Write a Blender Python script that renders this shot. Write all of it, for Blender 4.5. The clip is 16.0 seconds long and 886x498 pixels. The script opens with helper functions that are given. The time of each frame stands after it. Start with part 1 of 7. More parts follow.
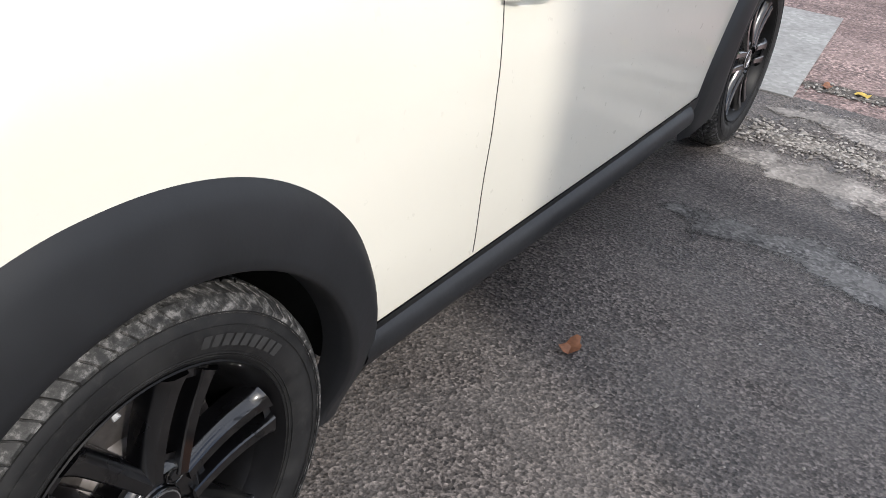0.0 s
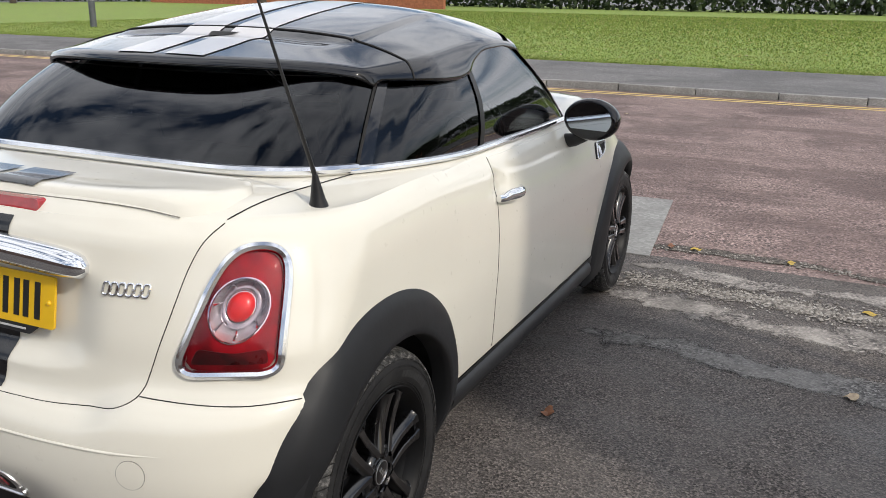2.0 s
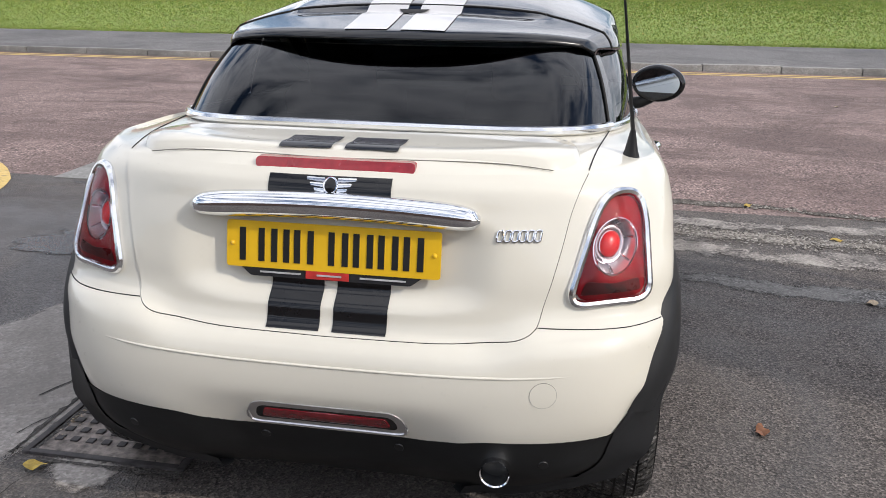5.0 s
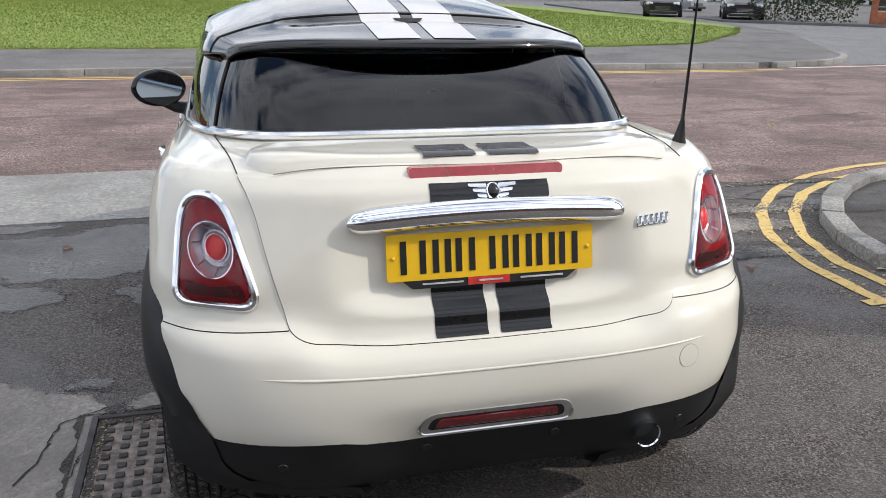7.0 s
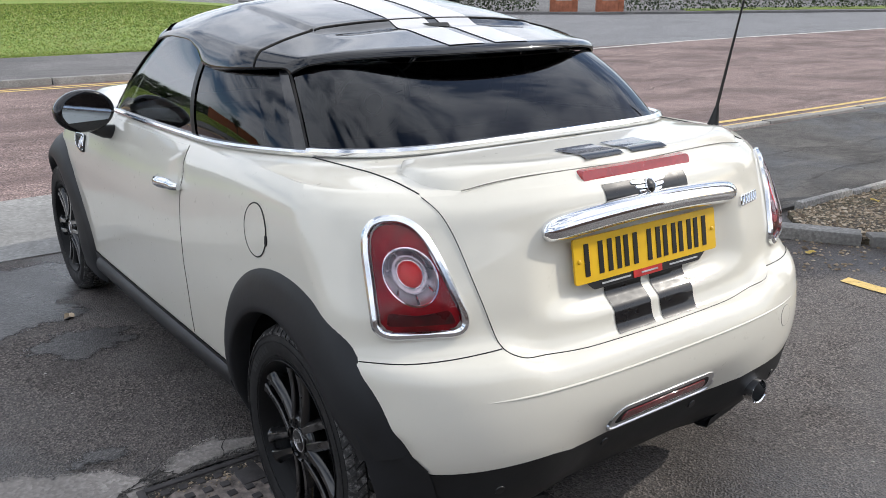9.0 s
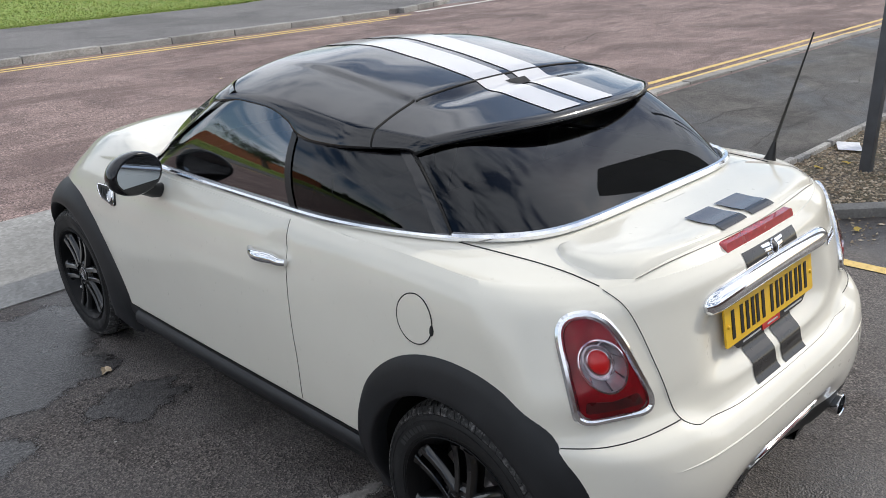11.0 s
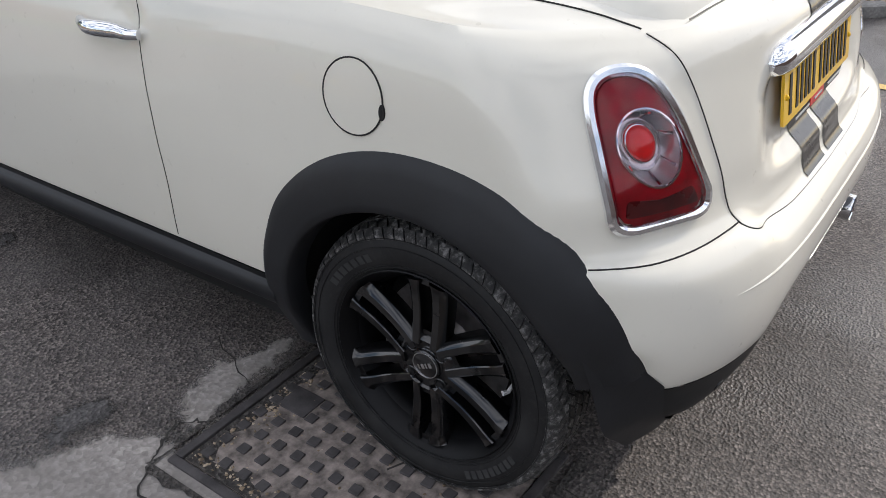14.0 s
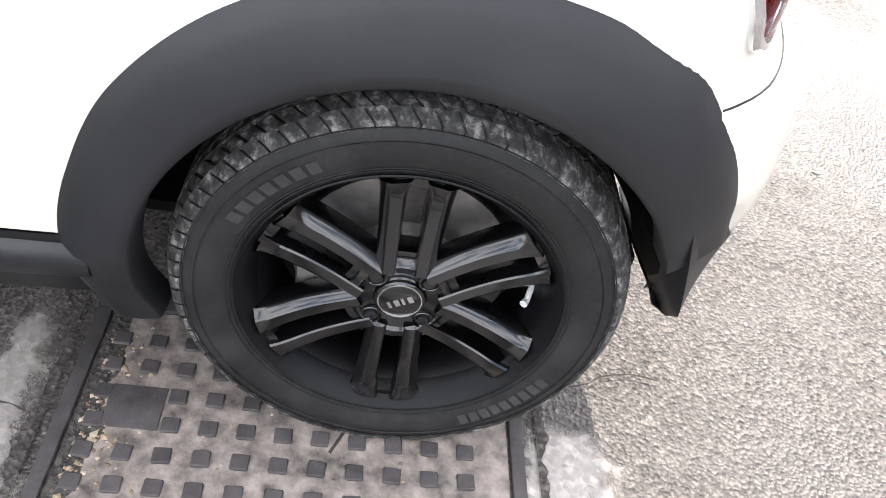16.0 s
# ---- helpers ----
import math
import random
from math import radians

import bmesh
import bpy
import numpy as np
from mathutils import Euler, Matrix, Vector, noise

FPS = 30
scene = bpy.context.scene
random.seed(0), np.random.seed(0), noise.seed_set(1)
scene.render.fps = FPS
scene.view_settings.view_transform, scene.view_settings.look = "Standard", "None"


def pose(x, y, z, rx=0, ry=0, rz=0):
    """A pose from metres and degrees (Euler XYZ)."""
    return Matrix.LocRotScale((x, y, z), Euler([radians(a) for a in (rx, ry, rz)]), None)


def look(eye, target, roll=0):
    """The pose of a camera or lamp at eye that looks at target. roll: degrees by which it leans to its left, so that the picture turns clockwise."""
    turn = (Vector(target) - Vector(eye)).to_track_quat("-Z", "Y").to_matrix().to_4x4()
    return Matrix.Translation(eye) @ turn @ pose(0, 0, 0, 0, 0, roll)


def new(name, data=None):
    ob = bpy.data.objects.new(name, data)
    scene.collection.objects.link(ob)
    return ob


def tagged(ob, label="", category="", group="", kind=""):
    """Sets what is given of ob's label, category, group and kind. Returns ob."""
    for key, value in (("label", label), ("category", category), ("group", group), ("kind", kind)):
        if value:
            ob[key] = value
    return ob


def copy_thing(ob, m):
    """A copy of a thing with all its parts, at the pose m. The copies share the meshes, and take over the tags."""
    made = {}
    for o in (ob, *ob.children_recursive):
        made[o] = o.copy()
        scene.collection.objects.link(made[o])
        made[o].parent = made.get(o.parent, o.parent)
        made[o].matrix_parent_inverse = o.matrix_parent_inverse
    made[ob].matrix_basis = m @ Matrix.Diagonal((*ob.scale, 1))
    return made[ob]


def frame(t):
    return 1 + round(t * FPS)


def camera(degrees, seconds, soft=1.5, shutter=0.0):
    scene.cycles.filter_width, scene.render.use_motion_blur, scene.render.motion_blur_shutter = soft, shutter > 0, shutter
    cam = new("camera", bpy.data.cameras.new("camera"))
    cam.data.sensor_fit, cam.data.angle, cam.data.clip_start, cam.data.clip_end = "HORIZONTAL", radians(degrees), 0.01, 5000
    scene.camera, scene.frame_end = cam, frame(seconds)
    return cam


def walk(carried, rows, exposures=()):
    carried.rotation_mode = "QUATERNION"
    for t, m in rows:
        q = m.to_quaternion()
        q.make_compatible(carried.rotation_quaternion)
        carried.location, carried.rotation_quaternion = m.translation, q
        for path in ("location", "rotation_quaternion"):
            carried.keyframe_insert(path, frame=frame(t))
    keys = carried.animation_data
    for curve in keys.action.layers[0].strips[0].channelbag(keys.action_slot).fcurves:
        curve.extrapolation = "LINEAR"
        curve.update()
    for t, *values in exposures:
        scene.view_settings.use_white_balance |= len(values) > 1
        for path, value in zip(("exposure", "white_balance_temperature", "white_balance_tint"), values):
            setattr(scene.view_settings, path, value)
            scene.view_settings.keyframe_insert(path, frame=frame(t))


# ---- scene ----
cam = camera(55.5, 16.0, soft=0.7)
PATH = [
    (0, (1.451, -0.442, 1.186), (0.546, 0.999, 0.134), 4.8),
    (0.5, (1.463, -0.725, 1.296), (0.669, 0.925, 0.491), 0.1),
    (1, (1.528, -1.052, 1.37), (0.749, 0.653, 0.671), 1.2),
    (1.5, (1.64, -1.299, 1.401), (0.836, 0.419, 0.764), 1.6),
    (2, (1.652, -1.601, 1.433), (0.871, 0.145, 0.849), 0.9),
    (2.5, (1.65, -1.728, 1.416), (0.925, 0.036, 0.813), 1.2),
    (3, (1.623, -1.848, 1.418), (0.911, -0.086, 0.796), 1.5),
    (3.5, (1.421, -2.063, 1.419), (0.795, -0.263, 0.812), 1.7),
    (4, (1.184, -2.103, 1.401), (0.646, -0.272, 0.803), 0.8),
    (4.5, (0.863, -2.097, 1.421), (0.39, -0.252, 0.811), 0.3),
    (5, (0.586, -2.242, 1.422), (0.252, -0.372, 0.799), 0.6),
    (5.2, (0.485, -2.299, 1.448), (0.223, -0.417, 0.822), 0.4),
    (7.3, (-0.798, -2.261, 1.418), (-0.18, -0.456, 0.816), 0.3),
    (7.5, (-0.912, -2.218, 1.435), (-0.221, -0.446, 0.817), -0.1),
    (8, (-1.227, -2.157, 1.43), (-0.342, -0.477, 0.8), 1.0),
    (8.5, (-1.437, -1.996, 1.429), (-0.4, -0.392, 0.834), 0.5),
    (9, (-1.599, -1.788, 1.438), (-0.489, -0.239, 0.831), -0.1),
    (9.2, (-1.689, -1.731, 1.412), (-0.547, -0.212, 0.787), 0.3),
    (11.3, (-2.137, -1.311, 1.887), (-0.821, 0.004, 1.152), -2.2),
    (11.5, (-2.151, -1.332, 1.913), (-0.818, -0.019, 1.208), -2.6),
    (12, (-2.179, -1.356, 1.913), (-0.816, -0.05, 1.252), -2.6),
    (12.5, (-2.197, -1.32, 1.919), (-0.826, -0.02, 1.263), -2.9),
    (13, (-2.137, -1.194, 1.818), (-0.784, 0.042, 1.017), -3.1),
    (13.5, (-1.942, -0.999, 1.583), (-0.609, 0.149, 0.631), -2.1),
    (14, (-1.842, -0.772, 1.382), (-0.439, 0.196, 0.335), 0.9),
    (14.5, (-1.796, -0.508, 1.224), (-0.396, 0.183, -0.027), 5.5),
    (15, (-1.621, -0.251, 1.142), (-0.241, 0.269, -0.209), 9.2),
    (15.5, (-1.534, -0.093, 1.053), (-0.119, 0.113, -0.293), 11.4),
    (16, (-1.571, 0.069, 1.101), (-0.122, -0.135, -0.178), 12.0),
]
EXPOSURES = [(0.0, 0.39, 6150, 11), (0.3, -0.48, 6700, 11), (0.6, -0.95, 7200, 9), (1.0, -0.46, 6800, 10), (1.5, -0.26, 6600, 10), (2.5, 0.05, 6350, 10), (3.5, 0.10, 6350, 10), (5.0, -0.01, 6350, 12), (7.5, 0.0, 6300, 10), (9.0, 0.11, 6200, 10), (12.5, -0.10, 6250, 9), (13.5, 0.06, 6250, 10), (14.0, 0.12, 6300, 12), (14.5, 1.34, 6650, 17), (15.0, 1.85, 6650, 15), (15.5, 2.50, 6650, 13), (16.0, 1.92, 6550, 11)]
walk(cam, [(t, look(eye, target, roll)) for t, eye, target, roll in PATH], EXPOSURES)

# ---- world, sun ----
SUN_AZ = math.atan2(-0.36, 0.93)          # direction towards the sun, from +x
SUN_EL = radians(36)
world = bpy.data.worlds.new("world")
scene.world = world
world.use_nodes = True
wn, wl = world.node_tree.nodes, world.node_tree.links
bg = wn["Background"]
sky = wn.new("ShaderNodeTexSky")
sky.sky_type, sky.sun_disc = "NISHITA", False
sky.sun_elevation = SUN_EL
sky.sun_rotation = math.pi / 2 - SUN_AZ
sky.air_density, sky.dust_density, sky.ozone_density = 1.0, 1.2, 1.5
tc = wn.new("ShaderNodeTexCoord")
mp = wn.new("ShaderNodeMapping")
mp.inputs["Scale"].default_value = (1.1, 1.5, 3.2)
mp.inputs["Rotation"].default_value = (0.25, 0.1, 0.6)
cn = wn.new("ShaderNodeTexNoise")
cn.inputs["Scale"].default_value, cn.inputs["Detail"].default_value, cn.inputs["Roughness"].default_value = 1.9, 9, 0.58
cn.inputs["Distortion"].default_value = 0.35
cr = wn.new("ShaderNodeValToRGB")
cr.color_ramp.elements[0].position, cr.color_ramp.elements[1].position = 0.41, 0.57
cloud_col = wn.new("ShaderNodeValToRGB")
cloud_col.color_ramp.elements[0].position, cloud_col.color_ramp.elements[1].position = 0.45, 0.75
cloud_col.color_ramp.elements[0].color = (15.0, 15.0, 15.3, 1)
cloud_col.color_ramp.elements[1].color = (5.6, 5.9, 6.6, 1)
mixs = wn.new("ShaderNodeMixRGB")
wl.new(tc.outputs["Generated"], mp.inputs["Vector"])
wl.new(mp.outputs["Vector"], cn.inputs["Vector"])
wl.new(cn.outputs["Fac"], cr.inputs["Fac"])
wl.new(cn.outputs["Fac"], cloud_col.inputs["Fac"])
wl.new(cr.outputs["Color"], mixs.inputs["Fac"])
wl.new(sky.outputs["Color"], mixs.inputs["Color1"])
wl.new(cloud_col.outputs["Color"], mixs.inputs["Color2"])
wl.new(mixs.outputs["Color"], bg.inputs["Color"])
bg.inputs["Strength"].default_value = 0.122
sun_data = bpy.data.lights.new("sun", "SUN")
sun_data.energy, sun_data.angle, sun_data.color = 2.3, radians(0.9), (1.0, 0.92, 0.80)
sun = new("sun", sun_data)
sd = Vector((math.cos(SUN_AZ) * math.cos(SUN_EL), math.sin(SUN_AZ) * math.cos(SUN_EL), math.sin(SUN_EL)))
sun.matrix_world = look(sd * 60, (0, 0, 0))


# ---- small tools ----
def curve(pts):
    """A smooth function through (x, y) pairs."""
    xs = np.array([p[0] for p in pts], float)
    ys = np.array([p[1] for p in pts], float)
    d = np.diff(ys) / np.diff(xs)
    m = np.zeros_like(ys)
    m[0], m[-1] = d[0], d[-1]
    for i in range(1, len(xs) - 1):
        m[i] = 0 if d[i - 1] * d[i] <= 0 else 2 * d[i - 1] * d[i] / (d[i - 1] + d[i])

    def f(x):
        x = np.clip(x, xs[0], xs[-1])
        i = np.clip(np.searchsorted(xs, x) - 1, 0, len(xs) - 2)
        h = xs[i + 1] - xs[i]
        t = (x - xs[i]) / h
        return (ys[i] * (2 * t**3 - 3 * t**2 + 1) + m[i] * h * (t**3 - 2 * t**2 + t)
                + ys[i + 1] * (3 * t**2 - 2 * t**3) + m[i + 1] * h * (t**3 - t**2))
    return f


def sstep(a, b, x):
    t = np.clip((x - a) / (b - a), 0, 1)
    return t * t * (3 - 2 * t)


def finish(me, smooth=True, angle=38):
    if smooth:
        me.shade_smooth()
        me.set_sharp_from_angle(angle=radians(angle))
    return me


def mesh_of(name, verts, faces, mat, smooth=True, angle=38):
    me = bpy.data.meshes.new(name)
    me.from_pydata([tuple(v) for v in verts], [], faces)
    me.materials.append(mat)
    me.update()
    return finish(me, smooth, angle)


def child(name, me, parent, label="", loc=None):
    ob = new(name, me)
    ob.parent = parent
    if loc is not None:
        ob.matrix_basis = loc
    if label:
        ob["label"] = label
    return ob


def part(name, bm, mat, parent, label="", smooth=True, angle=38, loc=None):
    me = bpy.data.meshes.new(name)
    bmesh.ops.recalc_face_normals(bm, faces=bm.faces)
    bm.to_mesh(me)
    bm.free()
    me.materials.append(mat)
    finish(me, smooth, angle)
    return child(name, me, parent, label, loc)


def empty(name, label, category, group="", kind="", loc=(0, 0, 0)):
    ob = new(name)
    ob.empty_display_size = 0.1
    ob.location = loc
    return tagged(ob, label, category, group, kind)


def thing(name, me, label, category, group="", kind="", loc=None):
    ob = new(name, me)
    if loc is not None:
        ob.matrix_basis = loc
    return tagged(ob, label, category, group, kind)


def box(bm, size, at, rot=None, bevel=0.0, segs=2):
    m = Matrix.Translation(at) @ (rot.to_4x4() if rot else Matrix()) @ Matrix.Diagonal((*size, 1))
    r = bmesh.ops.create_cube(bm, size=1, matrix=m)
    if bevel:
        es = list({e for v in r["verts"] for e in v.link_edges})
        bmesh.ops.bevel(bm, geom=es, offset=bevel, segments=segs, affect="EDGES", profile=0.6)
    return bm


def grid_faces(nu, nv, close_u=False, flip=False, base=0):
    fs = []
    for j in range(nv - 1):
        for i in range(nu if close_u else nu - 1):
            a, b = j * nu + i, j * nu + (i + 1) % nu
            q = (base + a, base + b, base + b + nu, base + a + nu)
            fs.append(q[::-1] if flip else q)
    return fs


def tube(pts, r, sides=6, closed=False):
    """Vertices and faces of a tube along points."""
    pts = [Vector(p) for p in pts]
    n = len(pts)
    vs, fs = [], []
    s = None
    for i, p in enumerate(pts):
        a = pts[(i - 1) % n] if closed or i else p
        b = pts[(i + 1) % n] if closed or i < n - 1 else p
        t = (b - a).normalized()
        if s is None:
            s = t.cross(Vector((0.13, 0.27, 0.95)) if abs(t.z) < 0.8 else Vector((0.9, 0.3, 0.1)))
        s = (s - t * s.dot(t)).normalized()
        u = s.cross(t)
        rr = r[i] if isinstance(r, (list, tuple)) else r
        for k in range(sides):
            an = 2 * math.pi * k / sides
            vs.append(p + (s * math.cos(an) + u * math.sin(an)) * rr)
    for i in range(n if closed else n - 1):
        for k in range(sides):
            j = (i + 1) % n
            fs.append((i * sides + k, i * sides + (k + 1) % sides, j * sides + (k + 1) % sides, j * sides + k))
    if not closed:
        fs.append(tuple(range(sides))[::-1])
        fs.append(tuple((n - 1) * sides + k for k in range(sides)))
    return vs, fs


def lathe_x(prof, n=48, a0=0.0, a1=2 * math.pi):
    """Turn (x, r) pairs about the x axis."""
    full = abs(a1 - a0 - 2 * math.pi) < 1e-6
    vs, fs = [], []
    m = n if full else n + 1
    for i in range(m):
        a = a0 + (a1 - a0) * i / n
        for x, r in prof:
            vs.append((x, r * math.cos(a), r * math.sin(a)))
    k = len(prof)
    for i in range(n):
        j = (i + 1) % m
        for q in range(k - 1):
            fs.append((i * k + q, j * k + q, j * k + q + 1, i * k + q + 1))
    return vs, fs


def rounded_poly(pts, r, n=6):
    """A closed outline with rounded corners; r may be a number or one per corner."""
    out = []
    k = len(pts)
    for i in range(k):
        p, a, b = np.array(pts[i], float), np.array(pts[i - 1], float), np.array(pts[(i + 1) % k], float)
        rr = r[i] if isinstance(r, (list, tuple)) else r
        da, db = (a - p), (b - p)
        ra = min(rr, np.linalg.norm(da) * 0.48)
        rb = min(rr, np.linalg.norm(db) * 0.48)
        s, e = p + da / np.linalg.norm(da) * ra, p + db / np.linalg.norm(db) * rb
        for q in range(n + 1):
            t = q / n
            out.append((1 - t) ** 2 * s + 2 * t * (1 - t) * p + t * t * e)
    return out


def resample(pts, step):
    """Points along a closed outline no further than step apart."""
    out = []
    k = len(pts)
    for i in range(k):
        a, b = np.array(pts[i], float), np.array(pts[(i + 1) % k], float)
        m = max(1, int(np.ceil(np.linalg.norm(b - a) / step)))
        for q in range(m):
            out.append(a + (b - a) * q / m)
    return out


# ---- materials ----
def nodes_of(name, base, rough=0.5, metal=0.0, **inp):
    m = bpy.data.materials.new(name)
    m.use_nodes = True
    b = m.node_tree.nodes["Principled BSDF"]
    b.inputs["Base Color"].default_value = (*base, 1)
    b.inputs["Roughness"].default_value, b.inputs["Metallic"].default_value = rough, metal
    for k, v in inp.items():
        b.inputs[k.replace("_", " ")].default_value = v
    return m, m.node_tree.nodes, m.node_tree.links, b


def noise_node(n, l, scale, detail=4, rough=0.55, coord="Object", vec=None, dist=0.0):
    t = n.new("ShaderNodeTexNoise")
    t.inputs["Scale"].default_value, t.inputs["Detail"].default_value, t.inputs["Roughness"].default_value = scale, detail, rough
    t.inputs["Distortion"].default_value = dist
    if vec is None:
        c = n.new("ShaderNodeTexCoord")
        l.new(c.outputs[coord], t.inputs["Vector"])
    else:
        l.new(vec, t.inputs["Vector"])
    return t.outputs["Fac"]


def ramp(n, l, fac, stops):
    r = n.new("ShaderNodeValToRGB")
    e = r.color_ramp.elements
    while len(e) < len(stops):
        e.new(0.5)
    for el, (p, c) in zip(e, stops):
        el.position = p
        el.color = (*c, 1) if len(c) == 3 else c
    l.new(fac, r.inputs["Fac"])
    return r.outputs["Color"]


def mix(n, l, fac, a, b, mode="MIX"):
    m = n.new("ShaderNodeMixRGB")
    m.blend_type = mode
    for s, v in (("Fac", fac), ("Color1", a), ("Color2", b)):
        if isinstance(v, (int, float)):
            m.inputs[s].default_value = v
        elif isinstance(v, tuple):
            m.inputs[s].default_value = (*v, 1)
        else:
            l.new(v, m.inputs[s])
    return m.outputs["Color"]


def bump(n, l, b, h, strength=0.3, dist=0.005):
    bp = n.new("ShaderNodeBump")
    bp.inputs["Strength"].default_value, bp.inputs["Distance"].default_value = strength, dist
    l.new(h, bp.inputs["Height"])
    l.new(bp.outputs["Normal"], b.inputs["Normal"])


def g(v):
    return (v, v, v)


def mat_paint(name, col, rough=0.32, coat=1.0):
    m, n, l, b = nodes_of(name, col, rough, 0.0, Coat_Weight=coat, Coat_Roughness=0.03, Specular_IOR_Level=0.15)
    f = noise_node(n, l, 3.0, 5)
    l.new(mix(n, l, ramp(n, l, f, [(0.35, g(0)), (0.7, g(0.5))]), col, tuple(c * 0.93 for c in col)), b.inputs["Base Color"])
    d = noise_node(n, l, 40, 3)
    l.new(ramp(n, l, d, [(0.3, g(rough * 0.85)), (0.8, g(rough * 1.25))]), b.inputs["Roughness"])
    return m


PAINT = mat_paint("cream_paint", (0.75, 0.72, 0.625))
ROOF_BLACK = mat_paint("roof_black_paint", (0.004, 0.0045, 0.006), 0.2)
STRIPE_WHITE = mat_paint("white_stripe_film", (0.66, 0.65, 0.65), 0.35, 0.8)
STRIPE_BLACK = mat_paint("black_stripe_film", (0.008, 0.008, 0.009), 0.3, 0.8)
STRIPE_SKY = mat_paint("sky_sheen_stripe_film", (0.085, 0.082, 0.09), 0.22, 0.9)


def mat_plain(name, col, rough, metal=0.0, var=0.25, scale=30, bmp=0.0, **k):
    m, n, l, b = nodes_of(name, col, rough, metal, **k)
    f = noise_node(n, l, scale, 6)
    l.new(mix(n, l, ramp(n, l, f, [(0.3, g(0)), (0.7, g(1))]), tuple(c * (1 - var) for c in col), tuple(min(1, c * (1 + var)) for c in col)), b.inputs["Base Color"])
    f2 = noise_node(n, l, scale * 0.3, 4)
    l.new(ramp(n, l, f2, [(0.3, g(rough * 0.85)), (0.7, g(min(1, rough * 1.15)))]), b.inputs["Roughness"])
    if bmp:
        bump(n, l, b, noise_node(n, l, scale * 8, 3), bmp, 0.002)
    return m


CLADDING = mat_plain("arch_cladding_plastic", (0.0115, 0.0122, 0.0138), 0.48, var=0.22, scale=8, bmp=0.15, Specular_IOR_Level=0.42)
# Same plastic as the cladding, coloured darker for the shade low on the car.
CLADDING_SHADE = mat_plain("arch_cladding_plastic_shade", (0.011, 0.0115, 0.0122), 0.5, var=0.22, scale=8, bmp=0.15, Specular_IOR_Level=0.35)
BLACK_PLASTIC = mat_plain("black_plastic", (0.010, 0.010, 0.011), 0.42, var=0.2)
SEAM = mat_plain("shut_line_dark", (0.012, 0.011, 0.010), 0.8)
SEAM_SOFT = mat_plain("shut_line_grey", (0.22, 0.21, 0.18), 0.8)
CHROME = mat_plain("chrome", (0.82, 0.83, 0.85), 0.06, 1.0, var=0.03)
CHROME_SOFT = mat_plain("worn_chrome", (0.84, 0.85, 0.87), 0.16, 1.0, var=0.05)
SATIN = mat_plain("satin_silver", (0.72, 0.72, 0.73), 0.32, 1.0, var=0.08)
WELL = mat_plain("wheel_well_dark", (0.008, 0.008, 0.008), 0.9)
RIM_BLACK = mat_plain("dusty_black_rim", (0.003, 0.003, 0.0035), 0.45, 0.0, var=0.3, Specular_IOR_Level=0.2)
ALLOY_BLACK = mat_plain("gloss_black_alloy", (0.002, 0.002, 0.0024), 0.3, 0.0, var=0.3, Coat_Weight=1.0, Coat_Roughness=0.06, Coat_IOR=1.55, Specular_IOR_Level=0.2)
DISC = mat_plain("brake_disc_steel", (0.28, 0.26, 0.25), 0.45, 0.9, var=0.3)
PLATE_Y = mat_plain("yellow_plate", (0.83, 0.50, 0.012), 0.35, var=0.06, scale=12, Coat_Weight=0.4)
PLATE_BAR = mat_plain("plate_black", (0.012, 0.012, 0.012), 0.4)
SURROUND = mat_plain("plate_surround", (0.02, 0.02, 0.022), 0.4)
LABEL_RED = mat_plain("label_red", (0.55, 0.035, 0.03), 0.4)
LABEL_PALE = mat_plain("label_pale", (0.5, 0.5, 0.5), 0.5)
SEAT = mat_plain("dark_seat_cloth", (0.018, 0.018, 0.02), 0.8, bmp=0.3)
TRIM = mat_plain("dark_cabin_trim", (0.015, 0.015, 0.017), 0.6)


def mat_rubber():
    m, n, l, b = nodes_of("tyre_rubber", (0.012, 0.012, 0.012), 0.55, Specular_IOR_Level=0.32)
    f = noise_node(n, l, 14, 6)
    f2 = noise_node(n, l, 90, 4)
    c = mix(n, l, ramp(n, l, f, [(0.48, g(0)), (0.75, g(1))]), (0.0105, 0.0105, 0.011), (0.024, 0.0235, 0.023))
    l.new(mix(n, l, ramp(n, l, f2, [(0.55, g(0)), (0.8, g(0.5))]), c, (0.040, 0.038, 0.035)), b.inputs["Base Color"])
    l.new(ramp(n, l, f, [(0.3, g(0.45)), (0.7, g(0.75))]), b.inputs["Roughness"])
    bump(n, l, b, f2, 0.15, 0.002)
    return m


def mat_tread():
    m, n, l, b = nodes_of("tread_rubber", (0.02, 0.02, 0.02), 0.6)
    f = noise_node(n, l, 70, 7, 0.7)
    c = ramp(n, l, f, [(0.42, (0.017, 0.017, 0.017)), (0.52, (0.045, 0.044, 0.042)), (0.60, (0.15, 0.145, 0.14)), (0.72, (0.30, 0.29, 0.28))])
    l.new(c, b.inputs["Base Color"])
    bump(n, l, b, noise_node(n, l, 120, 3), 0.2, 0.002)
    return m


RUBBER, TREAD = mat_rubber(), mat_tread()


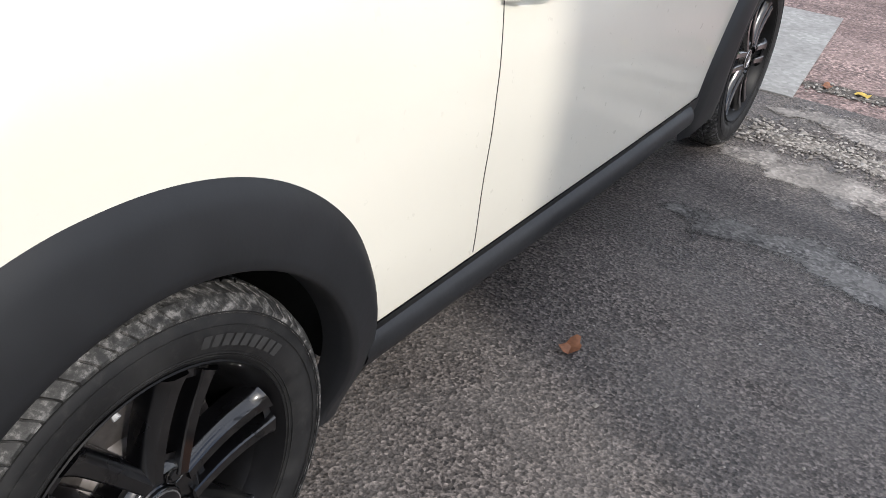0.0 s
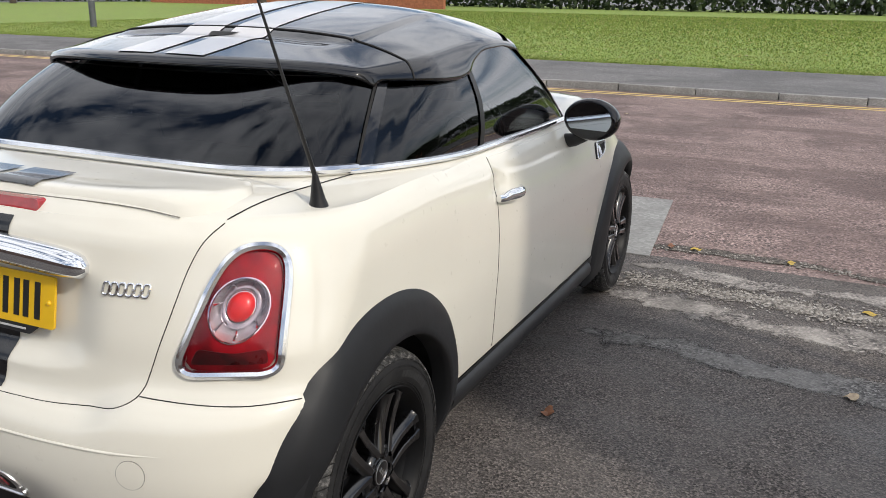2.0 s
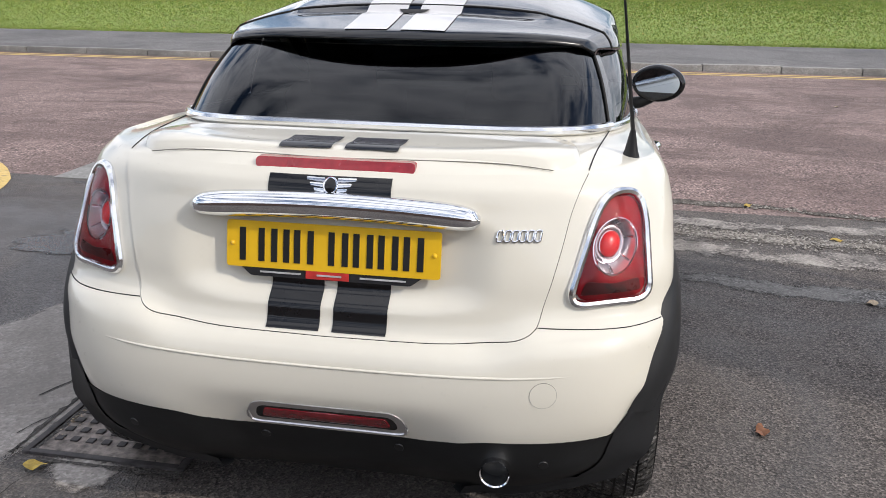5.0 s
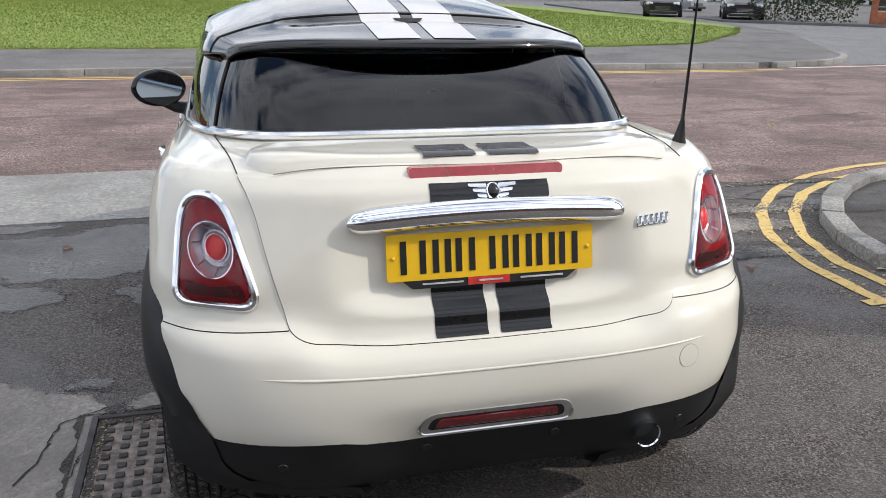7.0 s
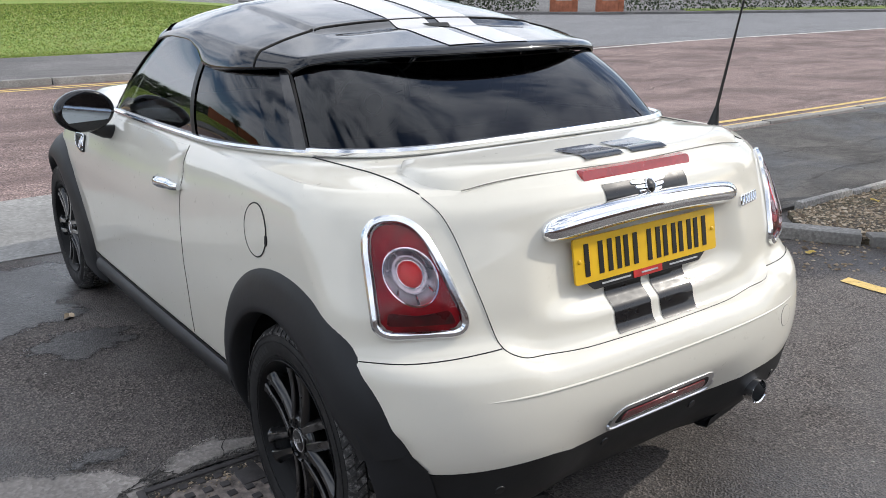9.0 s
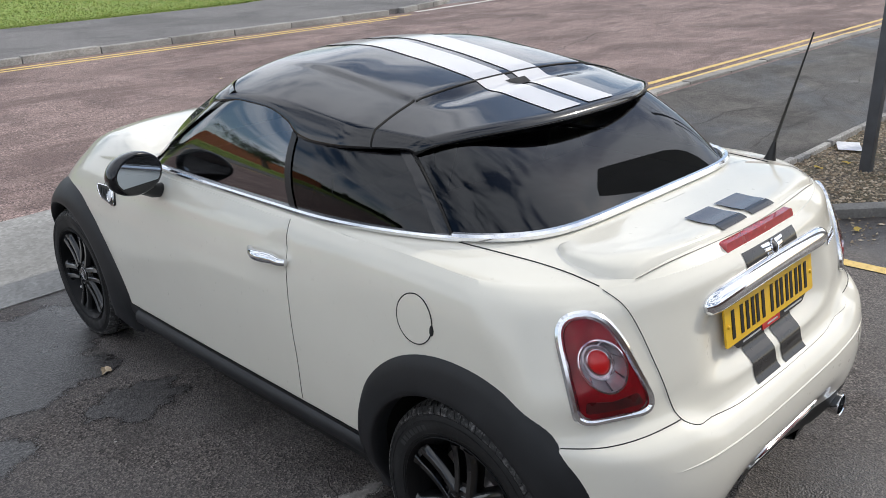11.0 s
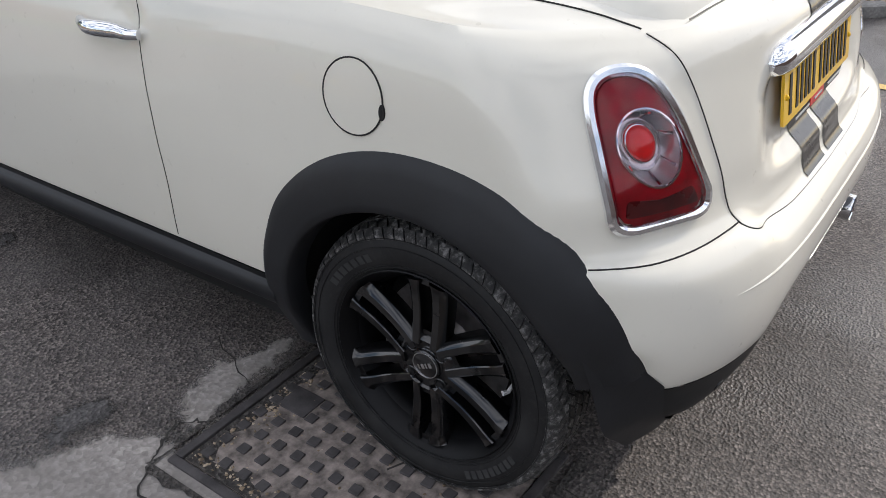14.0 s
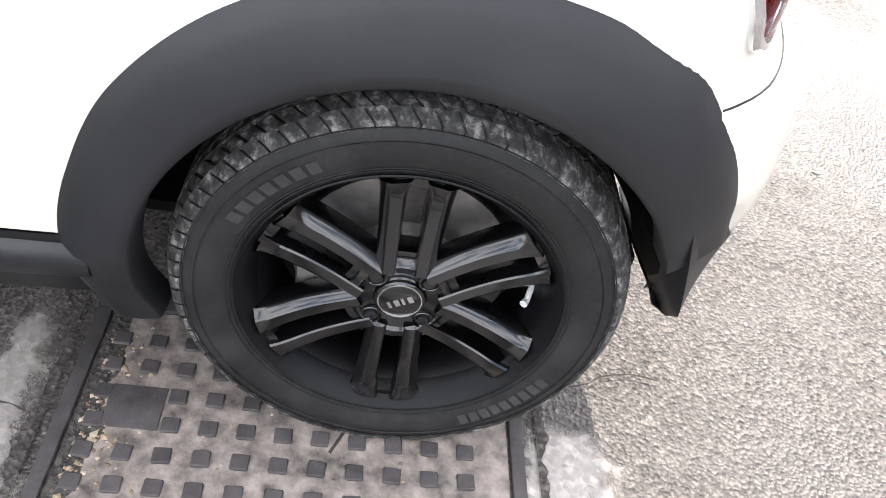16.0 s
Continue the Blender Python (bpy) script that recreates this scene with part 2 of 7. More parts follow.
def mat_tint(name, tint, trans):
    """Dark tinted pane: a clear coat over a dim see-through film."""
    m = bpy.data.materials.new(name)
    m.use_nodes = True
    n, l = m.node_tree.nodes, m.node_tree.links
    n.remove(n["Principled BSDF"])
    out = n["Material Output"]
    tr = n.new("ShaderNodeBsdfTransparent")
    tr.inputs["Color"].default_value = (*tint, 1)
    gl = n.new("ShaderNodeBsdfGlossy")
    gl.inputs["Roughness"].default_value = 0.015
    gl.inputs["Color"].default_value = (0.95, 0.97, 1.0, 1)
    fr = n.new("ShaderNodeFresnel")
    fr.inputs["IOR"].default_value = trans
    mx = n.new("ShaderNodeMixShader")
    l.new(fr.outputs["Fac"], mx.inputs["Fac"])
    l.new(tr.outputs["BSDF"], mx.inputs[1])
    l.new(gl.outputs["BSDF"], mx.inputs[2])
    l.new(mx.outputs["Shader"], out.inputs["Surface"])
    return m


GLASS_REAR = mat_tint("tinted_rear_glass", (0.10, 0.108, 0.12), 1.5)
GLASS_SIDE = mat_tint("side_glass", (0.45, 0.50, 0.50), 2.6)
LENS_CLEAR = mat_tint("clear_lens", (0.95, 0.88, 0.89), 1.38)
LAMP_RED = mat_plain("red_reflector", (0.33, 0.0025, 0.010), 0.35, var=0.45, scale=26, Specular_IOR_Level=0.3)
LAMP_REFLECT = mat_plain("dark_red_reflection", (0.10, 0.003, 0.005), 0.3, var=0.5, scale=40)
LAMP_GREY = mat_plain("grey_lamp_collar", (0.55, 0.54, 0.56), 0.2, 0.8, var=0.25, scale=30)
LAMP_SILVER = mat_plain("silver_reflector", (0.88, 0.89, 0.92), 0.22, 0.7, var=0.1, scale=30)
FOG_RED = mat_plain("dark_red_lens", (0.17, 0.008, 0.014), 0.15, var=0.2, scale=60, Coat_Weight=1.0, Coat_Roughness=0.03)
LAMP_BRIGHT = mat_plain("bright_red_lens", (0.80, 0.015, 0.014), 0.3, var=0.2, scale=40, Coat_Weight=0.3, Coat_Roughness=0.05)
LAMP_WHITE = mat_plain("white_repeater_lens", (0.75, 0.77, 0.80), 0.12, var=0.1, Coat_Weight=1.0)
MIRROR = mat_plain("mirror_glass", (0.45, 0.50, 0.56), 0.01, 1.0, var=0.01)


def mat_ground(name, dark, light, patch, stone_scale, wet=0.0, tint=None, rough=(0.75, 0.95), blot=0.35, grit=0.16, streak=0.0, chips=0.9, crumble=0.0):
    m, n, l, b = nodes_of(name, dark, 0.85)
    geo = n.new("ShaderNodeNewGeometry")
    pos = geo.outputs["Position"]
    big = noise_node(n, l, 0.55, 7, 0.62, vec=pos, dist=0.8)
    mid = noise_node(n, l, 3.2, 8, 0.65, vec=pos, dist=0.4)
    fine = noise_node(n, l, stone_scale, 3, 0.6, vec=pos)
    vor = n.new("ShaderNodeTexVoronoi")
    vor.inputs["Scale"].default_value = stone_scale * 1.1
    l.new(pos, vor.inputs["Vector"])
    bw = n.new("ShaderNodeRGBToBW")
    l.new(vor.outputs["Color"], bw.inputs["Color"])
    c = mix(n, l, ramp(n, l, fine, [(0.36, g(0)), (0.66, g(1))]), dark, light)
    stone = mix(n, l, chips, c, ramp(n, l, bw.outputs["Val"], [(0.15, g(0.12)), (0.55, g(0.5)), (0.9, g(0.95))]), "OVERLAY")
    c = mix(n, l, ramp(n, l, mid, [(0.42, g(0)), (0.72, g(blot))]), stone, patch)
    c = mix(n, l, ramp(n, l, big, [(0.45, g(0)), (0.62, g(blot * 1.3))]), c, tuple(x * 0.55 for x in dark))
    if streak:
        sm = n.new("ShaderNodeMapping")
        sm.inputs["Scale"].default_value = (0.5, 1.35, 1.0)
        l.new(pos, sm.inputs["Vector"])
        s1 = noise_node(n, l, 1.0, 9, 0.68, vec=sm.outputs["Vector"], dist=0.6)
        s2 = noise_node(n, l, 2.1, 9, 0.7, vec=sm.outputs["Vector"], dist=0.9)
        c = mix(n, l, ramp(n, l, s1, [(0.50, g(0)), (0.60, g(streak))]), c, tuple(x * 0.8 for x in dark))
        c = mix(n, l, ramp(n, l, s2, [(0.54, g(0)), (0.68, g(streak * 0.8))]), c, patch)
    if tint is not None:
        c = mix(n, l, ramp(n, l, noise_node(n, l, 1.3, 6, vec=pos), [(0.45, g(0)), (0.7, g(0.5))]), c, tint)
    l.new(c, b.inputs["Base Color"])
    if wet:
        l.new(ramp(n, l, big, [(0.40, g(rough[1])), (0.60, g(wet))]), b.inputs["Roughness"])
    else:
        l.new(ramp(n, l, mid, [(0.3, g(rough[0])), (0.7, g(rough[1]))]), b.inputs["Roughness"])
    if crumble:
        # the layer breaks up towards its border: distance inside the border against noise
        at = n.new("ShaderNodeAttribute")
        at.attribute_name = "border"
        worn = noise_node(n, l, 9.0, 8, 0.68, vec=pos, dist=0.5)
        d = n.new("ShaderNodeMath")
        d.operation = "MULTIPLY_ADD"
        l.new(worn, d.inputs[0])
        d.inputs[1].default_value = crumble
        l.new(at.outputs["Fac"], d.inputs[2])
        l.new(ramp(n, l, d.outputs["Value"], [(0.5 * crumble - 0.006, g(0)), (0.5 * crumble + 0.16 * crumble, g(1))]), b.inputs["Alpha"])
    h = mix(n, l, 0.5, vor.outputs["Distance"], fine)
    bump(n, l, b, h, 0.7, grit * 0.06)
    return m


ASPHALT = mat_ground("forecourt_asphalt", (0.044, 0.038, 0.0355), (0.180, 0.156, 0.140), (0.155, 0.142, 0.132), 120, wet=0.36, blot=0.45, streak=0.35)
ROAD_RED = mat_ground("red_chipped_road", (0.115, 0.074, 0.067), (0.40, 0.295, 0.265), (0.35, 0.265, 0.24), 62, tint=(0.14, 0.095, 0.087), blot=0.45, streak=0.6, grit=0.3)
ROAD_GREY = mat_ground("grey_side_road", (0.14, 0.14, 0.147), (0.28, 0.28, 0.287), (0.17, 0.17, 0.17), 80, blot=0.2)
PAVE = mat_ground("worn_grey_pavement", (0.11, 0.106, 0.105), (0.23, 0.22, 0.215), (0.20, 0.195, 0.185), 90, blot=0.4, chips=0.6, streak=0.3)
PAVE_DARK = mat_ground("patched_dark_pavement", (0.040, 0.037, 0.034), (0.105, 0.096, 0.088), (0.15, 0.14, 0.125), 90, wet=0.45, blot=0.6, chips=0.6, streak=0.7)
CONCRETE = mat_ground("worn_concrete", (0.32, 0.292, 0.268), (0.49, 0.45, 0.415), (0.18, 0.165, 0.15), 75, blot=0.6, grit=0.05, chips=0.35, crumble=0.16)
WET = mat_ground("damp_dark_asphalt", (0.030, 0.028, 0.028), (0.10, 0.092, 0.088), (0.075, 0.07, 0.068), 110, wet=0.14, blot=0.5, grit=0.08, rough=(0.3, 0.5), crumble=0.16)
SLAB = mat_ground("smooth_concrete_slab", (0.27, 0.265, 0.25), (0.33, 0.325, 0.31), (0.13, 0.125, 0.12), 40, blot=0.35, grit=0.03, chips=0.22)
DUST = mat_ground("dusty_broken_strip", (0.12, 0.105, 0.095), (0.36, 0.33, 0.29), (0.34, 0.31, 0.275), 55, blot=0.6, grit=0.25, crumble=0.2)
WORN = mat_ground("worn_dusty_asphalt", (0.09, 0.08, 0.073), (0.30, 0.27, 0.245), (0.46, 0.425, 0.385), 70, blot=0.95, grit=0.2, streak=0.3, crumble=0.22)
WORN_DARK = mat_ground("worn_grey_asphalt", (0.06, 0.056, 0.053), (0.20, 0.19, 0.178), (0.25, 0.24, 0.225), 90, blot=0.9, grit=0.16, crumble=0.22)
KERB = mat_ground("weathered_kerb_concrete", (0.25, 0.24, 0.22), (0.43, 0.415, 0.39), (0.11, 0.105, 0.095), 60, blot=0.5, grit=0.08, chips=0.22)
SOIL = mat_ground("gravel_bed_soil", (0.065, 0.050, 0.034), (0.22, 0.175, 0.12), (0.09, 0.095, 0.04), 60, blot=0.5, grit=0.3)
DIRT = mat_ground("dark_rubble_dirt", (0.045, 0.038, 0.031), (0.16, 0.137, 0.115), (0.08, 0.072, 0.06), 60, blot=0.5, grit=0.3, crumble=0.1)
SILT = mat_ground("dark_silt", (0.034, 0.030, 0.027), (0.12, 0.107, 0.096), (0.055, 0.05, 0.045), 110, blot=0.4, grit=0.2)
IRON = mat_plain("rusty_cast_iron", (0.215, 0.183, 0.163), 0.7, 0.2, var=0.7, scale=34, bmp=0.5)
IRON_DARK = mat_plain("dirt_filled_iron", (0.055, 0.05, 0.05), 0.75, 0.1, var=0.4, scale=25, bmp=0.3)


def mat_line():
    m, n, l, b = nodes_of("worn_yellow_line_paint", (0.55, 0.35, 0.05), 0.75)
    geo = n.new("ShaderNodeNewGeometry")
    f = noise_node(n, l, 26, 7, 0.7, vec=geo.outputs["Position"])
    f2 = noise_node(n, l, 2.5, 5, vec=geo.outputs["Position"])
    c = ramp(n, l, f, [(0.33, (0.30, 0.22, 0.13)), (0.45, (0.66, 0.46, 0.14)), (0.75, (0.76, 0.58, 0.26))])
    l.new(mix(n, l, ramp(n, l, f2, [(0.5, g(0)), (0.75, g(0.35))]), c, (0.42, 0.31, 0.16)), b.inputs["Base Color"])
    bump(n, l, b, f, 0.4, 0.003)
    return m


YELLOW = mat_line()
WHITE_LINE = mat_plain("worn_white_line_paint", (0.60, 0.58, 0.54), 0.8, var=0.4, scale=9)
CRACK = mat_plain("crack_dirt", (0.03, 0.027, 0.024), 0.95)


def mat_isle(name, stops, rough=0.8, attr="Random Per Island"):
    m, n, l, b = nodes_of(name, (0.2, 0.2, 0.2), rough)
    geo = n.new("ShaderNodeNewGeometry")
    c = ramp(n, l, geo.outputs[attr], stops)
    f = noise_node(n, l, 0.7, 5, vec=geo.outputs["Position"])
    l.new(mix(n, l, ramp(n, l, f, [(0.4, g(0)), (0.7, g(0.6))]), c, mix(n, l, 1.0, c, (0.62, 0.58, 0.55), "MULTIPLY")), b.inputs["Base Color"])
    return m


GRASS = mat_isle("grass_blades", [(0.0, (0.07, 0.13, 0.018)), (0.4, (0.16, 0.25, 0.035)), (0.75, (0.27, 0.34, 0.06)), (0.92, (0.36, 0.35, 0.11)), (1.0, (0.48, 0.42, 0.20))])
STONES = mat_isle("gravel_stones", [(0.0, (0.13, 0.095, 0.06)), (0.4, (0.30, 0.23, 0.15)), (0.75, (0.42, 0.34, 0.24)), (1.0, (0.55, 0.47, 0.36))])
STONES_GREY = mat_isle("grey_grit", [(0.0, (0.11, 0.098, 0.085)), (0.4, (0.25, 0.23, 0.205)), (0.75, (0.36, 0.335, 0.30)), (1.0, (0.48, 0.455, 0.42))])
HEDGE = mat_isle("hedge_leaves", [(0.0, (0.012, 0.024, 0.008)), (0.6, (0.030, 0.055, 0.014)), (1.0, (0.06, 0.085, 0.022))])
LEAF_BROWN = mat_plain("fallen_leaf_brown", (0.22, 0.09, 0.04), 0.7, var=0.3, scale=60)
LEAF_YELLOW = mat_plain("fallen_leaf_yellow", (0.48, 0.34, 0.07), 0.7, var=0.3, scale=60)
LEAF_PALE = mat_plain("fallen_leaf_pale", (0.42, 0.33, 0.22), 0.7, var=0.3, scale=60)


def mat_grass_ground():
    m, n, l, b = nodes_of("grass_ground", (0.08, 0.14, 0.02), 0.9)
    geo = n.new("ShaderNodeNewGeometry")
    p = geo.outputs["Position"]
    a = noise_node(n, l, 0.8, 9, 0.72, vec=p)
    f = noise_node(n, l, 14, 5, 0.7, vec=p)
    c = ramp(n, l, f, [(0.34, (0.085, 0.145, 0.022)), (0.5, (0.20, 0.29, 0.045)), (0.68, (0.35, 0.40, 0.10))])
    l.new(mix(n, l, ramp(n, l, a, [(0.5, g(0)), (0.72, g(0.6))]), c, (0.22, 0.19, 0.075)), b.inputs["Base Color"])
    bump(n, l, b, f, 0.8, 0.02)
    return m


GRASS_GROUND = mat_grass_ground()
GALV = mat_plain("grey_painted_post", (0.11, 0.115, 0.125), 0.45, 0.3, var=0.2, scale=6)
BRICK = mat_plain("orange_brick", (0.36, 0.13, 0.07), 0.85, var=0.3, scale=6, bmp=0.2)
UNSEEN_BRICK = mat_plain("unseen_dark_brick", (0.13, 0.085, 0.068), 0.85, var=0.35, scale=5, bmp=0.2)
RENDERED = mat_plain("grey_render", (0.26, 0.25, 0.235), 0.85, var=0.12, scale=1.5, bmp=0.1)
DARK_CAR = mat_paint("dark_car_paint", (0.012, 0.013, 0.017), 0.25)
SILVER_CAR = mat_paint("silver_car_paint", (0.30, 0.31, 0.33), 0.3)
PAPER = mat_plain("litter_paper", (0.62, 0.62, 0.64), 0.6, var=0.15, scale=30)
TWIG = mat_plain("bark", (0.07, 0.055, 0.042), 0.9, var=0.4, scale=12)

# ---- ground and road ----
def strip(name, outline, z, mat, label="", category="", kind="structure", parent=None):
    """A flat sheet from an outline."""
    bm = bmesh.new()
    vs = [bm.verts.new((x, y, z)) for x, y in outline]
    if len(vs) > 100:
        c = bm.verts.new((sum(p[0] for p in outline) / len(vs), sum(p[1] for p in outline) / len(vs), z))
        for i in range(len(vs)):
            bm.faces.new((c, vs[i], vs[(i + 1) % len(vs)]))
    else:
        bm.faces.new(vs)
        bmesh.ops.triangulate(bm, faces=bm.faces)
    for f in bm.faces:
        f.normal_update()
        if f.normal.z < 0:
            f.normal_flip()
    me = bpy.data.meshes.new(name)
    bm.to_mesh(me)
    bm.free()
    me.materials.append(mat)
    if parent:
        return child(name, me, parent, label)
    return thing(name, me, label, category, kind=kind)


def worn_patch(name, outline, z, mat, label, margin=0.06, step=0.025):
    """A thin worn layer on the ground; each corner of its grid knows how far inside the border it lies."""
    P = np.array(outline, float)
    Q = np.roll(P, -1, axis=0)
    lo, hi = P.min(0) - margin, P.max(0) + margin
    nx, ny = int((hi[0] - lo[0]) / step) + 2, int((hi[1] - lo[1]) / step) + 2
    X, Y = np.meshgrid(np.linspace(lo[0], hi[0], nx), np.linspace(lo[1], hi[1], ny))
    G = np.stack((X.ravel(), Y.ravel()), 1)
    dist, odd = np.full(len(G), 9.0), np.zeros(len(G), bool)
    for a, b in zip(P, Q):
        ab = b - a
        t = np.clip(((G - a) @ ab) / max(1e-12, ab @ ab), 0, 1)
        dist = np.minimum(dist, np.linalg.norm(G - a - t[:, None] * ab, axis=1))
        if a[1] != b[1]:
            odd ^= ((a[1] > G[:, 1]) != (b[1] > G[:, 1])) & (G[:, 0] < a[0] + (G[:, 1] - a[1]) * ab[0] / ab[1])
    edge = np.where(odd, dist, -dist)
    fs = []
    for j in range(ny - 1):
        for i in range(nx - 1):
            q = (j * nx + i, j * nx + i + 1, (j + 1) * nx + i + 1, (j + 1) * nx + i)
            if max(edge[k] for k in q) > -margin:
                fs.append(q)
    keep = sorted({k for q in fs for k in q})
    back = {k: i for i, k in enumerate(keep)}
    me = mesh_of(name, [(G[k, 0], G[k, 1], z) for k in keep], [tuple(back[k] for k in q) for q in fs], mat, False)
    me.attributes.new("border", "FLOAT", "POINT").data.foreach_set("value", np.array([edge[k] for k in keep], dtype=np.float32))
    return thing(name, me, label, "ground patch", kind="structure")


def rough_outline(cx, cy, rx, ry, seed, n=40, amp=0.3):
    """A ragged closed outline."""
    out = []
    for i in range(180):
        a = 2 * math.pi * i / 180
        c, s = math.cos(a), math.sin(a)
        k = 1 + 0.6 * amp * (1.5 * noise.noise((c * 1.1, s * 1.1, seed * 7.3)) + 0.9 * noise.noise((c * 3, s * 3, seed * 3.1)) + 0.3 * noise.noise((c * 9, s * 9, seed)) + 0.15 * noise.noise((c * 24, s * 24, seed)))
        e = (abs(c) ** 3.2 + abs(s) ** 3.2) ** (-1 / 3.2)
        out.append((cx + rx * k * e * c, cy + ry * k * e * s))
    return out


def slab_mesh(name, outline, z0, z1, mat):
    """An extruded sheet with sides."""
    bm = bmesh.new()
    top = [bm.verts.new((x, y, z1)) for x, y in outline]
    bot = [bm.verts.new((x, y, z0)) for x, y in outline]
    bm.faces.new(top)
    for i in range(len(top)):
        j = (i + 1) % len(top)
        bm.faces.new((bot[i], bot[j], top[j], top[i]))
    bmesh.ops.recalc_face_normals(bm, faces=bm.faces)
    me = bpy.data.meshes.new(name)
    bm.to_mesh(me)
    bm.free()
    me.materials.append(mat)
    return me


# one sheet to the horizon, the forecourt on it, the road and its verges
strip("ground", [(-600, -600), (600, -600), (600, 600), (-600, 600)], -0.012, ROAD_GREY, "plain grey tarmac ground reaching far off", "ground")
strip("forecourt", [(-14, -9), (12, -9), (12, 3.12), (-14, 3.12)], 0.0, ASPHALT, "dark damp asphalt forecourt with worn blotches", "forecourt")
strip("road", [(-60, 3.12), (70, 3.12), (70, 12.2), (-60, 12.2)], 0.0, ROAD_RED, "reddish chipped tarmac road with worn patches", "road")
strip("side_road", [(9.5, 12.2), (70, 12.2), (70, 22.5), (42, 20.5), (26, 27.4), (22, 60), (15, 60), (17.5, 30)], 0.0, ROAD_GREY, "smooth grey asphalt side road at the junction", "road")

FAR_Y = 11.62
far_kerb_pts = [(-30, FAR_Y), (9.6, FAR_Y)] + [(9.6 + 3.6 * math.sin(a), FAR_Y + 0.15 + 3.6 * (1 - math.cos(a))) for a in np.linspace(0.12, 1.2, 7)] + [(17.6, 22.0), (21, 34)]


def along(pts, step):
    """Points spaced evenly along an open line."""
    p = [np.array(q, float) for q in pts]
    d = [0.0]
    for a, b in zip(p, p[1:]):
        d.append(d[-1] + float(np.linalg.norm(b - a)))
    n = int(d[-1] / step)
    xs = np.interp(np.arange(n + 1) * step, d, [q[0] for q in p])
    ys = np.interp(np.arange(n + 1) * step, d, [q[1] for q in p])
    return list(zip(xs, ys))


def inset(pts, w):
    """A line moved to its left by w."""
    out = []
    for i, p in enumerate(pts):
        a, b = np.array(pts[max(0, i - 1)]), np.array(pts[min(len(pts) - 1, i + 1)])
        t = (b - a) / np.linalg.norm(b - a)
        out.append((p[0] - t[1] * w, p[1] + t[0] * w))
    return out


def kerb_mesh(length, h=0.105, w=0.14):
    bm = bmesh.new()
    box(bm, (length - 0.012, w, h + 0.05), (length / 2, w / 2, (h - 0.05) / 2), bevel=0.016, segs=2)
    me = bpy.data.meshes.new("kerb_stone")
    bm.to_mesh(me)
    bm.free()
    me.materials.append(KERB)
    return finish(me)


def lay_kerb(pts, step, parent, h=0.105, w=0.14, jit=0.006):
    """Kerb stones end to end along a line, bodies to the line's left."""
    rnd = random.Random(5)
    me = kerb_mesh(step, h, w)
    ps = along(pts, step)
    for a, b in zip(ps, ps[1:]):
        an = math.degrees(math.atan2(b[1] - a[1], b[0] - a[0]))
        child("kerb_stone", me, parent, loc=pose(a[0], a[1], rnd.uniform(-jit, jit), 0, rnd.uniform(-0.4, 0.4), an + rnd.uniform(-0.3, 0.3)))


def ribbon(pts, w, z, mat, name, parent=None, label="", category="", wob=0.0, kind="structure", seed=1):
    """A flat painted line along points."""
    rnd = random.Random(seed)
    vs, fs = [], []
    n = len(pts)
    for i, p in enumerate(pts):
        a, b = np.array(pts[max(0, i - 1)], float), np.array(pts[min(n - 1, i + 1)], float)
        t = (b - a) / np.linalg.norm(b - a)
        for s in (-1, 1):
            q = w / 2 * (1 + rnd.uniform(-wob, wob))
            vs.append((p[0] - t[1] * q * s, p[1] + t[0] * q * s, z))
    for i in range(n - 1):
        fs.append((2 * i, 2 * i + 2, 2 * i + 3, 2 * i + 1)[::-1])
    me = mesh_of(name, vs, fs, mat, False)
    if parent:
        return child(name, me, parent, label)
    return thing(name, me, label, category, kind=kind)


far_in = inset(far_kerb_pts, 0.13)
grass_edge = [(-30, 15.75), (8.0, 15.75), (11.0, 16.7), (14.9, 21.0), (17.6, 25.0), (19.5, 34)]
thing("pavement_far", slab_mesh("pavement_far", far_in + grass_edge[::-1], -0.01, 0.098, PAVE), "worn grey tarmac pavement behind concrete kerb stones", "pavement", kind="structure")
kerb_far = empty("kerb_far", "row of weathered concrete kerb stones along the road", "kerb", kind="structure")
lay_kerb([(-29.4, FAR_Y), (9.6, FAR_Y)], 1.17, kerb_far)
lay_kerb(far_kerb_pts[1:9], 0.62, kerb_far)

thing("grass_bank", slab_mesh("grass_bank", grass_edge + [(19.5, 90), (-60, 90), (-60, 15.75)], -0.01, 0.10, GRASS_GROUND), "short green lawn with yellowed patches beyond the pavement", "grass", kind="structure")

# yellow and white lines
ribbon(along([(-60, 11.13), (9.2, 11.13)], 0.5), 0.095, 0.004, YELLOW, "yellow_line", label="worn double yellow line painted on red tarmac", category="road marking", wob=0.12)
ribbon(along([(-60, 11.33), (9.7, 11.33)], 0.5), 0.095, 0.004, YELLOW, "yellow_line", label="worn double yellow line painted on red tarmac", category="road marking", wob=0.12, seed=2)
ribbon(along([(9.9, 11.6), (16, 12.2), (60, 12.3)], 0.5), 0.13, 0.004, WHITE_LINE, "white_line", label="faded white edge line across the junction mouth", category="road marking", wob=0.15)

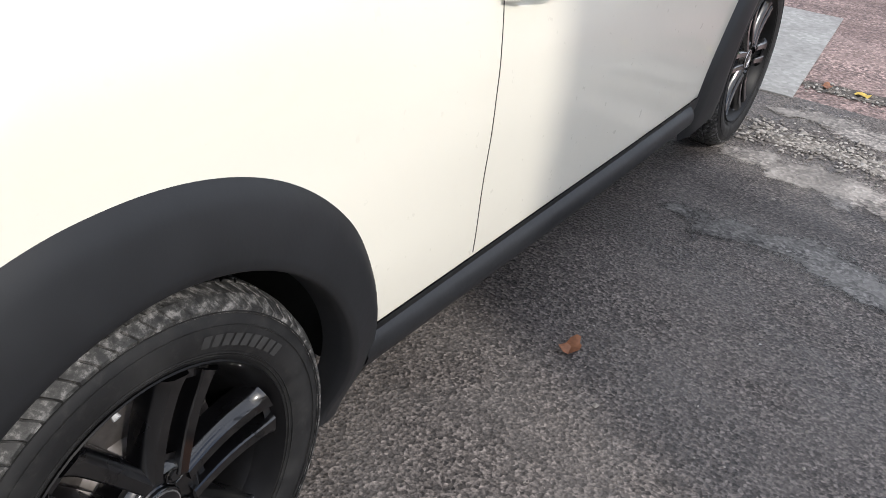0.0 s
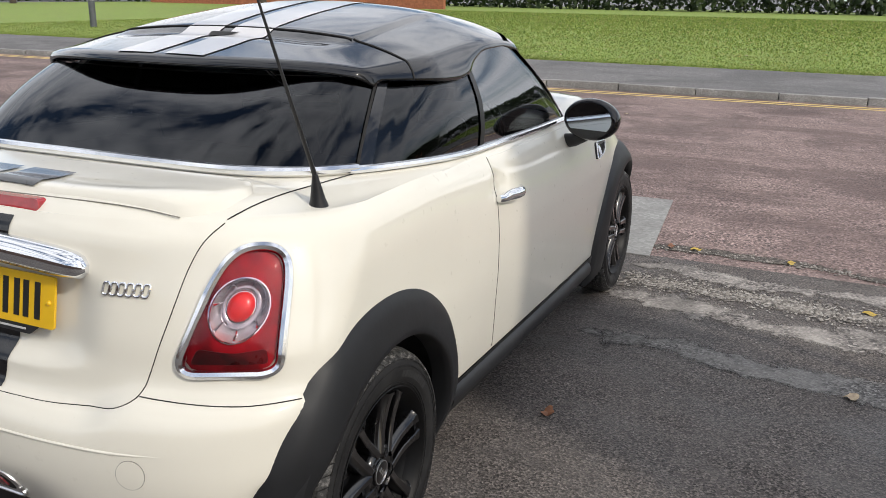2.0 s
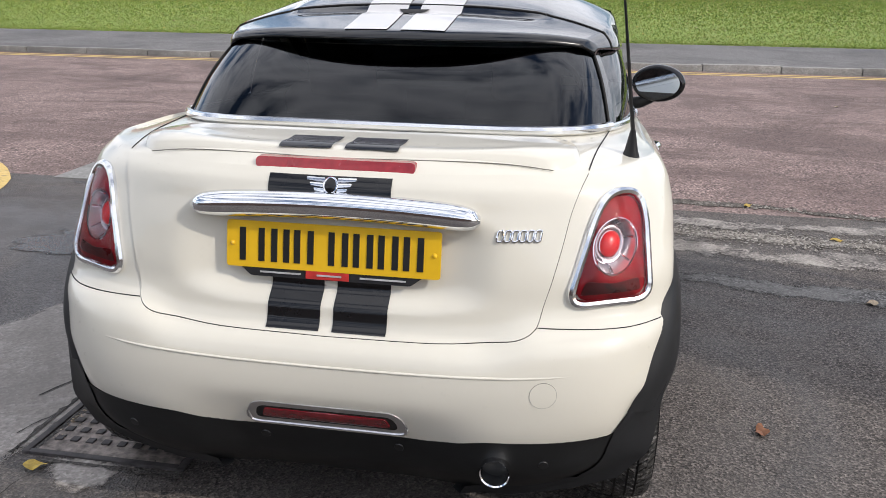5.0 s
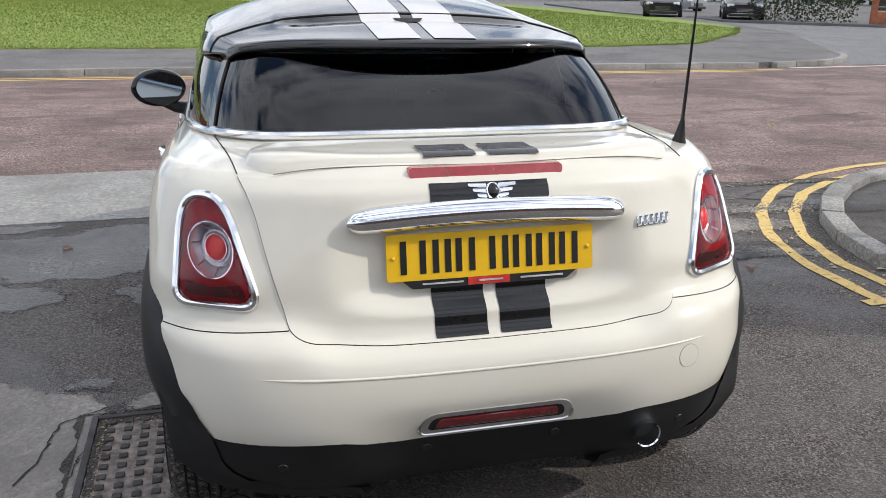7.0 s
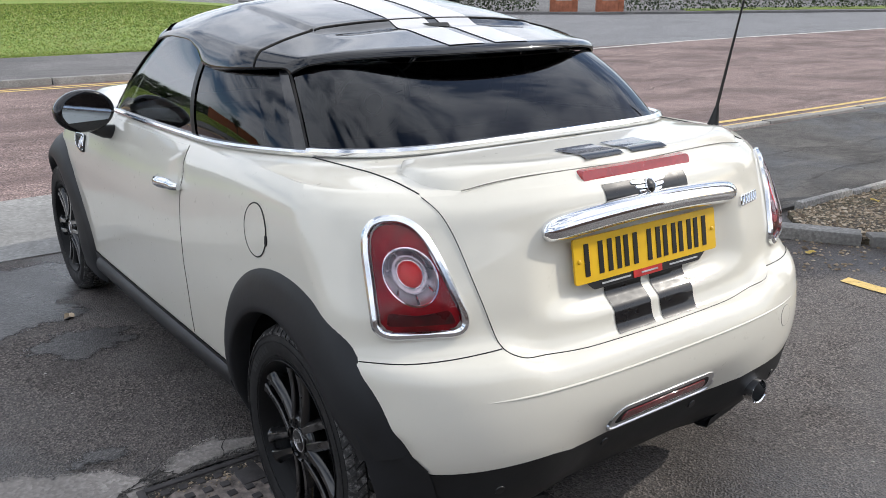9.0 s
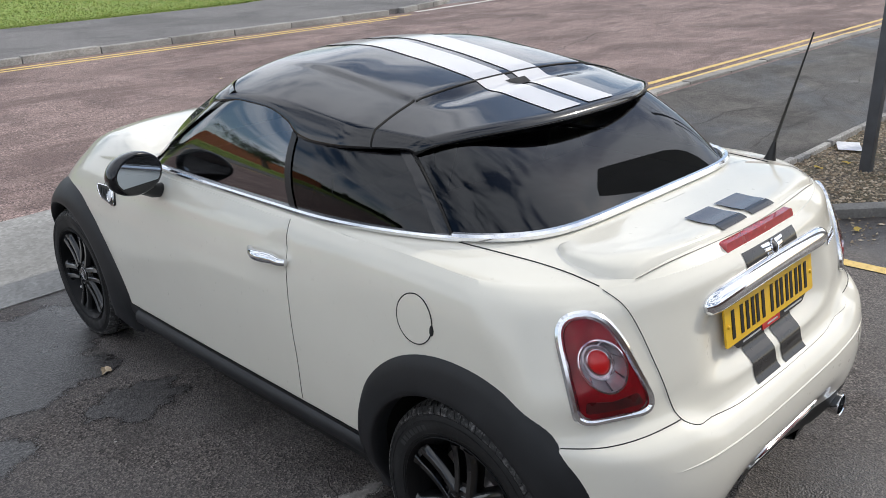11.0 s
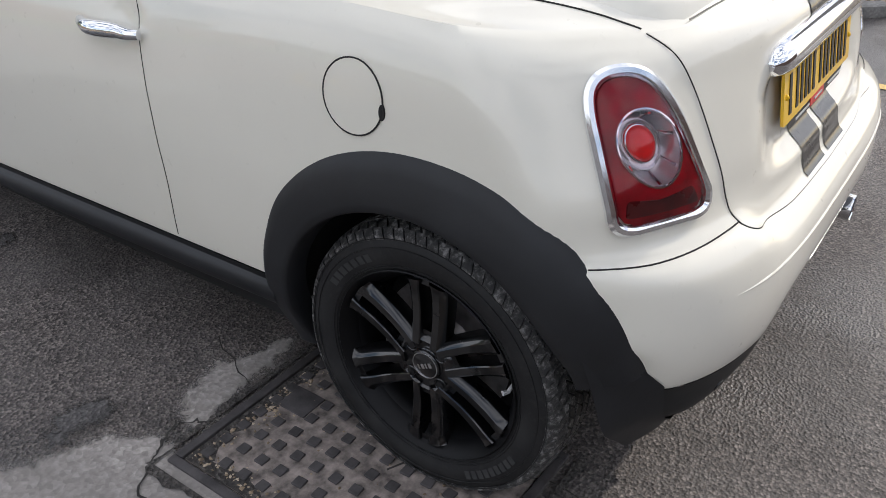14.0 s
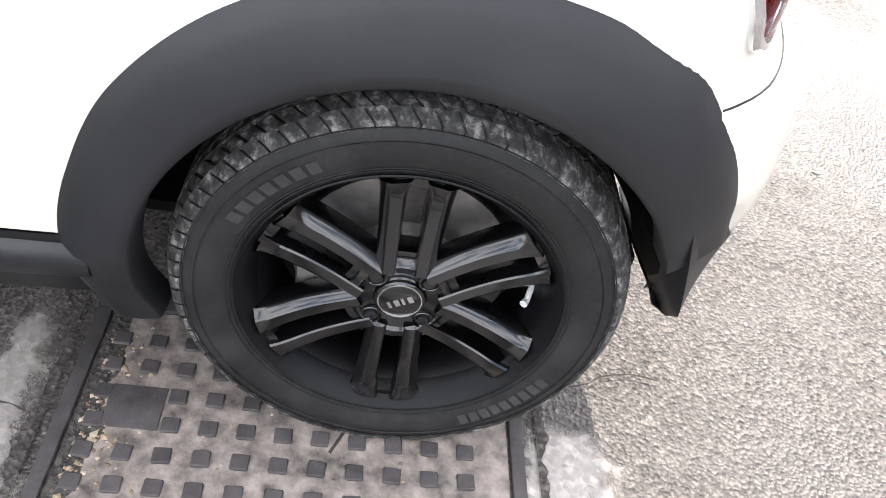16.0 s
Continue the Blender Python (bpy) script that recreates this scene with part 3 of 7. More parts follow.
# near kerb: straight beside the road, then a radius into the entrance
near_line = [(14, 3.36), (5.4, 3.36), (4.6, 3.22), (4.05, 3.02), (3.55, 2.68), (3.15, 2.25), (2.88, 1.80), (2.75, 1.35), (2.74, 0.95)]
kerb_near = empty("kerb_near", "sunken weathered kerb stones curving into the entrance", "kerb", kind="structure")
lay_kerb([(40, 3.2), (14, 3.34), (5.4, 3.36)][::-1], 0.915, kerb_near, 0.03, 0.125)
lay_kerb(near_line[1:], 0.46, kerb_near, 0.085, 0.14)
pave_out = inset(near_line, 0.12)
thing("pavement_near", slab_mesh("pavement_near", [(40, 3.2)] + pave_out + [(2.98, 0.95), (3.2, 1.22), (40, 1.22)], -0.01, 0.028, PAVE_DARK), "dark cracked tarmac pavement beside the entrance", "pavement", kind="structure")
yo = inset(near_line[1:], -0.14)
yi = inset(near_line[1:], -0.34)
yo[-1], yi[-1] = (yo[-1][0], 0.80), (yi[-1][0], 0.80)
ribbon(along([(40, 3.44)] + [(5.6, 3.56)] + yo[1:], 0.12), 0.075, 0.0045, YELLOW, "yellow_line", label="worn double yellow line curving into the entrance", category="road marking", wob=0.2)
ribbon(along([(40, 3.62), (5.6, 3.75)] + yi[1:], 0.12), 0.075, 0.0045, YELLOW, "yellow_line", label="worn double yellow line curving into the entrance", category="road marking", wob=0.2, seed=3)
ribbon([(2.30, 0.80), (2.62, 0.82)], 0.07, 0.0055, YELLOW, "yellow_line", label="short yellow end bar of the double line", category="road marking", wob=0.2)
ribbon(along([(2.36, 0.28), (2.42, -0.75)], 0.15), 0.085, 0.0045, YELLOW, "yellow_line", label="broken yellow bay line worn on asphalt", category="road marking", wob=0.25)
for k, r in ((0, 1.55), (1, 1.28)):
    ribbon([(-4.75 + r * math.sin(a) * 0.95, 2.10 + r * math.cos(a)) for a in np.linspace(-0.1, 1.75, 16)], 0.085, 0.0045, YELLOW, "yellow_line",
           label="worn double yellow line rounding the entrance corner", category="road marking", wob=0.2, seed=9 + k)

# concrete crossover and broken strips
thing("crossover_slab", slab_mesh("crossover_slab", [(-3.2, 3.06), (0.85, 3.09), (0.735, 4.55), (-3.2, 4.46)], -0.02, 0.006, SLAB), "smooth pale concrete slab set across the entrance", "slab", kind="structure")


def band(name, x0, x1, yc, hw, seed, z, mat, label):
    """A ragged strip across the ground along x."""
    rnd = random.Random(seed)
    xs = np.linspace(x0, x1, 60)
    off = [rnd.uniform(0, 100) for _ in range(2)]
    up, dn = [], []
    for x in xs:
        w = hw * min(1, (x - x0) / 0.15 + 0.2, (x1 - x) / 0.3 + 0.2)
        up.append((x, yc(x) + w * (0.8 + 0.8 * noise.noise((x * 3, off[0], 0)) + 0.4 * noise.noise((x * 11, off[0], 3)))))
        dn.append((x, yc(x) - w * (0.8 + 0.8 * noise.noise((x * 3, off[1], 0)) + 0.4 * noise.noise((x * 11, off[1], 3)))))
    return worn_patch(name, up + dn[::-1], z, mat, label, step=0.03)


band("dust_strip", 0.80, 4.6, lambda x: 2.91 - 0.04 * (x - 0.8), 0.145, 4, 0.004, WORN, "pale worn concrete edge strip across the entrance")
band("pebble_strip", 0.82, 3.4, lambda x: 2.66 - 0.08 * (x - 0.8), 0.095, 5, 0.0035, DUST, "broken pebbly strip across the asphalt")
band("dust_strip", 0.72, 3.0, lambda x: 2.38 - 0.13 * (x - 0.8), 0.17, 6, 0.003, WORN, "pale dusty strip across the asphalt")
band("worn_strip", 0.80, 2.8, lambda x: 1.86 - 0.16 * (x - 0.8), 0.13, 7, 0.003, WORN_DARK, "greenish grey worn strip across the asphalt")
band("dirt_strip", 0.80, 4.2, lambda x: 3.32 - 0.16 * float(sstep(1.5, 2.4, x)), 0.060, 8, 0.0048, DIRT, "dark line of dirt and rubble along the road edge")
worn_patch("dark_spot", rough_outline(-1.115, 0.755, 0.085, 0.055, 91, 48, 0.35), 0.0042, WET, "dark round oily spot on the asphalt", 0.05, 0.012)


worn_patch("concrete_patch", [(-1.03, 0.50), (-1.035, 0.56), (-1.07, 0.615), (-1.12, 0.665), (-1.21, 0.70), (-1.42, 0.84), (-1.72, 0.90), (-1.86, 0.45), (-1.70, 0.0), (-1.45, -0.32), (-1.12, -0.30), (-1.06, 0.0), (-1.05, 0.46)],
           0.0035, CONCRETE, "cracked pale concrete surround of the drain cover")
worn_patch("concrete_patch", [(-0.535, 0.55), (-0.62, 0.61), (-0.72, 0.605), (-0.78, 0.665), (-0.90, 0.625), (-0.985, 0.55), (-0.98, 0.505), (-0.888, 0.500), (-0.775, 0.515), (-0.65, 0.535)],
           0.0038, CONCRETE, "pale concrete patch beside the drain cover", 0.05, 0.012)
worn_patch("concrete_patch", [(-0.79, -0.225), (-0.735, -0.25), (-0.73, -0.35), (-0.81, -0.39), (-0.87, -0.38), (-0.96, -0.30), (-0.97, -0.23)],
           0.004, CONCRETE, "pale concrete patch beside the drain cover", 0.05, 0.012)


for x, y, a, b, sd in ((-1.35, 2.45, 0.75, 0.42, 61), (-1.9, 1.75, 0.5, 0.22, 62), (-2.2, 2.95, 0.7, 0.09, 63), (-0.95, 1.7, 0.2, 0.16, 64)):
    worn_patch("damp_patch", rough_outline(x, y, a, b, sd, 56, 0.5), 0.0022 + 0.0003 * (sd - 60), WET, "dark damp patch drying on the asphalt")


def cracks(name, start, heading, n, step, w, seed, z=0.0065):
    rnd = random.Random(seed)
    p, a, pts = np.array(start, float), heading, []
    for _ in range(n):
        pts.append(tuple(p))
        a += rnd.uniform(-0.55, 0.55)
        a += (heading - a) * 0.25
        p = p + step * np.array((math.cos(a), math.sin(a)))
    return ribbon(pts, w, z, CRACK, name, label="dark irregular crack in worn concrete", category="crack", wob=0.7, seed=seed)


def crack_line(pts, w, seed):
    """A crack along given turns, ragged between them."""
    rnd, out = random.Random(seed), []
    for (x0, y0), (x1, y1) in zip(pts, pts[1:]):
        for t in np.linspace(0, 1, 7)[:-1]:
            out.append((x0 + (x1 - x0) * t + rnd.uniform(-0.007, 0.007), y0 + (y1 - y0) * t + rnd.uniform(-0.007, 0.007)))
    out.append(pts[-1])
    ribbon(out, w, 0.0066, CRACK, "crack", label="dark irregular crack in worn concrete", category="crack", wob=0.7, seed=seed)


crack_line([(-0.95, 0.50), (-0.99, 0.56), (-1.06, 0.53), (-1.10, 0.51), (-1.18, 0.46), (-1.20, 0.36), (-1.21, 0.24), (-1.26, 0.10)], 0.0065, 71)
crack_line([(-1.075, 0.37), (-1.06, 0.33), (-1.10, 0.22), (-1.10, 0.17), (-1.12, 0.03), (-1.17, -0.14)], 0.005, 72)
crack_line([(-1.075, 0.24), (-1.10, 0.20)], 0.005, 73)
for i, (st, hd, n) in enumerate([((-0.80, 0.52), 1.2, 9), ((-0.60, 0.50), 0.9, 8), ((-0.66, -0.2), -1.2, 12), ((-0.95, -0.27), -1.7, 9)]):
    cracks("crack", st, hd, n, 0.028, 0.0035, 40 + i)
for i, (st, hd, n) in enumerate([((3.3, 2.2), 0.05, 60), ((4.2, 1.6), 0.1, 60)]):
    cracks("crack", st, hd, n, 0.08, 0.006, 60 + i, 0.031)
for i, (st, hd, n) in enumerate([((3.5, 8.6), 0.07, 110), ((6.0, 6.2), 0.03, 70)]):
    cracks("crack", st, hd, n, 0.09, 0.014, 80 + i, 0.003)


# ---- drain cover ----
def drain_cover():
    e = empty("drain_cover", "rusty cast iron drain cover with raised square studs", "drain cover", loc=(-0.82, 0.122, 0.0))
    W, L = 0.48, 0.66
    bm = bmesh.new()
    box(bm, (W, L, 0.02), (0, 0, -0.004))
    part("plate", bm, IRON, e)
    bm = bmesh.new()
    for s in (-1, 1):
        box(bm, (0.022, L + 0.054, 0.03), (s * (W / 2 + 0.016), 0, -0.005), bevel=0.003)
        box(bm, (W + 0.009, 0.022, 0.03), (0, s * (L / 2 + 0.016), -0.005), bevel=0.003)
    part("frame", bm, IRON_DARK, e, "dark iron frame")
    rnd = random.Random(3)
    bm = bmesh.new()
    for i in range(9):
        for j in range(12):
            x, y = (i - 4) * 0.0535 + 0.0165, (j - 5.5) * 0.0562 - 0.0085
            if abs(x) > W / 2 - 0.015 or abs(y) > L / 2 - 0.015 or (abs(x - 0.045) < 0.045 and abs(y - 0.248) < 0.05):
                continue
            box(bm, (0.027, 0.027, 0.006), (x, y, 0.0085 + rnd.uniform(-0.001, 0.0005)), Matrix.Rotation(rnd.uniform(-0.05, 0.05), 3, "Z"), bevel=0.002, segs=1)
    part("stud", bm, IRON_DARK, e, "raised dark square studs")["kind"] = "stuff"
    bm = bmesh.new()
    box(bm, (0.078, 0.084, 0.005), (0.045, 0.248, 0.0075), bevel=0.002)
    part("keyhole_plate", bm, IRON_DARK, e, "dark square keyhole plate")
    # silt along two edges
    for k, (p, q, n) in enumerate((((-0.24, 0.33), (0.24, 0.33), 30), ((-0.24, -0.33), (-0.24, 0.33), 40))):
        p, q = np.array(p), np.array(q)
        inn = np.array((0, -1)) if k == 0 else np.array((1, 0))
        out, inner = [], []
        for t in np.linspace(0, 1, n):
            c = p + (q - p) * t
            w = 0.038 + 0.030 * noise.noise((t * 7, k * 9.0, 0)) + 0.012 * noise.noise((t * 25, k * 9.0, 4))
            if k == 1:
                w *= 0.35 + 0.65 * t
            out.append((*c, 0.0066))
            inner.append((*(c + inn * max(0.004, w)), 0.0064))
        me = mesh_of("silt", out + inner, [(i, i + 1, n + i + 1, n + i) for i in range(n - 1)], SILT, False)
        child("silt", me, e, "dark gritty silt")["kind"] = "stuff"
    for k, (p, q, out) in enumerate((((-0.30, 0.372), (0.30, 0.372), (0, 1)), ((-0.292, -0.37), (-0.292, 0.38), (-1, 0)), ((-0.2, -0.378), (0.28, -0.378), (0, -1)))):
        p, q, out = np.array(p), np.array(q), np.array(out)
        m = 50
        a_, b_ = [], []
        for t in np.linspace(0, 1, m):
            c = p + (q - p) * t
            w = 0.016 + 0.024 * noise.noise((t * 6, k * 5.0, 7)) + 0.012 * noise.noise((t * 23, k * 5.0, 2))
            a_.append((*c, 0.0072))
            b_.append((*(c + out * max(0.003, w)), 0.0070))
        me = mesh_of("silt", a_ + b_, [(i, i + 1, m + i + 1, m + i) for i in range(m - 1)], SILT, False)
        child("silt", me, e, "dark gritty silt")["kind"] = "stuff"
    pts = [(0.24 - 0.03 * i + 0.006 * math.sin(i * 2.1), -0.27 + 0.028 * i + 0.008 * math.sin(i * 1.3)) for i in range(9)]
    vs = []
    for i, (x, y) in enumerate(pts):
        vs += [(x - 0.002, y - 0.002, 0.0068), (x + 0.002, y + 0.002, 0.0068)]
    child("plate_crack", mesh_of("plate_crack", vs, [(2 * i, 2 * i + 1, 2 * i + 3, 2 * i + 2) for i in range(8)], CRACK, False), e, "dark crack across the plate")
    return e


drain_cover()

# ---- the car's surface ----
# y runs forwards from the rear axle, x to the right, z up
AXLE, WB, WHEEL_X = 0.302, 2.467, 0.79
Y_REAR = curve([(0.19, -0.450), (0.26, -0.508), (0.33, -0.538), (0.42, -0.557), (0.50, -0.560), (0.55, -0.556), (0.585, -0.543), (0.607, -0.520), (0.625, -0.493), (0.66, -0.481), (0.75, -0.474), (0.82, -0.463), (0.90, -0.444), (0.95, -0.433), (0.985, -0.405)])
HALF = curve([(0.19, 0.735), (0.235, 0.766), (0.30, 0.783), (0.38, 0.788), (0.50, 0.797), (0.62, 0.802), (0.72, 0.800), (0.80, 0.789), (0.87, 0.772), (0.93, 0.750), (0.985, 0.722)])
C_REAR = curve([(0.19, 0.33), (0.46, 0.355), (0.55, 0.355), (0.62, 0.305), (0.66, 0.285), (0.72, 0.275), (0.82, 0.33), (0.985, 0.43)])
P_REAR = curve([(0.19, 3.2), (0.45, 4.4), (0.55, 4.2), (0.62, 3.8), (0.66, 3.2), (0.72, 2.7), (0.82, 2.6), (0.985, 2.7)])
Y_FRONT = curve([(0.19, 3.00), (0.30, 3.10), (0.50, 3.14), (0.62, 3.12), (0.72, 3.08), (0.82, 3.00), (0.90, 2.92), (0.985, 2.80)])
TOP = curve([(-0.6, 0.985), (0.16, 0.985), (0.77, 0.952), (1.7, 0.930), (2.0, 0.912), (2.45, 0.885), (2.75, 0.845), (3.0, 0.77), (3.2, 0.70)])
BASE_Z = curve([(-0.1, 1.022), (0.16, 1.006), (0.77, 0.968), (1.7, 0.948), (2.0, 0.955)])
ROOF_EDGE = curve([(0.15, 1.222), (0.45, 1.205), (0.72, 1.188), (0.79, 1.196), (0.86, 1.232), (0.98, 1.260), (1.12, 1.262), (1.30, 1.238), (1.48, 1.165)])
ROOF_TOP = curve([(0.15, 1.256), (0.35, 1.288), (0.54, 1.324), (0.80, 1.366), (1.05, 1.390), (1.25, 1.378), (1.42, 1.330), (1.55, 1.262)])
ROOF_BROW = curve([(0.15, 1.232), (0.40, 1.243), (0.70, 1.268), (1.05, 1.290), (1.25, 1.278), (1.42, 1.228), (1.55, 1.165)])


def outline(s, yr, cr, p, yf, cf, pf, w):
    """A point (x, y) of a plan outline: s 0 to 1 round the rear corner, to 2 along the side, to 3 round the front."""
    s = np.asarray(s, float)
    a = np.clip(s, 0, 1) * math.pi / 2
    x1, y1 = w * np.sin(a) ** (2 / p), yr + cr * (1 - np.cos(a))
    t = np.clip(s - 1, 0, 1)
    x2, y2 = w + 0 * t, (yr + cr) + (yf - cf - yr - cr) * t
    b = np.clip(s - 2, 0, 1) * math.pi / 2
    x3, y3 = w * np.cos(b) ** (2 / pf), yf - cf * (1 - np.sin(b))
    x = np.where(s <= 1, x1, np.where(s <= 2, x2, x3))
    y = np.where(s <= 1, y1, np.where(s <= 2, y2, y3))
    return x, y


S_ROW = np.concatenate([np.linspace(0, 1, 64) ** 0.85, np.linspace(1, 2, 90)[1:], np.linspace(2, 3, 40)[1:]])
Z_ROW = np.concatenate([np.linspace(0.19, 0.38, 10), np.linspace(0.38, 0.54, 12)[1:], np.linspace(0.54, 0.66, 18)[1:], np.linspace(0.66, 0.985, 34)[1:]])
VAL = 9      # the row at which black sill and valance give way to paint


HALF_REAR = curve([(0.19, 0.70), (0.38, 0.79), (0.50, 0.806), (0.62, 0.808), (0.72, 0.803), (0.80, 0.800), (0.87, 0.796), (0.93, 0.784), (0.96, 0.770), (0.985, 0.747)])


def body_row(z):
    x, y = outline(S_ROW, Y_REAR(z), C_REAR(z), P_REAR(z), Y_FRONT(z), 0.62, 2.5, HALF(z))
    x = x * (1 + (HALF_REAR(z) / HALF(z) - 1) * (1 - sstep(-0.15, 1.35, y)))
    x = x * (1 - 0.022 * ((y - 1.1) / 1.5) ** 2 * (y > 1.1))
    zz = z + (TOP(y) - 0.985) * sstep(0.45, 0.96, z)
    zz = zz + 0.030 * np.exp(-((z - 0.615) / 0.05) ** 2) * sstep(0.36, 0.50, x) * (1 - sstep(-0.25, 0.1, y))
    zz = zz + 0.012 * np.exp(-((z - 0.38) / 0.05) ** 2) * sstep(0.30, 0.40, x) * (1 - sstep(-0.28, -0.05, y))
    zz = zz + 0.082 * np.exp(-((z - 0.38) / 0.09) ** 2) * sstep(0.665, 0.755, x) * (1 - sstep(-0.28, -0.05, y))
    zz = zz + 0.085 * (1 - sstep(0.19, 0.37, z)) * sstep(0.42, 0.68, x) * (1 - sstep(-0.30, -0.05, y))
    low = (1 - sstep(0.19, 0.38, z)) * sstep(0.40, 0.60, x) * (1 - sstep(-0.22, -0.05, y))
    x = x + 0.050 * low
    y = y - 0.045 * low
    zz = zz - 0.004 * np.exp(-((z - 0.38) / 0.03) ** 2) * (1 - sstep(0.24, 0.30, x)) * (y < -0.2)
    tuck = (1 - sstep(0.17, 0.42, x)) * (y < -0.2)          # the bumper turns under at the fog lamp
    y = y + 0.045 * (1 - sstep(0.365, 0.485, z)) * tuck
    zz = zz - 0.014 * np.exp(-((z - 0.39) / 0.05) ** 2) * tuck
    flank = sstep(0.10, 0.45, y) * (1 - sstep(2.2, 2.6, y))
    zz = zz + np.exp(-((z - 0.38) / 0.09) ** 2) * flank * (-0.026 - 0.036 * (y - 0.7))
    rear = (y < -0.2)
    dish = (1 - sstep(0.70, 1.10, ((np.abs(x) / 0.375) ** 4 + (np.abs(zz - 0.785) / 0.108) ** 4) ** 0.25)) * rear
    y = y + 0.036 * dish
    cup = (1 - sstep(0.45, 1.0, np.hypot(y - 0.80, (zz - 0.858) * 1.15) / 0.062)) * (x > 0.6)
    x = x - 0.014 * cup
    return x, y, zz


ROWS_XYZ = [body_row(z) for z in Z_ROW]


def base_pt(s):
    x, y = outline(s, -0.062, 0.78, 6.2, 1.98, 0.34, 2.6, 0.706)
    return x, y, BASE_Z(y) + 0.0


def top_pt(s):
    x, y = outline(s, 0.31, 0.42, 9.0, 1.43, 0.30, 2.8, 0.632)
    a = np.clip(np.asarray(s, float), 0, 1) * math.pi / 2
    y = np.where(np.asarray(s, float) <= 1, 0.232 + 0.498 * (1 - np.cos(a)) ** 0.72, y)
    return x, y, np.interp(y, [0.4, 0.8, 1.1, 1.41], [1.195, 1.225, 1.262, 1.30]) + 0.020 * (1 - sstep(0.30, 0.55, np.asarray(s, float)))


def cabin(s, v):
    """A point of the glasshouse: v 0 at its base, 1 under the roof; negative s on the left side."""
    a = abs(s)
    x0, y0, z0 = (float(q) for q in base_pt(a))
    x1, y1, z1 = (float(q) for q in top_pt(a))
    k = math.sin(math.pi * v) * 0.018
    x, y, z = x0 + (x1 - x0) * v, y0 + (y1 - y0) * v, z0 + (z1 - z0) * v
    side = 1.0 if 0.6 < a < 2.3 else 0.35
    x += k * side * min(1, x / 0.3)
    if a < 0.6:
        z += k * 0.8
    if a > 2.4:
        z += k
        y += k
    return Vector((math.copysign(x, s) if s else x, y, z))


# deck and bonnet: from the body's top row in to the glasshouse's base
RING = []
for c in np.linspace(0, 1, 22)[1:]:
    x0, y0, z0 = ROWS_XYZ[-1]
    x1, y1, z1 = base_pt(S_ROW)
    e = c
    x, y = x0 + (x1 - x0) * e, y0 + (y1 - y0) * e
    rise = np.where(S_ROW < 1.2, np.sin(math.pi / 2 * min(1, c * 2.2)) , 1 - (1 - c) ** 2.2)
    z = z0 + (z1 - z0) * rise
    tail = 0.016 * math.exp(-((c - 0.16) / 0.12) ** 2) * (1 - sstep(0.42, 0.62, x0)) * (S_ROW < 1)
    bonnet = sstep(2.0, 2.4, S_ROW) * (0.055 * math.sin(math.pi * c) ** 0.8)
    RING.append((x, y, z + tail + bonnet))


def table(rows, key, lo, hi, n):
    """rows as (a, b) over a common key, for look-up by key and height."""
    ks = np.linspace(lo, hi, n)
    vals, hts = [], []
    for x, y, z in rows:
        kx, vx = (y, x) if key == "y" else (x, y)
        sel = slice(0, 175) if key == "y" else slice(0, 66)
        vals.append(np.interp(ks, kx[sel], vx[sel]))
        hts.append(np.interp(ks, kx[sel], z[sel]))
    return ks, np.array(vals), np.array(hts)


SIDE_T = table(ROWS_XYZ, "y", -0.48, 2.98, 520)
REAR_T = table(ROWS_XYZ, "x", 0.0, 0.76, 260)


def look_up(tab, k, z):
    ks, vals, hts = tab
    f = np.clip((k - ks[0]) / (ks[1] - ks[0]), 0, len(ks) - 1.001)
    i = int(f)
    t = f - i
    hv = hts[:, i] * (1 - t) + hts[:, i + 1] * t
    vv = vals[:, i] * (1 - t) + vals[:, i + 1] * t
    return float(np.interp(z, hv, vv))


def on_side(sign, off=0.0):
    """(y, z) to a place on the flank, lifted by off."""
    def f(p, lift=0.0):
        y, z = p
        x = look_up(SIDE_T, y, z)
        e = 0.01
        dy = (look_up(SIDE_T, y + e, z) - look_up(SIDE_T, y - e, z)) / (2 * e)
        dz = (look_up(SIDE_T, y, z + e) - look_up(SIDE_T, y, z - e)) / (2 * e)
        n = Vector((1, -dy, -dz)).normalized()
        q = Vector((x, y, z)) + n * (off + lift)
        return Vector((sign * q.x, q.y, q.z))
    return f


def on_rear(off=0.0):
    """(x, z) to a place on the tail, lifted by off."""
    def f(p, lift=0.0):
        x, z = p
        a = abs(x)
        y = look_up(REAR_T, a, z)
        e = 0.01
        dx = (look_up(REAR_T, a + e, z) - look_up(REAR_T, max(0, a - e), z)) / (a + e - max(0, a - e))
        dz = (look_up(REAR_T, a, z + e) - look_up(REAR_T, a, z - e)) / (2 * e)
        n = Vector((dx, -1, dz)).normalized()
        q = Vector((a, y, z)) + n * (off + lift)
        return Vector((math.copysign(q.x, x) if x else q.x, q.y, q.z))
    return f


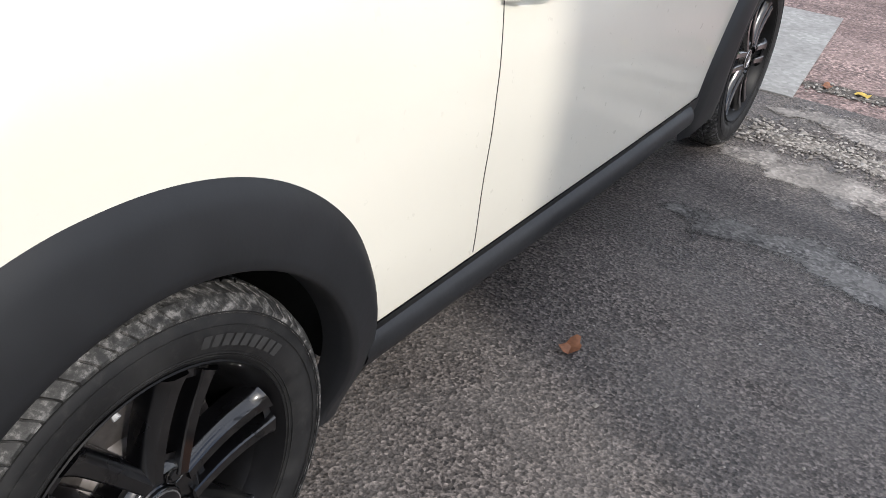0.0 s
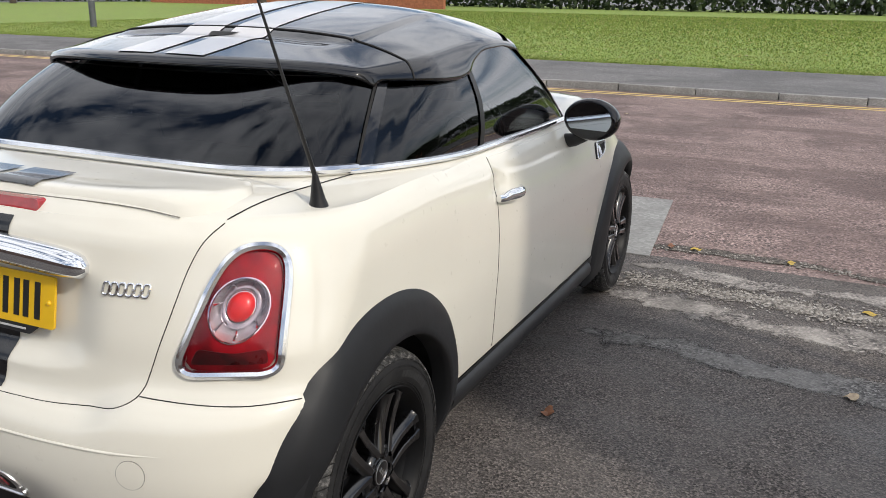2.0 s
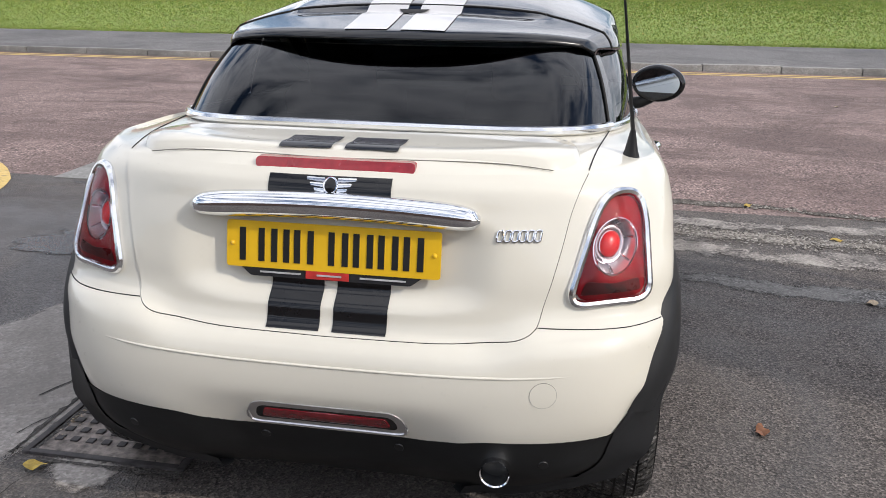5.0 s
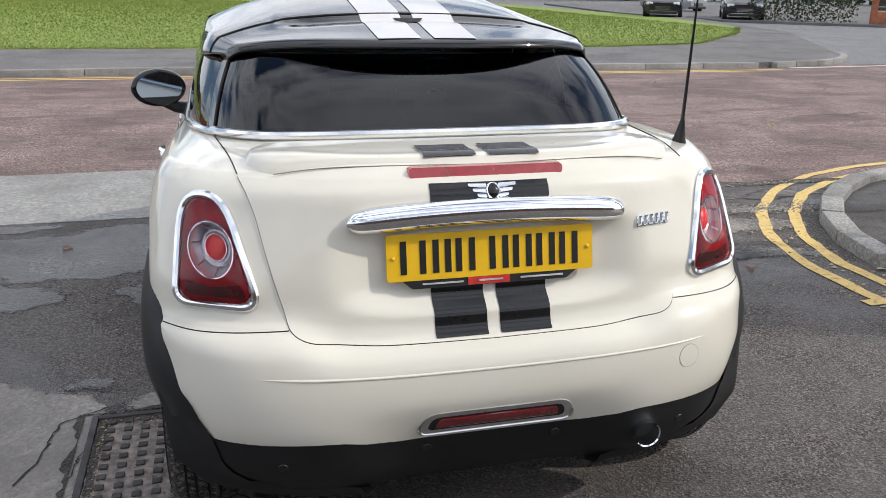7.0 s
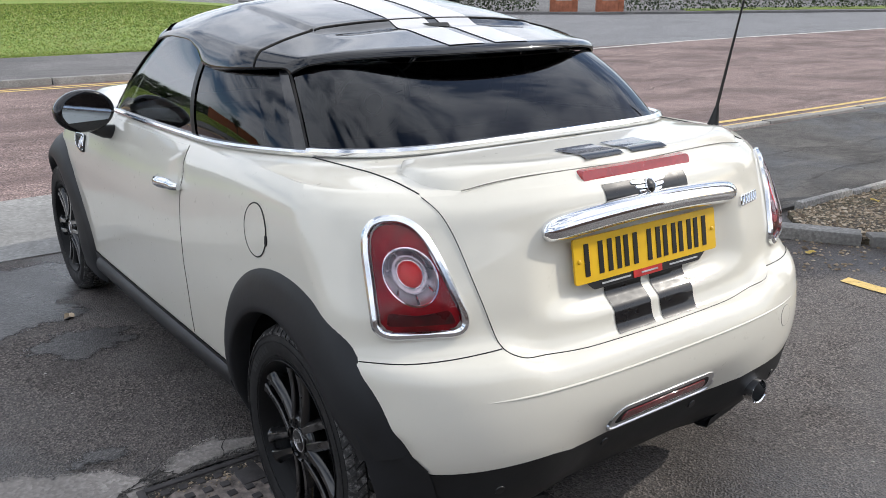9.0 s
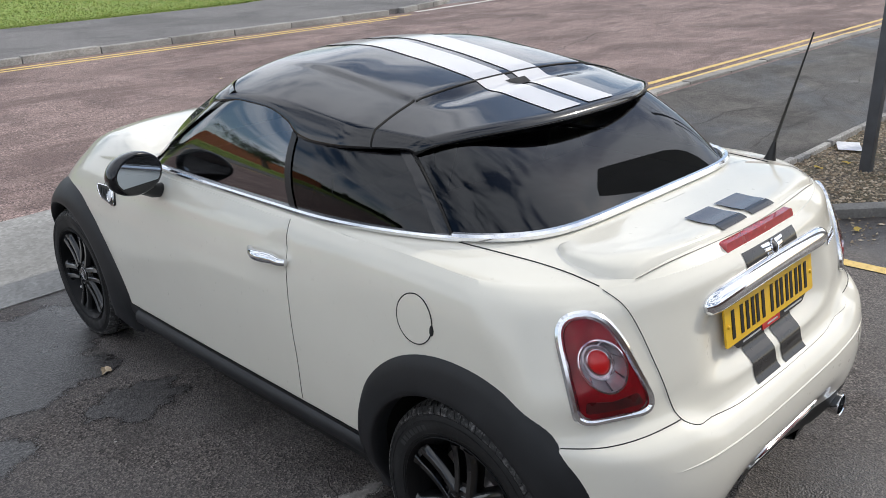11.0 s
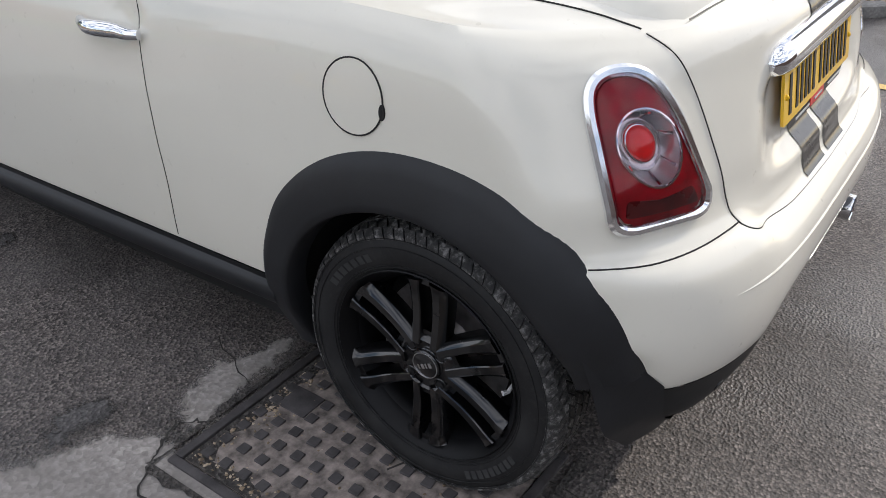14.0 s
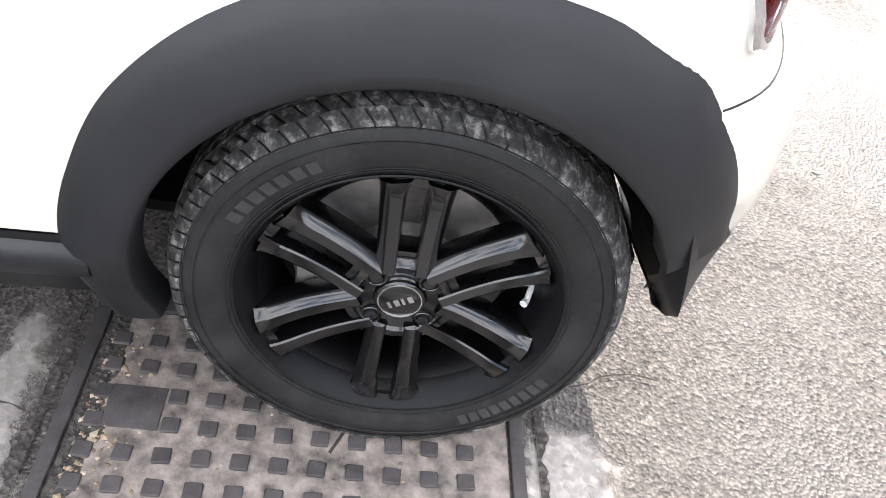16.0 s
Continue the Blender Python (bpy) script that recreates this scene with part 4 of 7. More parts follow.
def patch(shape, place, off, depth, rings=10, dome=0.0, step=0.02, centre=None, rim=0.0015):
    """A skin over a closed outline on a curved surface: lifted by off, its border turned in by depth."""
    pts = resample(shape, step)
    c = np.mean(pts, axis=0) if centre is None else np.array(centre, float)
    vs, fs, n = [], [], len(pts)
    vs.append(place(c, off + dome))
    for r in range(1, rings + 1):
        k = r / rings
        for p in pts:
            vs.append(place(c + (p - c) * k, off + dome * (1 - k * k)))
    for p in pts:
        d = (p - c)
        d = d / max(1e-6, np.linalg.norm(d))
        vs.append(place(p + d * rim, off - depth))
    for i in range(n):
        fs.append((0, 1 + i, 1 + (i + 1) % n))
    for r in range(rings):
        for i in range(n):
            a, b = 1 + r * n + i, 1 + r * n + (i + 1) % n
            fs.append((a, a + n, b + n, b))
    bm = bmesh.new()
    bv = [bm.verts.new(v) for v in vs]
    for f in fs:
        try:
            bm.faces.new([bv[i] for i in f])
        except ValueError:
            pass
    return bm


def seam(name, pts2, place, r, mat, parent, step=0.02, closed=False, lift=0.0):
    """A fine dark line laid on the surface."""
    if closed:
        q = resample(pts2, step)
    else:
        q = []
        for a, b in zip(pts2, pts2[1:]):
            a, b = np.array(a, float), np.array(b, float)
            m = max(1, int(np.ceil(np.linalg.norm(b - a) / step)))
            q += [a + (b - a) * i / m for i in range(m)]
        q.append(np.array(pts2[-1], float))
    vs, fs = tube([place(p, lift) for p in q], r, 5, closed)
    return child(name, mesh_of(name, vs, fs, mat), parent)


def smooth_line(pts, n=40):
    f0 = curve([(i, p[0]) for i, p in enumerate(pts)])
    f1 = curve([(i, p[1]) for i, p in enumerate(pts)])
    return [(float(f0(t)), float(f1(t))) for t in np.linspace(0, len(pts) - 1, n)]


car = empty("coupe_car", "small cream white coupe with black roof and striped film", "car")


def in_arch(y, z):
    """Whether a place on the flank falls into a wheel opening."""
    low = sstep(-0.22, -0.30, y) * sstep(0.56, 0.45, z)
    return math.hypot(y, z - 0.315) < 0.390 - 0.042 * low or math.hypot(y - WB, z - 0.315) < 0.398


def body_parts():
    """The painted shell and the black sill and valance below it."""
    rows = ROWS_XYZ + RING
    ns = len(S_ROW)
    for name, lo, hi, mat, label in (("body_shell", VAL, len(rows) - 1, PAINT, "cream white painted shell"), ("sill_valance", 0, VAL, CLADDING_SHADE, "black plastic sill and valance")):
        vs, fs = [], []
        for sign in (1, -1):
            base = len(vs)
            for k in range(lo, hi + 1):
                x, y, z = rows[k]
                for i in range(ns):
                    push = 0.004 if hi == VAL else 0.0
                    vs.append((sign * (x[i] + (push if x[i] > 0.3 else 0)), y[i], z[i]))
            for k in range(hi - lo):
                for i in range(ns - 1):
                    q = (base + k * ns + i, base + k * ns + i + 1, base + (k + 1) * ns + i + 1, base + (k + 1) * ns + i)
                    cx = sum(abs(vs[j][0]) for j in q) / 4
                    cy, cz = sum(vs[j][1] for j in q) / 4, sum(vs[j][2] for j in q) / 4
                    if cx > 0.45 and in_arch(cy, cz):
                        continue
                    if hi == VAL and cx > 0.45 and -0.385 < cy < 0.0:
                        continue
                    if cy < -0.15 and math.hypot((cx - 0.649) / 0.060, (cz - 0.823) / 0.075) < 1:
                        continue
                    fs.append(q if sign > 0 else q[::-1])
        bm = bmesh.new()
        bv = [bm.verts.new(v) for v in vs]
        for f in fs:
            bm.faces.new([bv[i] for i in f])
        bmesh.ops.remove_doubles(bm, verts=bm.verts, dist=0.0004)
        part(name, bm, mat, car, label, angle=50)


body_parts()


def underbody():
    bm = bmesh.new()
    box(bm, (1.05, 3.3, 0.02), (0, 1.25, 0.2))
    box(bm, (1.38, 1.55, 0.02), (0, 1.23, 0.21))
    part("underbody", bm, WELL, car, "dark underbody pan")
    for yc in (0, WB):
        for s in (-1, 1):
            lo, hi = (-0.06, 2.62) if yc == 0 else (0.62, math.pi + 0.02)
            vs, fs = lathe_x([(0.44, 0.0), (0.44, 0.375), (0.745, 0.375)], 40, lo, hi)
            me = mesh_of("wheel_well", [(s * x, yc + a, AXLE + 0.012 + b) for x, a, b in vs], fs, WELL)
            child("wheel_well", me, car)


underbody()


# ---- arch flares ----
def flare(sign, yc, a0, a1, r_out, bulge):
    """Black flare round a wheel opening, from angle a0 to a1 (degrees from forwards)."""
    place = on_side(1)
    vs, fs = [], []
    n, prof = 96, 12
    ri = 0.343

    def spot(i, u):
        deg = a0 + (a1 - a0) * i / n
        r = r_out(deg) + (ri - r_out(deg)) * u
        return radians(deg), r, yc + r * math.cos(radians(deg)), 0.312 + r * math.sin(radians(deg))
    seat_x = np.array([[place((min(max(spot(i, min(1, k / (prof - 1) / 0.75))[2], -0.44), 2.9), max(spot(i, min(1, k / (prof - 1) / 0.75))[3], 0.22))).x for k in range(prof)] for i in range(n + 1)])
    skin_x = seat_x.copy()
    # the flare rides over the step between wing and bumper: widest of the near sections, evened out
    wide = np.pad(seat_x, ((2, 2), (0, 0)), mode="edge")
    seat_x = np.max([wide[q:q + n + 1] for q in range(5)], axis=0)
    for _ in range(2):
        wide = np.pad(seat_x, ((3, 3), (0, 0)), mode="edge")
        seat_x = np.mean([wide[q:q + n + 1] for q in range(7)], axis=0)
    for i in range(n + 1):
        for k in range(prof):
            t = k / (prof - 1)
            u = min(1, t / 0.75)
            a, r, y, z = spot(i, u)
            x = max(seat_x[i, k], skin_x[i, k])
            px = x + 0.003 + bulge * math.sin(u * math.pi / 2)
            if k == 0:
                px = min(skin_x[i, k], seat_x[i, k]) - 0.004
            elif k == 1:
                px = x + 0.0035
            if t > 0.75:
                w = (t - 0.75) / 0.25
                px -= 0.004 * w + 0.055 * w * w
                y, z = yc + (r - 0.004 * w) * math.cos(a), 0.312 + (r - 0.004 * w) * math.sin(a)
            vs.append((sign * px, y, z))
    for i in range(n):
        for k in range(prof - 1):
            q = (i * prof + k, i * prof + k + 1, (i + 1) * prof + k + 1, (i + 1) * prof + k)
            fs.append(q if sign > 0 else q[::-1])
    child("arch_flare", mesh_of("arch_flare", vs, fs, CLADDING, True, 60), car, "matt black plastic arch flare")


R_REAR = curve([(-20, 0.428), (7, 0.436), (22, 0.438), (40, 0.450), (60, 0.455), (78, 0.458), (92, 0.462), (104, 0.469), (114, 0.474), (124, 0.474), (134, 0.465), (147, 0.454), (163, 0.443)])


def r_rear(a):
    return float(R_REAR(a))


def valance_corner(sign):
    """Lower end of the valance behind the rear wheel, carrying on the flare below its joint."""
    vs, fs, m = [], [], 9
    for k in range(12):
        x, y, z = ROWS_XYZ[k]
        sel = (S_ROW < 1.3) & (x > 0.3)
        zf = float(np.interp(-0.36, y[sel], z[sel]))
        yf = -0.326 - 0.25 * (0.438 - zf)
        line = []
        for i, yy in enumerate(np.linspace(yf, -0.445 if k < 10 else -0.385, m)):
            f = i / (m - 1)
            xx, zz = float(np.interp(yy, y[sel], x[sel])), float(np.interp(yy, y[sel], z[sel]))
            o = 0.008 + (0.030 + 0.022 * (1 - k / 9)) * (1 - f) ** 1.5
            line.append((sign * (xx + o * 0.8), yy - o * 0.55, zz - 0.006 + 0.016 * k / 9))
        x0, y0, z0 = line[0]
        vs += [(x0 - sign * 0.085, y0 + 0.012, z0), (x0 - sign * 0.012, y0 + 0.006, z0)] + line
    w = m + 2
    for k in range(11):
        for i in range(w - 1):
            q = (k * w + i, k * w + i + 1, (k + 1) * w + i + 1, (k + 1) * w + i)
            fs.append(q[::-1] if sign > 0 else q)
    vs += [(vs[i][0] - sign * (0.02 if i > 1 else 0), vs[i][1] + 0.02 * (i > 1), vs[i][2] + 0.004) for i in range(w)]
    b = len(vs) - w
    for i in range(w - 1):
        q = (b + i, b + i + 1, i + 1, i)
        fs.append(q[::-1] if sign > 0 else q)
    child("valance_corner", mesh_of("valance_corner", vs, fs, CLADDING, True, 45), car, "matt black plastic valance corner")


def r_front(a):
    return 0.45 + 0.07 * sstep(150, 190, a) - 0.055 * sstep(70, 10, a)


def sill_moulding(sign):
    """Rounded black moulding along the sill, between the two flares."""
    place, vs, n = on_side(1), [], 40
    prof = [(-0.012, 0.346), (0.002, 0.343), (0.013, 0.335), (0.020, 0.322), (0.021, 0.306), (0.016, 0.290), (0.004, 0.276), (-0.016, 0.266)]
    for i in range(n + 1):
        y = 0.395 + 1.505 * i / n
        drop = -0.036 * (y - 0.7)
        sk = place((y, 0.33)).x
        vs += [(sign * (sk + dx), y, z + drop) for dx, z in prof]
    m, fs = len(prof), []
    for i in range(n):
        for k in range(m - 1):
            q = (i * m + k, i * m + k + 1, (i + 1) * m + k + 1, (i + 1) * m + k)
            fs.append(q if sign > 0 else q[::-1])
    child("sill_moulding", mesh_of("sill_moulding", vs, fs, CLADDING, True, 60), car, "matt black plastic sill moulding")


for sg in (1, -1):
    sill_moulding(sg)
    flare(sg, 0.0, -20, 163, r_rear, 0.022)
    valance_corner(sg)
    flare(sg, WB, 4, 198, r_front, 0.030)


# ---- wheels ----
def build_wheel():
    """One wheel with its face towards +x, its centre at the origin; the bare object's parts are meshes."""
    w = new("wheel")
    w.empty_display_size = 0.1
    R = 0.308
    prof = [(-0.170, 0.205), (-0.178, 0.225), (-0.181, 0.255), (-0.174, 0.282), (-0.160, 0.297), (-0.135, 0.304), (-0.05, 0.305), (-0.018, 0.302),
            (-0.004, 0.293), (0.006, 0.276), (0.009, 0.255), (0.006, 0.236), (-0.002, 0.222), (-0.004, 0.214), (-0.008, 0.208), (-0.02, 0.203)]
    vs, fs = lathe_x(prof, 72)
    tyre = child("tyre", mesh_of("tyre", vs, fs, RUBBER), w, "black rubber tyre")
    # tread blocks: three ribs of slanted blocks and shoulder lugs
    vs, fs = [], []

    def block(x0, x1, r0, r1, a, da, slant, ra0=None):
        b = len(vs)
        for x, r in ((x0, r0), (x1, r1)):
            for sgn in (-1, 1):
                for rad in (0.0, 1.0):
                    ang = a + sgn * da / 2 + slant * (x - (x0 + x1) / 2)
                    rr = r if rad else r - 0.008
                    vs.append((x, rr * math.cos(ang), rr * math.sin(ang)))
        fs.extend([(b, b + 2, b + 3, b + 1), (b + 4, b + 5, b + 7, b + 6), (b + 1, b + 3, b + 7, b + 5), (b, b + 1, b + 5, b + 4), (b + 2, b + 6, b + 7, b + 3)])
    n = 72
    for i in range(n):
        a = 2 * math.pi * i / n
        d = 2 * math.pi / n
        block(-0.155, -0.122, 0.301, 0.309, a, d * 0.74, -2.5)
        block(-0.116, -0.093, 0.3095, 0.310, a + d * 0.3, d * 0.82, 3.0)
        block(-0.087, -0.063, 0.310, 0.310, a, d * 0.84, 3.0)
        block(-0.057, -0.040, 0.310, 0.3095, a + d * 0.5, d * 0.80, 3.0)
        block(-0.034, -0.012, 0.309, 0.3025, a + d * 0.2, d * 0.80, -2.5)
    child("tread", mesh_of("tread", vs, fs, TREAD, False), tyre, "worn dusty tread blocks")["kind"] = "stuff"
    vs, fs = [], []
    for i in range(n):
        a, d = 2 * math.pi * i / n, 2 * math.pi / n
        block(-0.012, 0.0035, 0.3025, 0.2905, a + d * 0.2, d * (0.90 if i % 2 else 0.82), -2.5)
    child("shoulder", mesh_of("shoulder", vs, fs, TREAD, False), tyre, "grooved rubber shoulder")["kind"] = "stuff"
    # raised sidewall marks, plain bars
    for start, count, wd in ((-62, 7, 3.6), (118, 9, 3.0)):
        vs, fs = [], []
        for k in range(count):
            a0 = radians(start + k * wd * 1.35)
            b = len(vs)
            for rr, xx in ((0.240, 0.0075), (0.258, 0.0105)):
                for q in (0, 1):
                    aa = a0 + radians(wd) * q
                    vs.append((xx, rr * math.cos(aa), rr * math.sin(aa)))
            fs.append((b, b + 1, b + 3, b + 2))
        child("sidewall_mark", mesh_of("sidewall_mark", vs, fs, mat_mark, False), tyre, "pale worn moulded sidewall bars")["kind"] = "stuff"
    prof = [(-0.17, 0.205), (-0.165, 0.185), (-0.10, 0.178), (-0.045, 0.185), (-0.022, 0.203), (-0.008, 0.2135), (0.001, 0.2175), (0.0025, 0.2155), (-0.002, 0.211), (-0.010, 0.2055), (-0.022, 0.199), (-0.034, 0.193), (-0.058, 0.187)]
    vs, fs = lathe_x(prof, 72)
    rim = child("rim", mesh_of("rim", vs, fs, RIM_BLACK), w, "gloss black alloy rim")
    # Near-black disc standing in for the shade deep in the open barrel.
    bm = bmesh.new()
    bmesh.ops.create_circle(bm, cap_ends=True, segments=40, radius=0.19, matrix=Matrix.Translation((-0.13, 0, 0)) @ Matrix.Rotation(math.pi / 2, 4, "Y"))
    part("barrel_shade", bm, WELL, rim)
    # fine raised rings moulded into the sidewall
    for rr, xx in ((0.2845, 0.0042), (0.2680, 0.0082), (0.2285, 0.0030), (0.2235, 0.0004)):
        vs, fs = tube([(xx, rr * math.cos(a), rr * math.sin(a)) for a in np.linspace(0, 2 * math.pi, 97)[:-1]], 0.0011, 5, True)
        child("sidewall_ring", mesh_of("sidewall_ring", vs, fs, RUBBER), tyre)
    # six twin spokes, each bar rounded along its back and chamfered at its sides
    for k in range(6):
        A = radians(90 + 60 * k)
        bm = bmesh.new()
        for sgn in (-1, 1):
            secs = []
            for t in np.linspace(0, 1, 11):
                r = 0.050 + t * 0.1545
                mid = sgn * (0.0250 + 0.0055 * t)
                hw = 0.0140 + 0.0030 * t + 0.005 * max(0.0, t - 0.85) / 0.15
                xf = -0.006 - 0.007 * math.sin(math.pi * t) + 0.002 * t
                ring = []
                section = [(-1, -0.042), (-1, -0.007), (-0.9, -0.002), (-0.75, 0.0), (0.2, 0.0), (0.5, -0.0035), (0.92, -0.0125), (1, -0.016), (1, -0.042)]
                for du, dx in section if sgn > 0 else [(-q, d) for q, d in section[::-1]]:
                    u = mid + du * hw
                    rr = r + (0.010 * abs(u) / 0.05 if t > 0.9 else 0.0) * -1
                    ring.append(bm.verts.new((xf + dx, rr * math.cos(A) - u * math.sin(A), rr * math.sin(A) + u * math.cos(A))))
                secs.append(ring)
            for a, b in zip(secs, secs[1:]):
                for i in range(8):
                    bm.faces.new((a[i], b[i], b[i + 1], a[i + 1]))
            bm.faces.new(secs[-1])
        # webs closing the pair at the hub and at the rim, set back
        for ra, rb, ua, ub, dep in ((0.045, 0.080, 0.022, 0.024, -0.020), (0.190, 0.205, 0.028, 0.030, -0.014)):
            q = []
            for r, u in ((ra, ua), (rb, ub)):
                for sg2 in (-1, 1):
                    q.append(bm.verts.new((dep, r * math.cos(A) - sg2 * u * math.sin(A), r * math.sin(A) + sg2 * u * math.cos(A))))
            bm.faces.new((q[0], q[1], q[3], q[2]))
        part("spoke", bm, ALLOY_BLACK, rim, angle=30)
    vs, fs = lathe_x([(-0.06, 0.074), (-0.026, 0.072), (-0.014, 0.067), (-0.010, 0.060), (-0.015, 0.056), (-0.018, 0.036), (-0.016, 0.034)], 48)
    child("hub", mesh_of("hub", vs, fs, ALLOY_BLACK), rim)
    vs, fs = lathe_x([(-0.024, 0.034), (-0.012, 0.033), (-0.009, 0.029), (-0.008, 0.0)], 36)
    cap = child("centre_cap", mesh_of("centre_cap", vs, fs, ALLOY_BLACK), w, "black centre cap with pale ring and bars")
    vs, fs = lathe_x([(-0.0105, 0.0305), (-0.0085, 0.0300), (-0.0085, 0.0285), (-0.010, 0.028)], 36)
    child("cap_ring", mesh_of("cap_ring", vs, fs, SATIN), cap)
    bm = bmesh.new()
    rt = Matrix.Rotation(radians(28), 3, "X")
    for u, wd in ((-0.0155, 0.007), (-0.005, 0.004), (0.004, 0.007), (0.0145, 0.004)):
        box(bm, (0.001, wd, 0.011), rt @ Vector((-0.0068, u, 0)), rt)
    part("cap_bars", bm, SATIN, cap, "pale plain bars")
    for k in range(4):
        a = radians(45 + 90 * k)
        bm = bmesh.new()
        bmesh.ops.create_cone(bm, cap_ends=True, segments=6, radius1=0.010, radius2=0.009, depth=0.022,
                              matrix=Matrix.Translation((-0.022, 0.050 * math.cos(a), 0.050 * math.sin(a))) @ Matrix.Rotation(math.pi / 2, 4, "Y"))
        part("wheel_bolt", bm, BLACK_PLASTIC, rim)
        vs, fs = tube([(-0.0135, 0.050 * math.cos(a) + 0.0135 * math.cos(q), 0.050 * math.sin(a) + 0.0135 * math.sin(q)) for q in np.linspace(0, 2 * math.pi, 21)[:-1]], 0.0016, 6, True)
        child("bolt_seat", mesh_of("bolt_seat", vs, fs, ALLOY_BLACK), rim)
    vs, fs = lathe_x([(-0.085, 0.075), (-0.085, 0.152), (-0.096, 0.152), (-0.096, 0.075)], 40)
    child("brake_disc", mesh_of("brake_disc", vs, fs, DISC), w, "grey steel brake disc")
    vs, fs = lathe_x([(-0.06, 0.0), (-0.062, 0.06), (-0.085, 0.076)], 30)
    child("disc_bell", mesh_of("disc_bell", vs, fs, DISC), w)
    bm = bmesh.new()
    box(bm, (0.05, 0.06, 0.12), (-0.085, 0.115, 0.03), bevel=0.012)
    part("brake_caliper", bm, DISC, w)
    a = radians(-5)
    vs, fs = tube([(-0.055, -0.182 * math.cos(a), 0.182 * math.sin(a)), (-0.040, -0.176, 0.0), (-0.030, -0.170, 0.0)], [0.0045, 0.0045, 0.0058], 8)
    child("valve", mesh_of("valve", vs, fs, LABEL_PALE), rim, "pale valve cap")
    return w


mat_mark = mat_plain("sidewall_mark_rubber", (0.026, 0.026, 0.026), 0.7, var=0.3)
wheel = build_wheel()
wheel.parent = car
wheel["label"] = "gloss black twin-spoke alloy wheel with black tyre"
wheel.matrix_basis = pose(WHEEL_X, 0, AXLE) @ pose(0, 0, 0, -81)
for i, (x, y, rz, rx) in enumerate([(-WHEEL_X, 0, 180, 180), (WHEEL_X, WB, 0, 23), (-WHEEL_X, WB, 180, 41)]):
    wc = copy_thing(wheel, pose(x, y, AXLE, 0, 0, rz) @ pose(0, 0, 0, rx))
    wc.parent = car


# ---- doors, lid, flap and shut lines ----
for sg in (1, -1):
    side = on_side(sg)
    rear_edge = smooth_line([(0.772, 0.952), (0.735, 0.80), (0.712, 0.62), (0.705, 0.50), (0.715, 0.362)], 24)
    front_edge = smooth_line([(1.905, 0.322), (1.868, 0.50), (1.835, 0.70), (1.800, 0.86), (1.775, 0.925)], 20)
    shape = rear_edge + [(0.9 + 0.1 * i, 0.356 - 0.0034 * i) for i in range(10)] + front_edge + [(1.7 - 0.1 * i, float(TOP(1.7 - 0.1 * i)) - 0.004) for i in range(9)]
    bm = patch(shape, side, 0.0022, 0.004, rings=16, step=0.03, centre=(1.28, 0.66))
    door = part("door", bm, PAINT, car, "cream door panel")
    seam("door_gap", rear_edge, side, 0.0016, SEAM, car)
    seam("door_gap", front_edge, side, 0.0017, SEAM_SOFT, car)
    # handle: chrome bar on a cup
    hv = []
    for t in np.linspace(0, 1, 13):
        y = 0.726 + 0.205 * t
        lift = 0.012 + 0.026 * math.sin(math.pi * t) ** 0.7
        hv.append(side((y, 0.838 - 0.006 * t)) + Vector((sg * lift, 0, 0)))
    vs, fs = tube(hv, [0.007 + 0.0115 * math.sin(math.pi * min(0.93, max(0.07, t))) ** 0.6 for t in np.linspace(0, 1, 13)], 10)
    child("door_handle", mesh_of("door_handle", vs, fs, CHROME), door, "chrome pull handle")
    # scuttle vent with repeater lamp
    shape = rounded_poly([(1.945, 0.748), (2.085, 0.762), (2.135, 0.806), (1.975, 0.818)], 0.02)
    sc = part("side_vent", patch(shape, side, 0.010, 0.014, rings=4, step=0.01), BLACK_PLASTIC, car, "black vent with chrome trim")
    seam("vent_trim", shape, side, 0.0024, CHROME, sc, closed=True, lift=0.010)
    for k in range(3):
        y = 2.030 + 0.026 * k
        vs, fs = tube([side((y - 0.008, 0.768 + 0.006 * k)) + Vector((sg * 0.013, 0, 0)), side((y + 0.006, 0.803)) + Vector((sg * 0.013, 0, 0))], 0.0035, 6)
        child("vent_rib", mesh_of("vent_rib", vs, fs, BLACK_PLASTIC), sc)
    shape = [(1.988 + 0.021 * math.cos(a), 0.784 + 0.021 * math.sin(a)) for a in np.linspace(0, 2 * math.pi, 24)[:-1]]
    part("repeater_lamp", patch(shape, side, 0.012, 0.006, rings=5, dome=0.008, step=0.01), LAMP_WHITE, sc, "pale round repeater lamp")
    seam("lamp_ring", [(1.988 + 0.023 * math.cos(a), 0.784 + 0.023 * math.sin(a)) for a in np.linspace(0, 2 * math.pi, 28)[:-1]], side, 0.0028, CHROME, sc, closed=True, lift=0.013)
    seam("wing_gap", smooth_line([(1.80, 0.915), (1.93, 0.878), (2.06, 0.825), (2.14, 0.775)], 14), side, 0.0016, SEAM, car)
    # chrome waist strip along the glass base
    vs, fs = tube([Vector((sg * 0.006, 0, 0.009)) + cabin(sg * s, 0.0) for s in np.linspace(0.46, 2.02, 90)], 0.010, 8)
    child("waist_strip", mesh_of("waist_strip", vs, fs, CHROME_SOFT), car, "chrome waist strip")
    # tail lamp
    rear = on_rear()
    ring_out = rounded_poly([(sg * 0.540, 0.690), (sg * 0.746, 0.694), (sg * 0.722, 0.900), (sg * 0.690, 0.947), (sg * 0.628, 0.950), (sg * 0.594, 0.905)], [0.045, 0.04, 0.06, 0.03, 0.03, 0.06], 8)
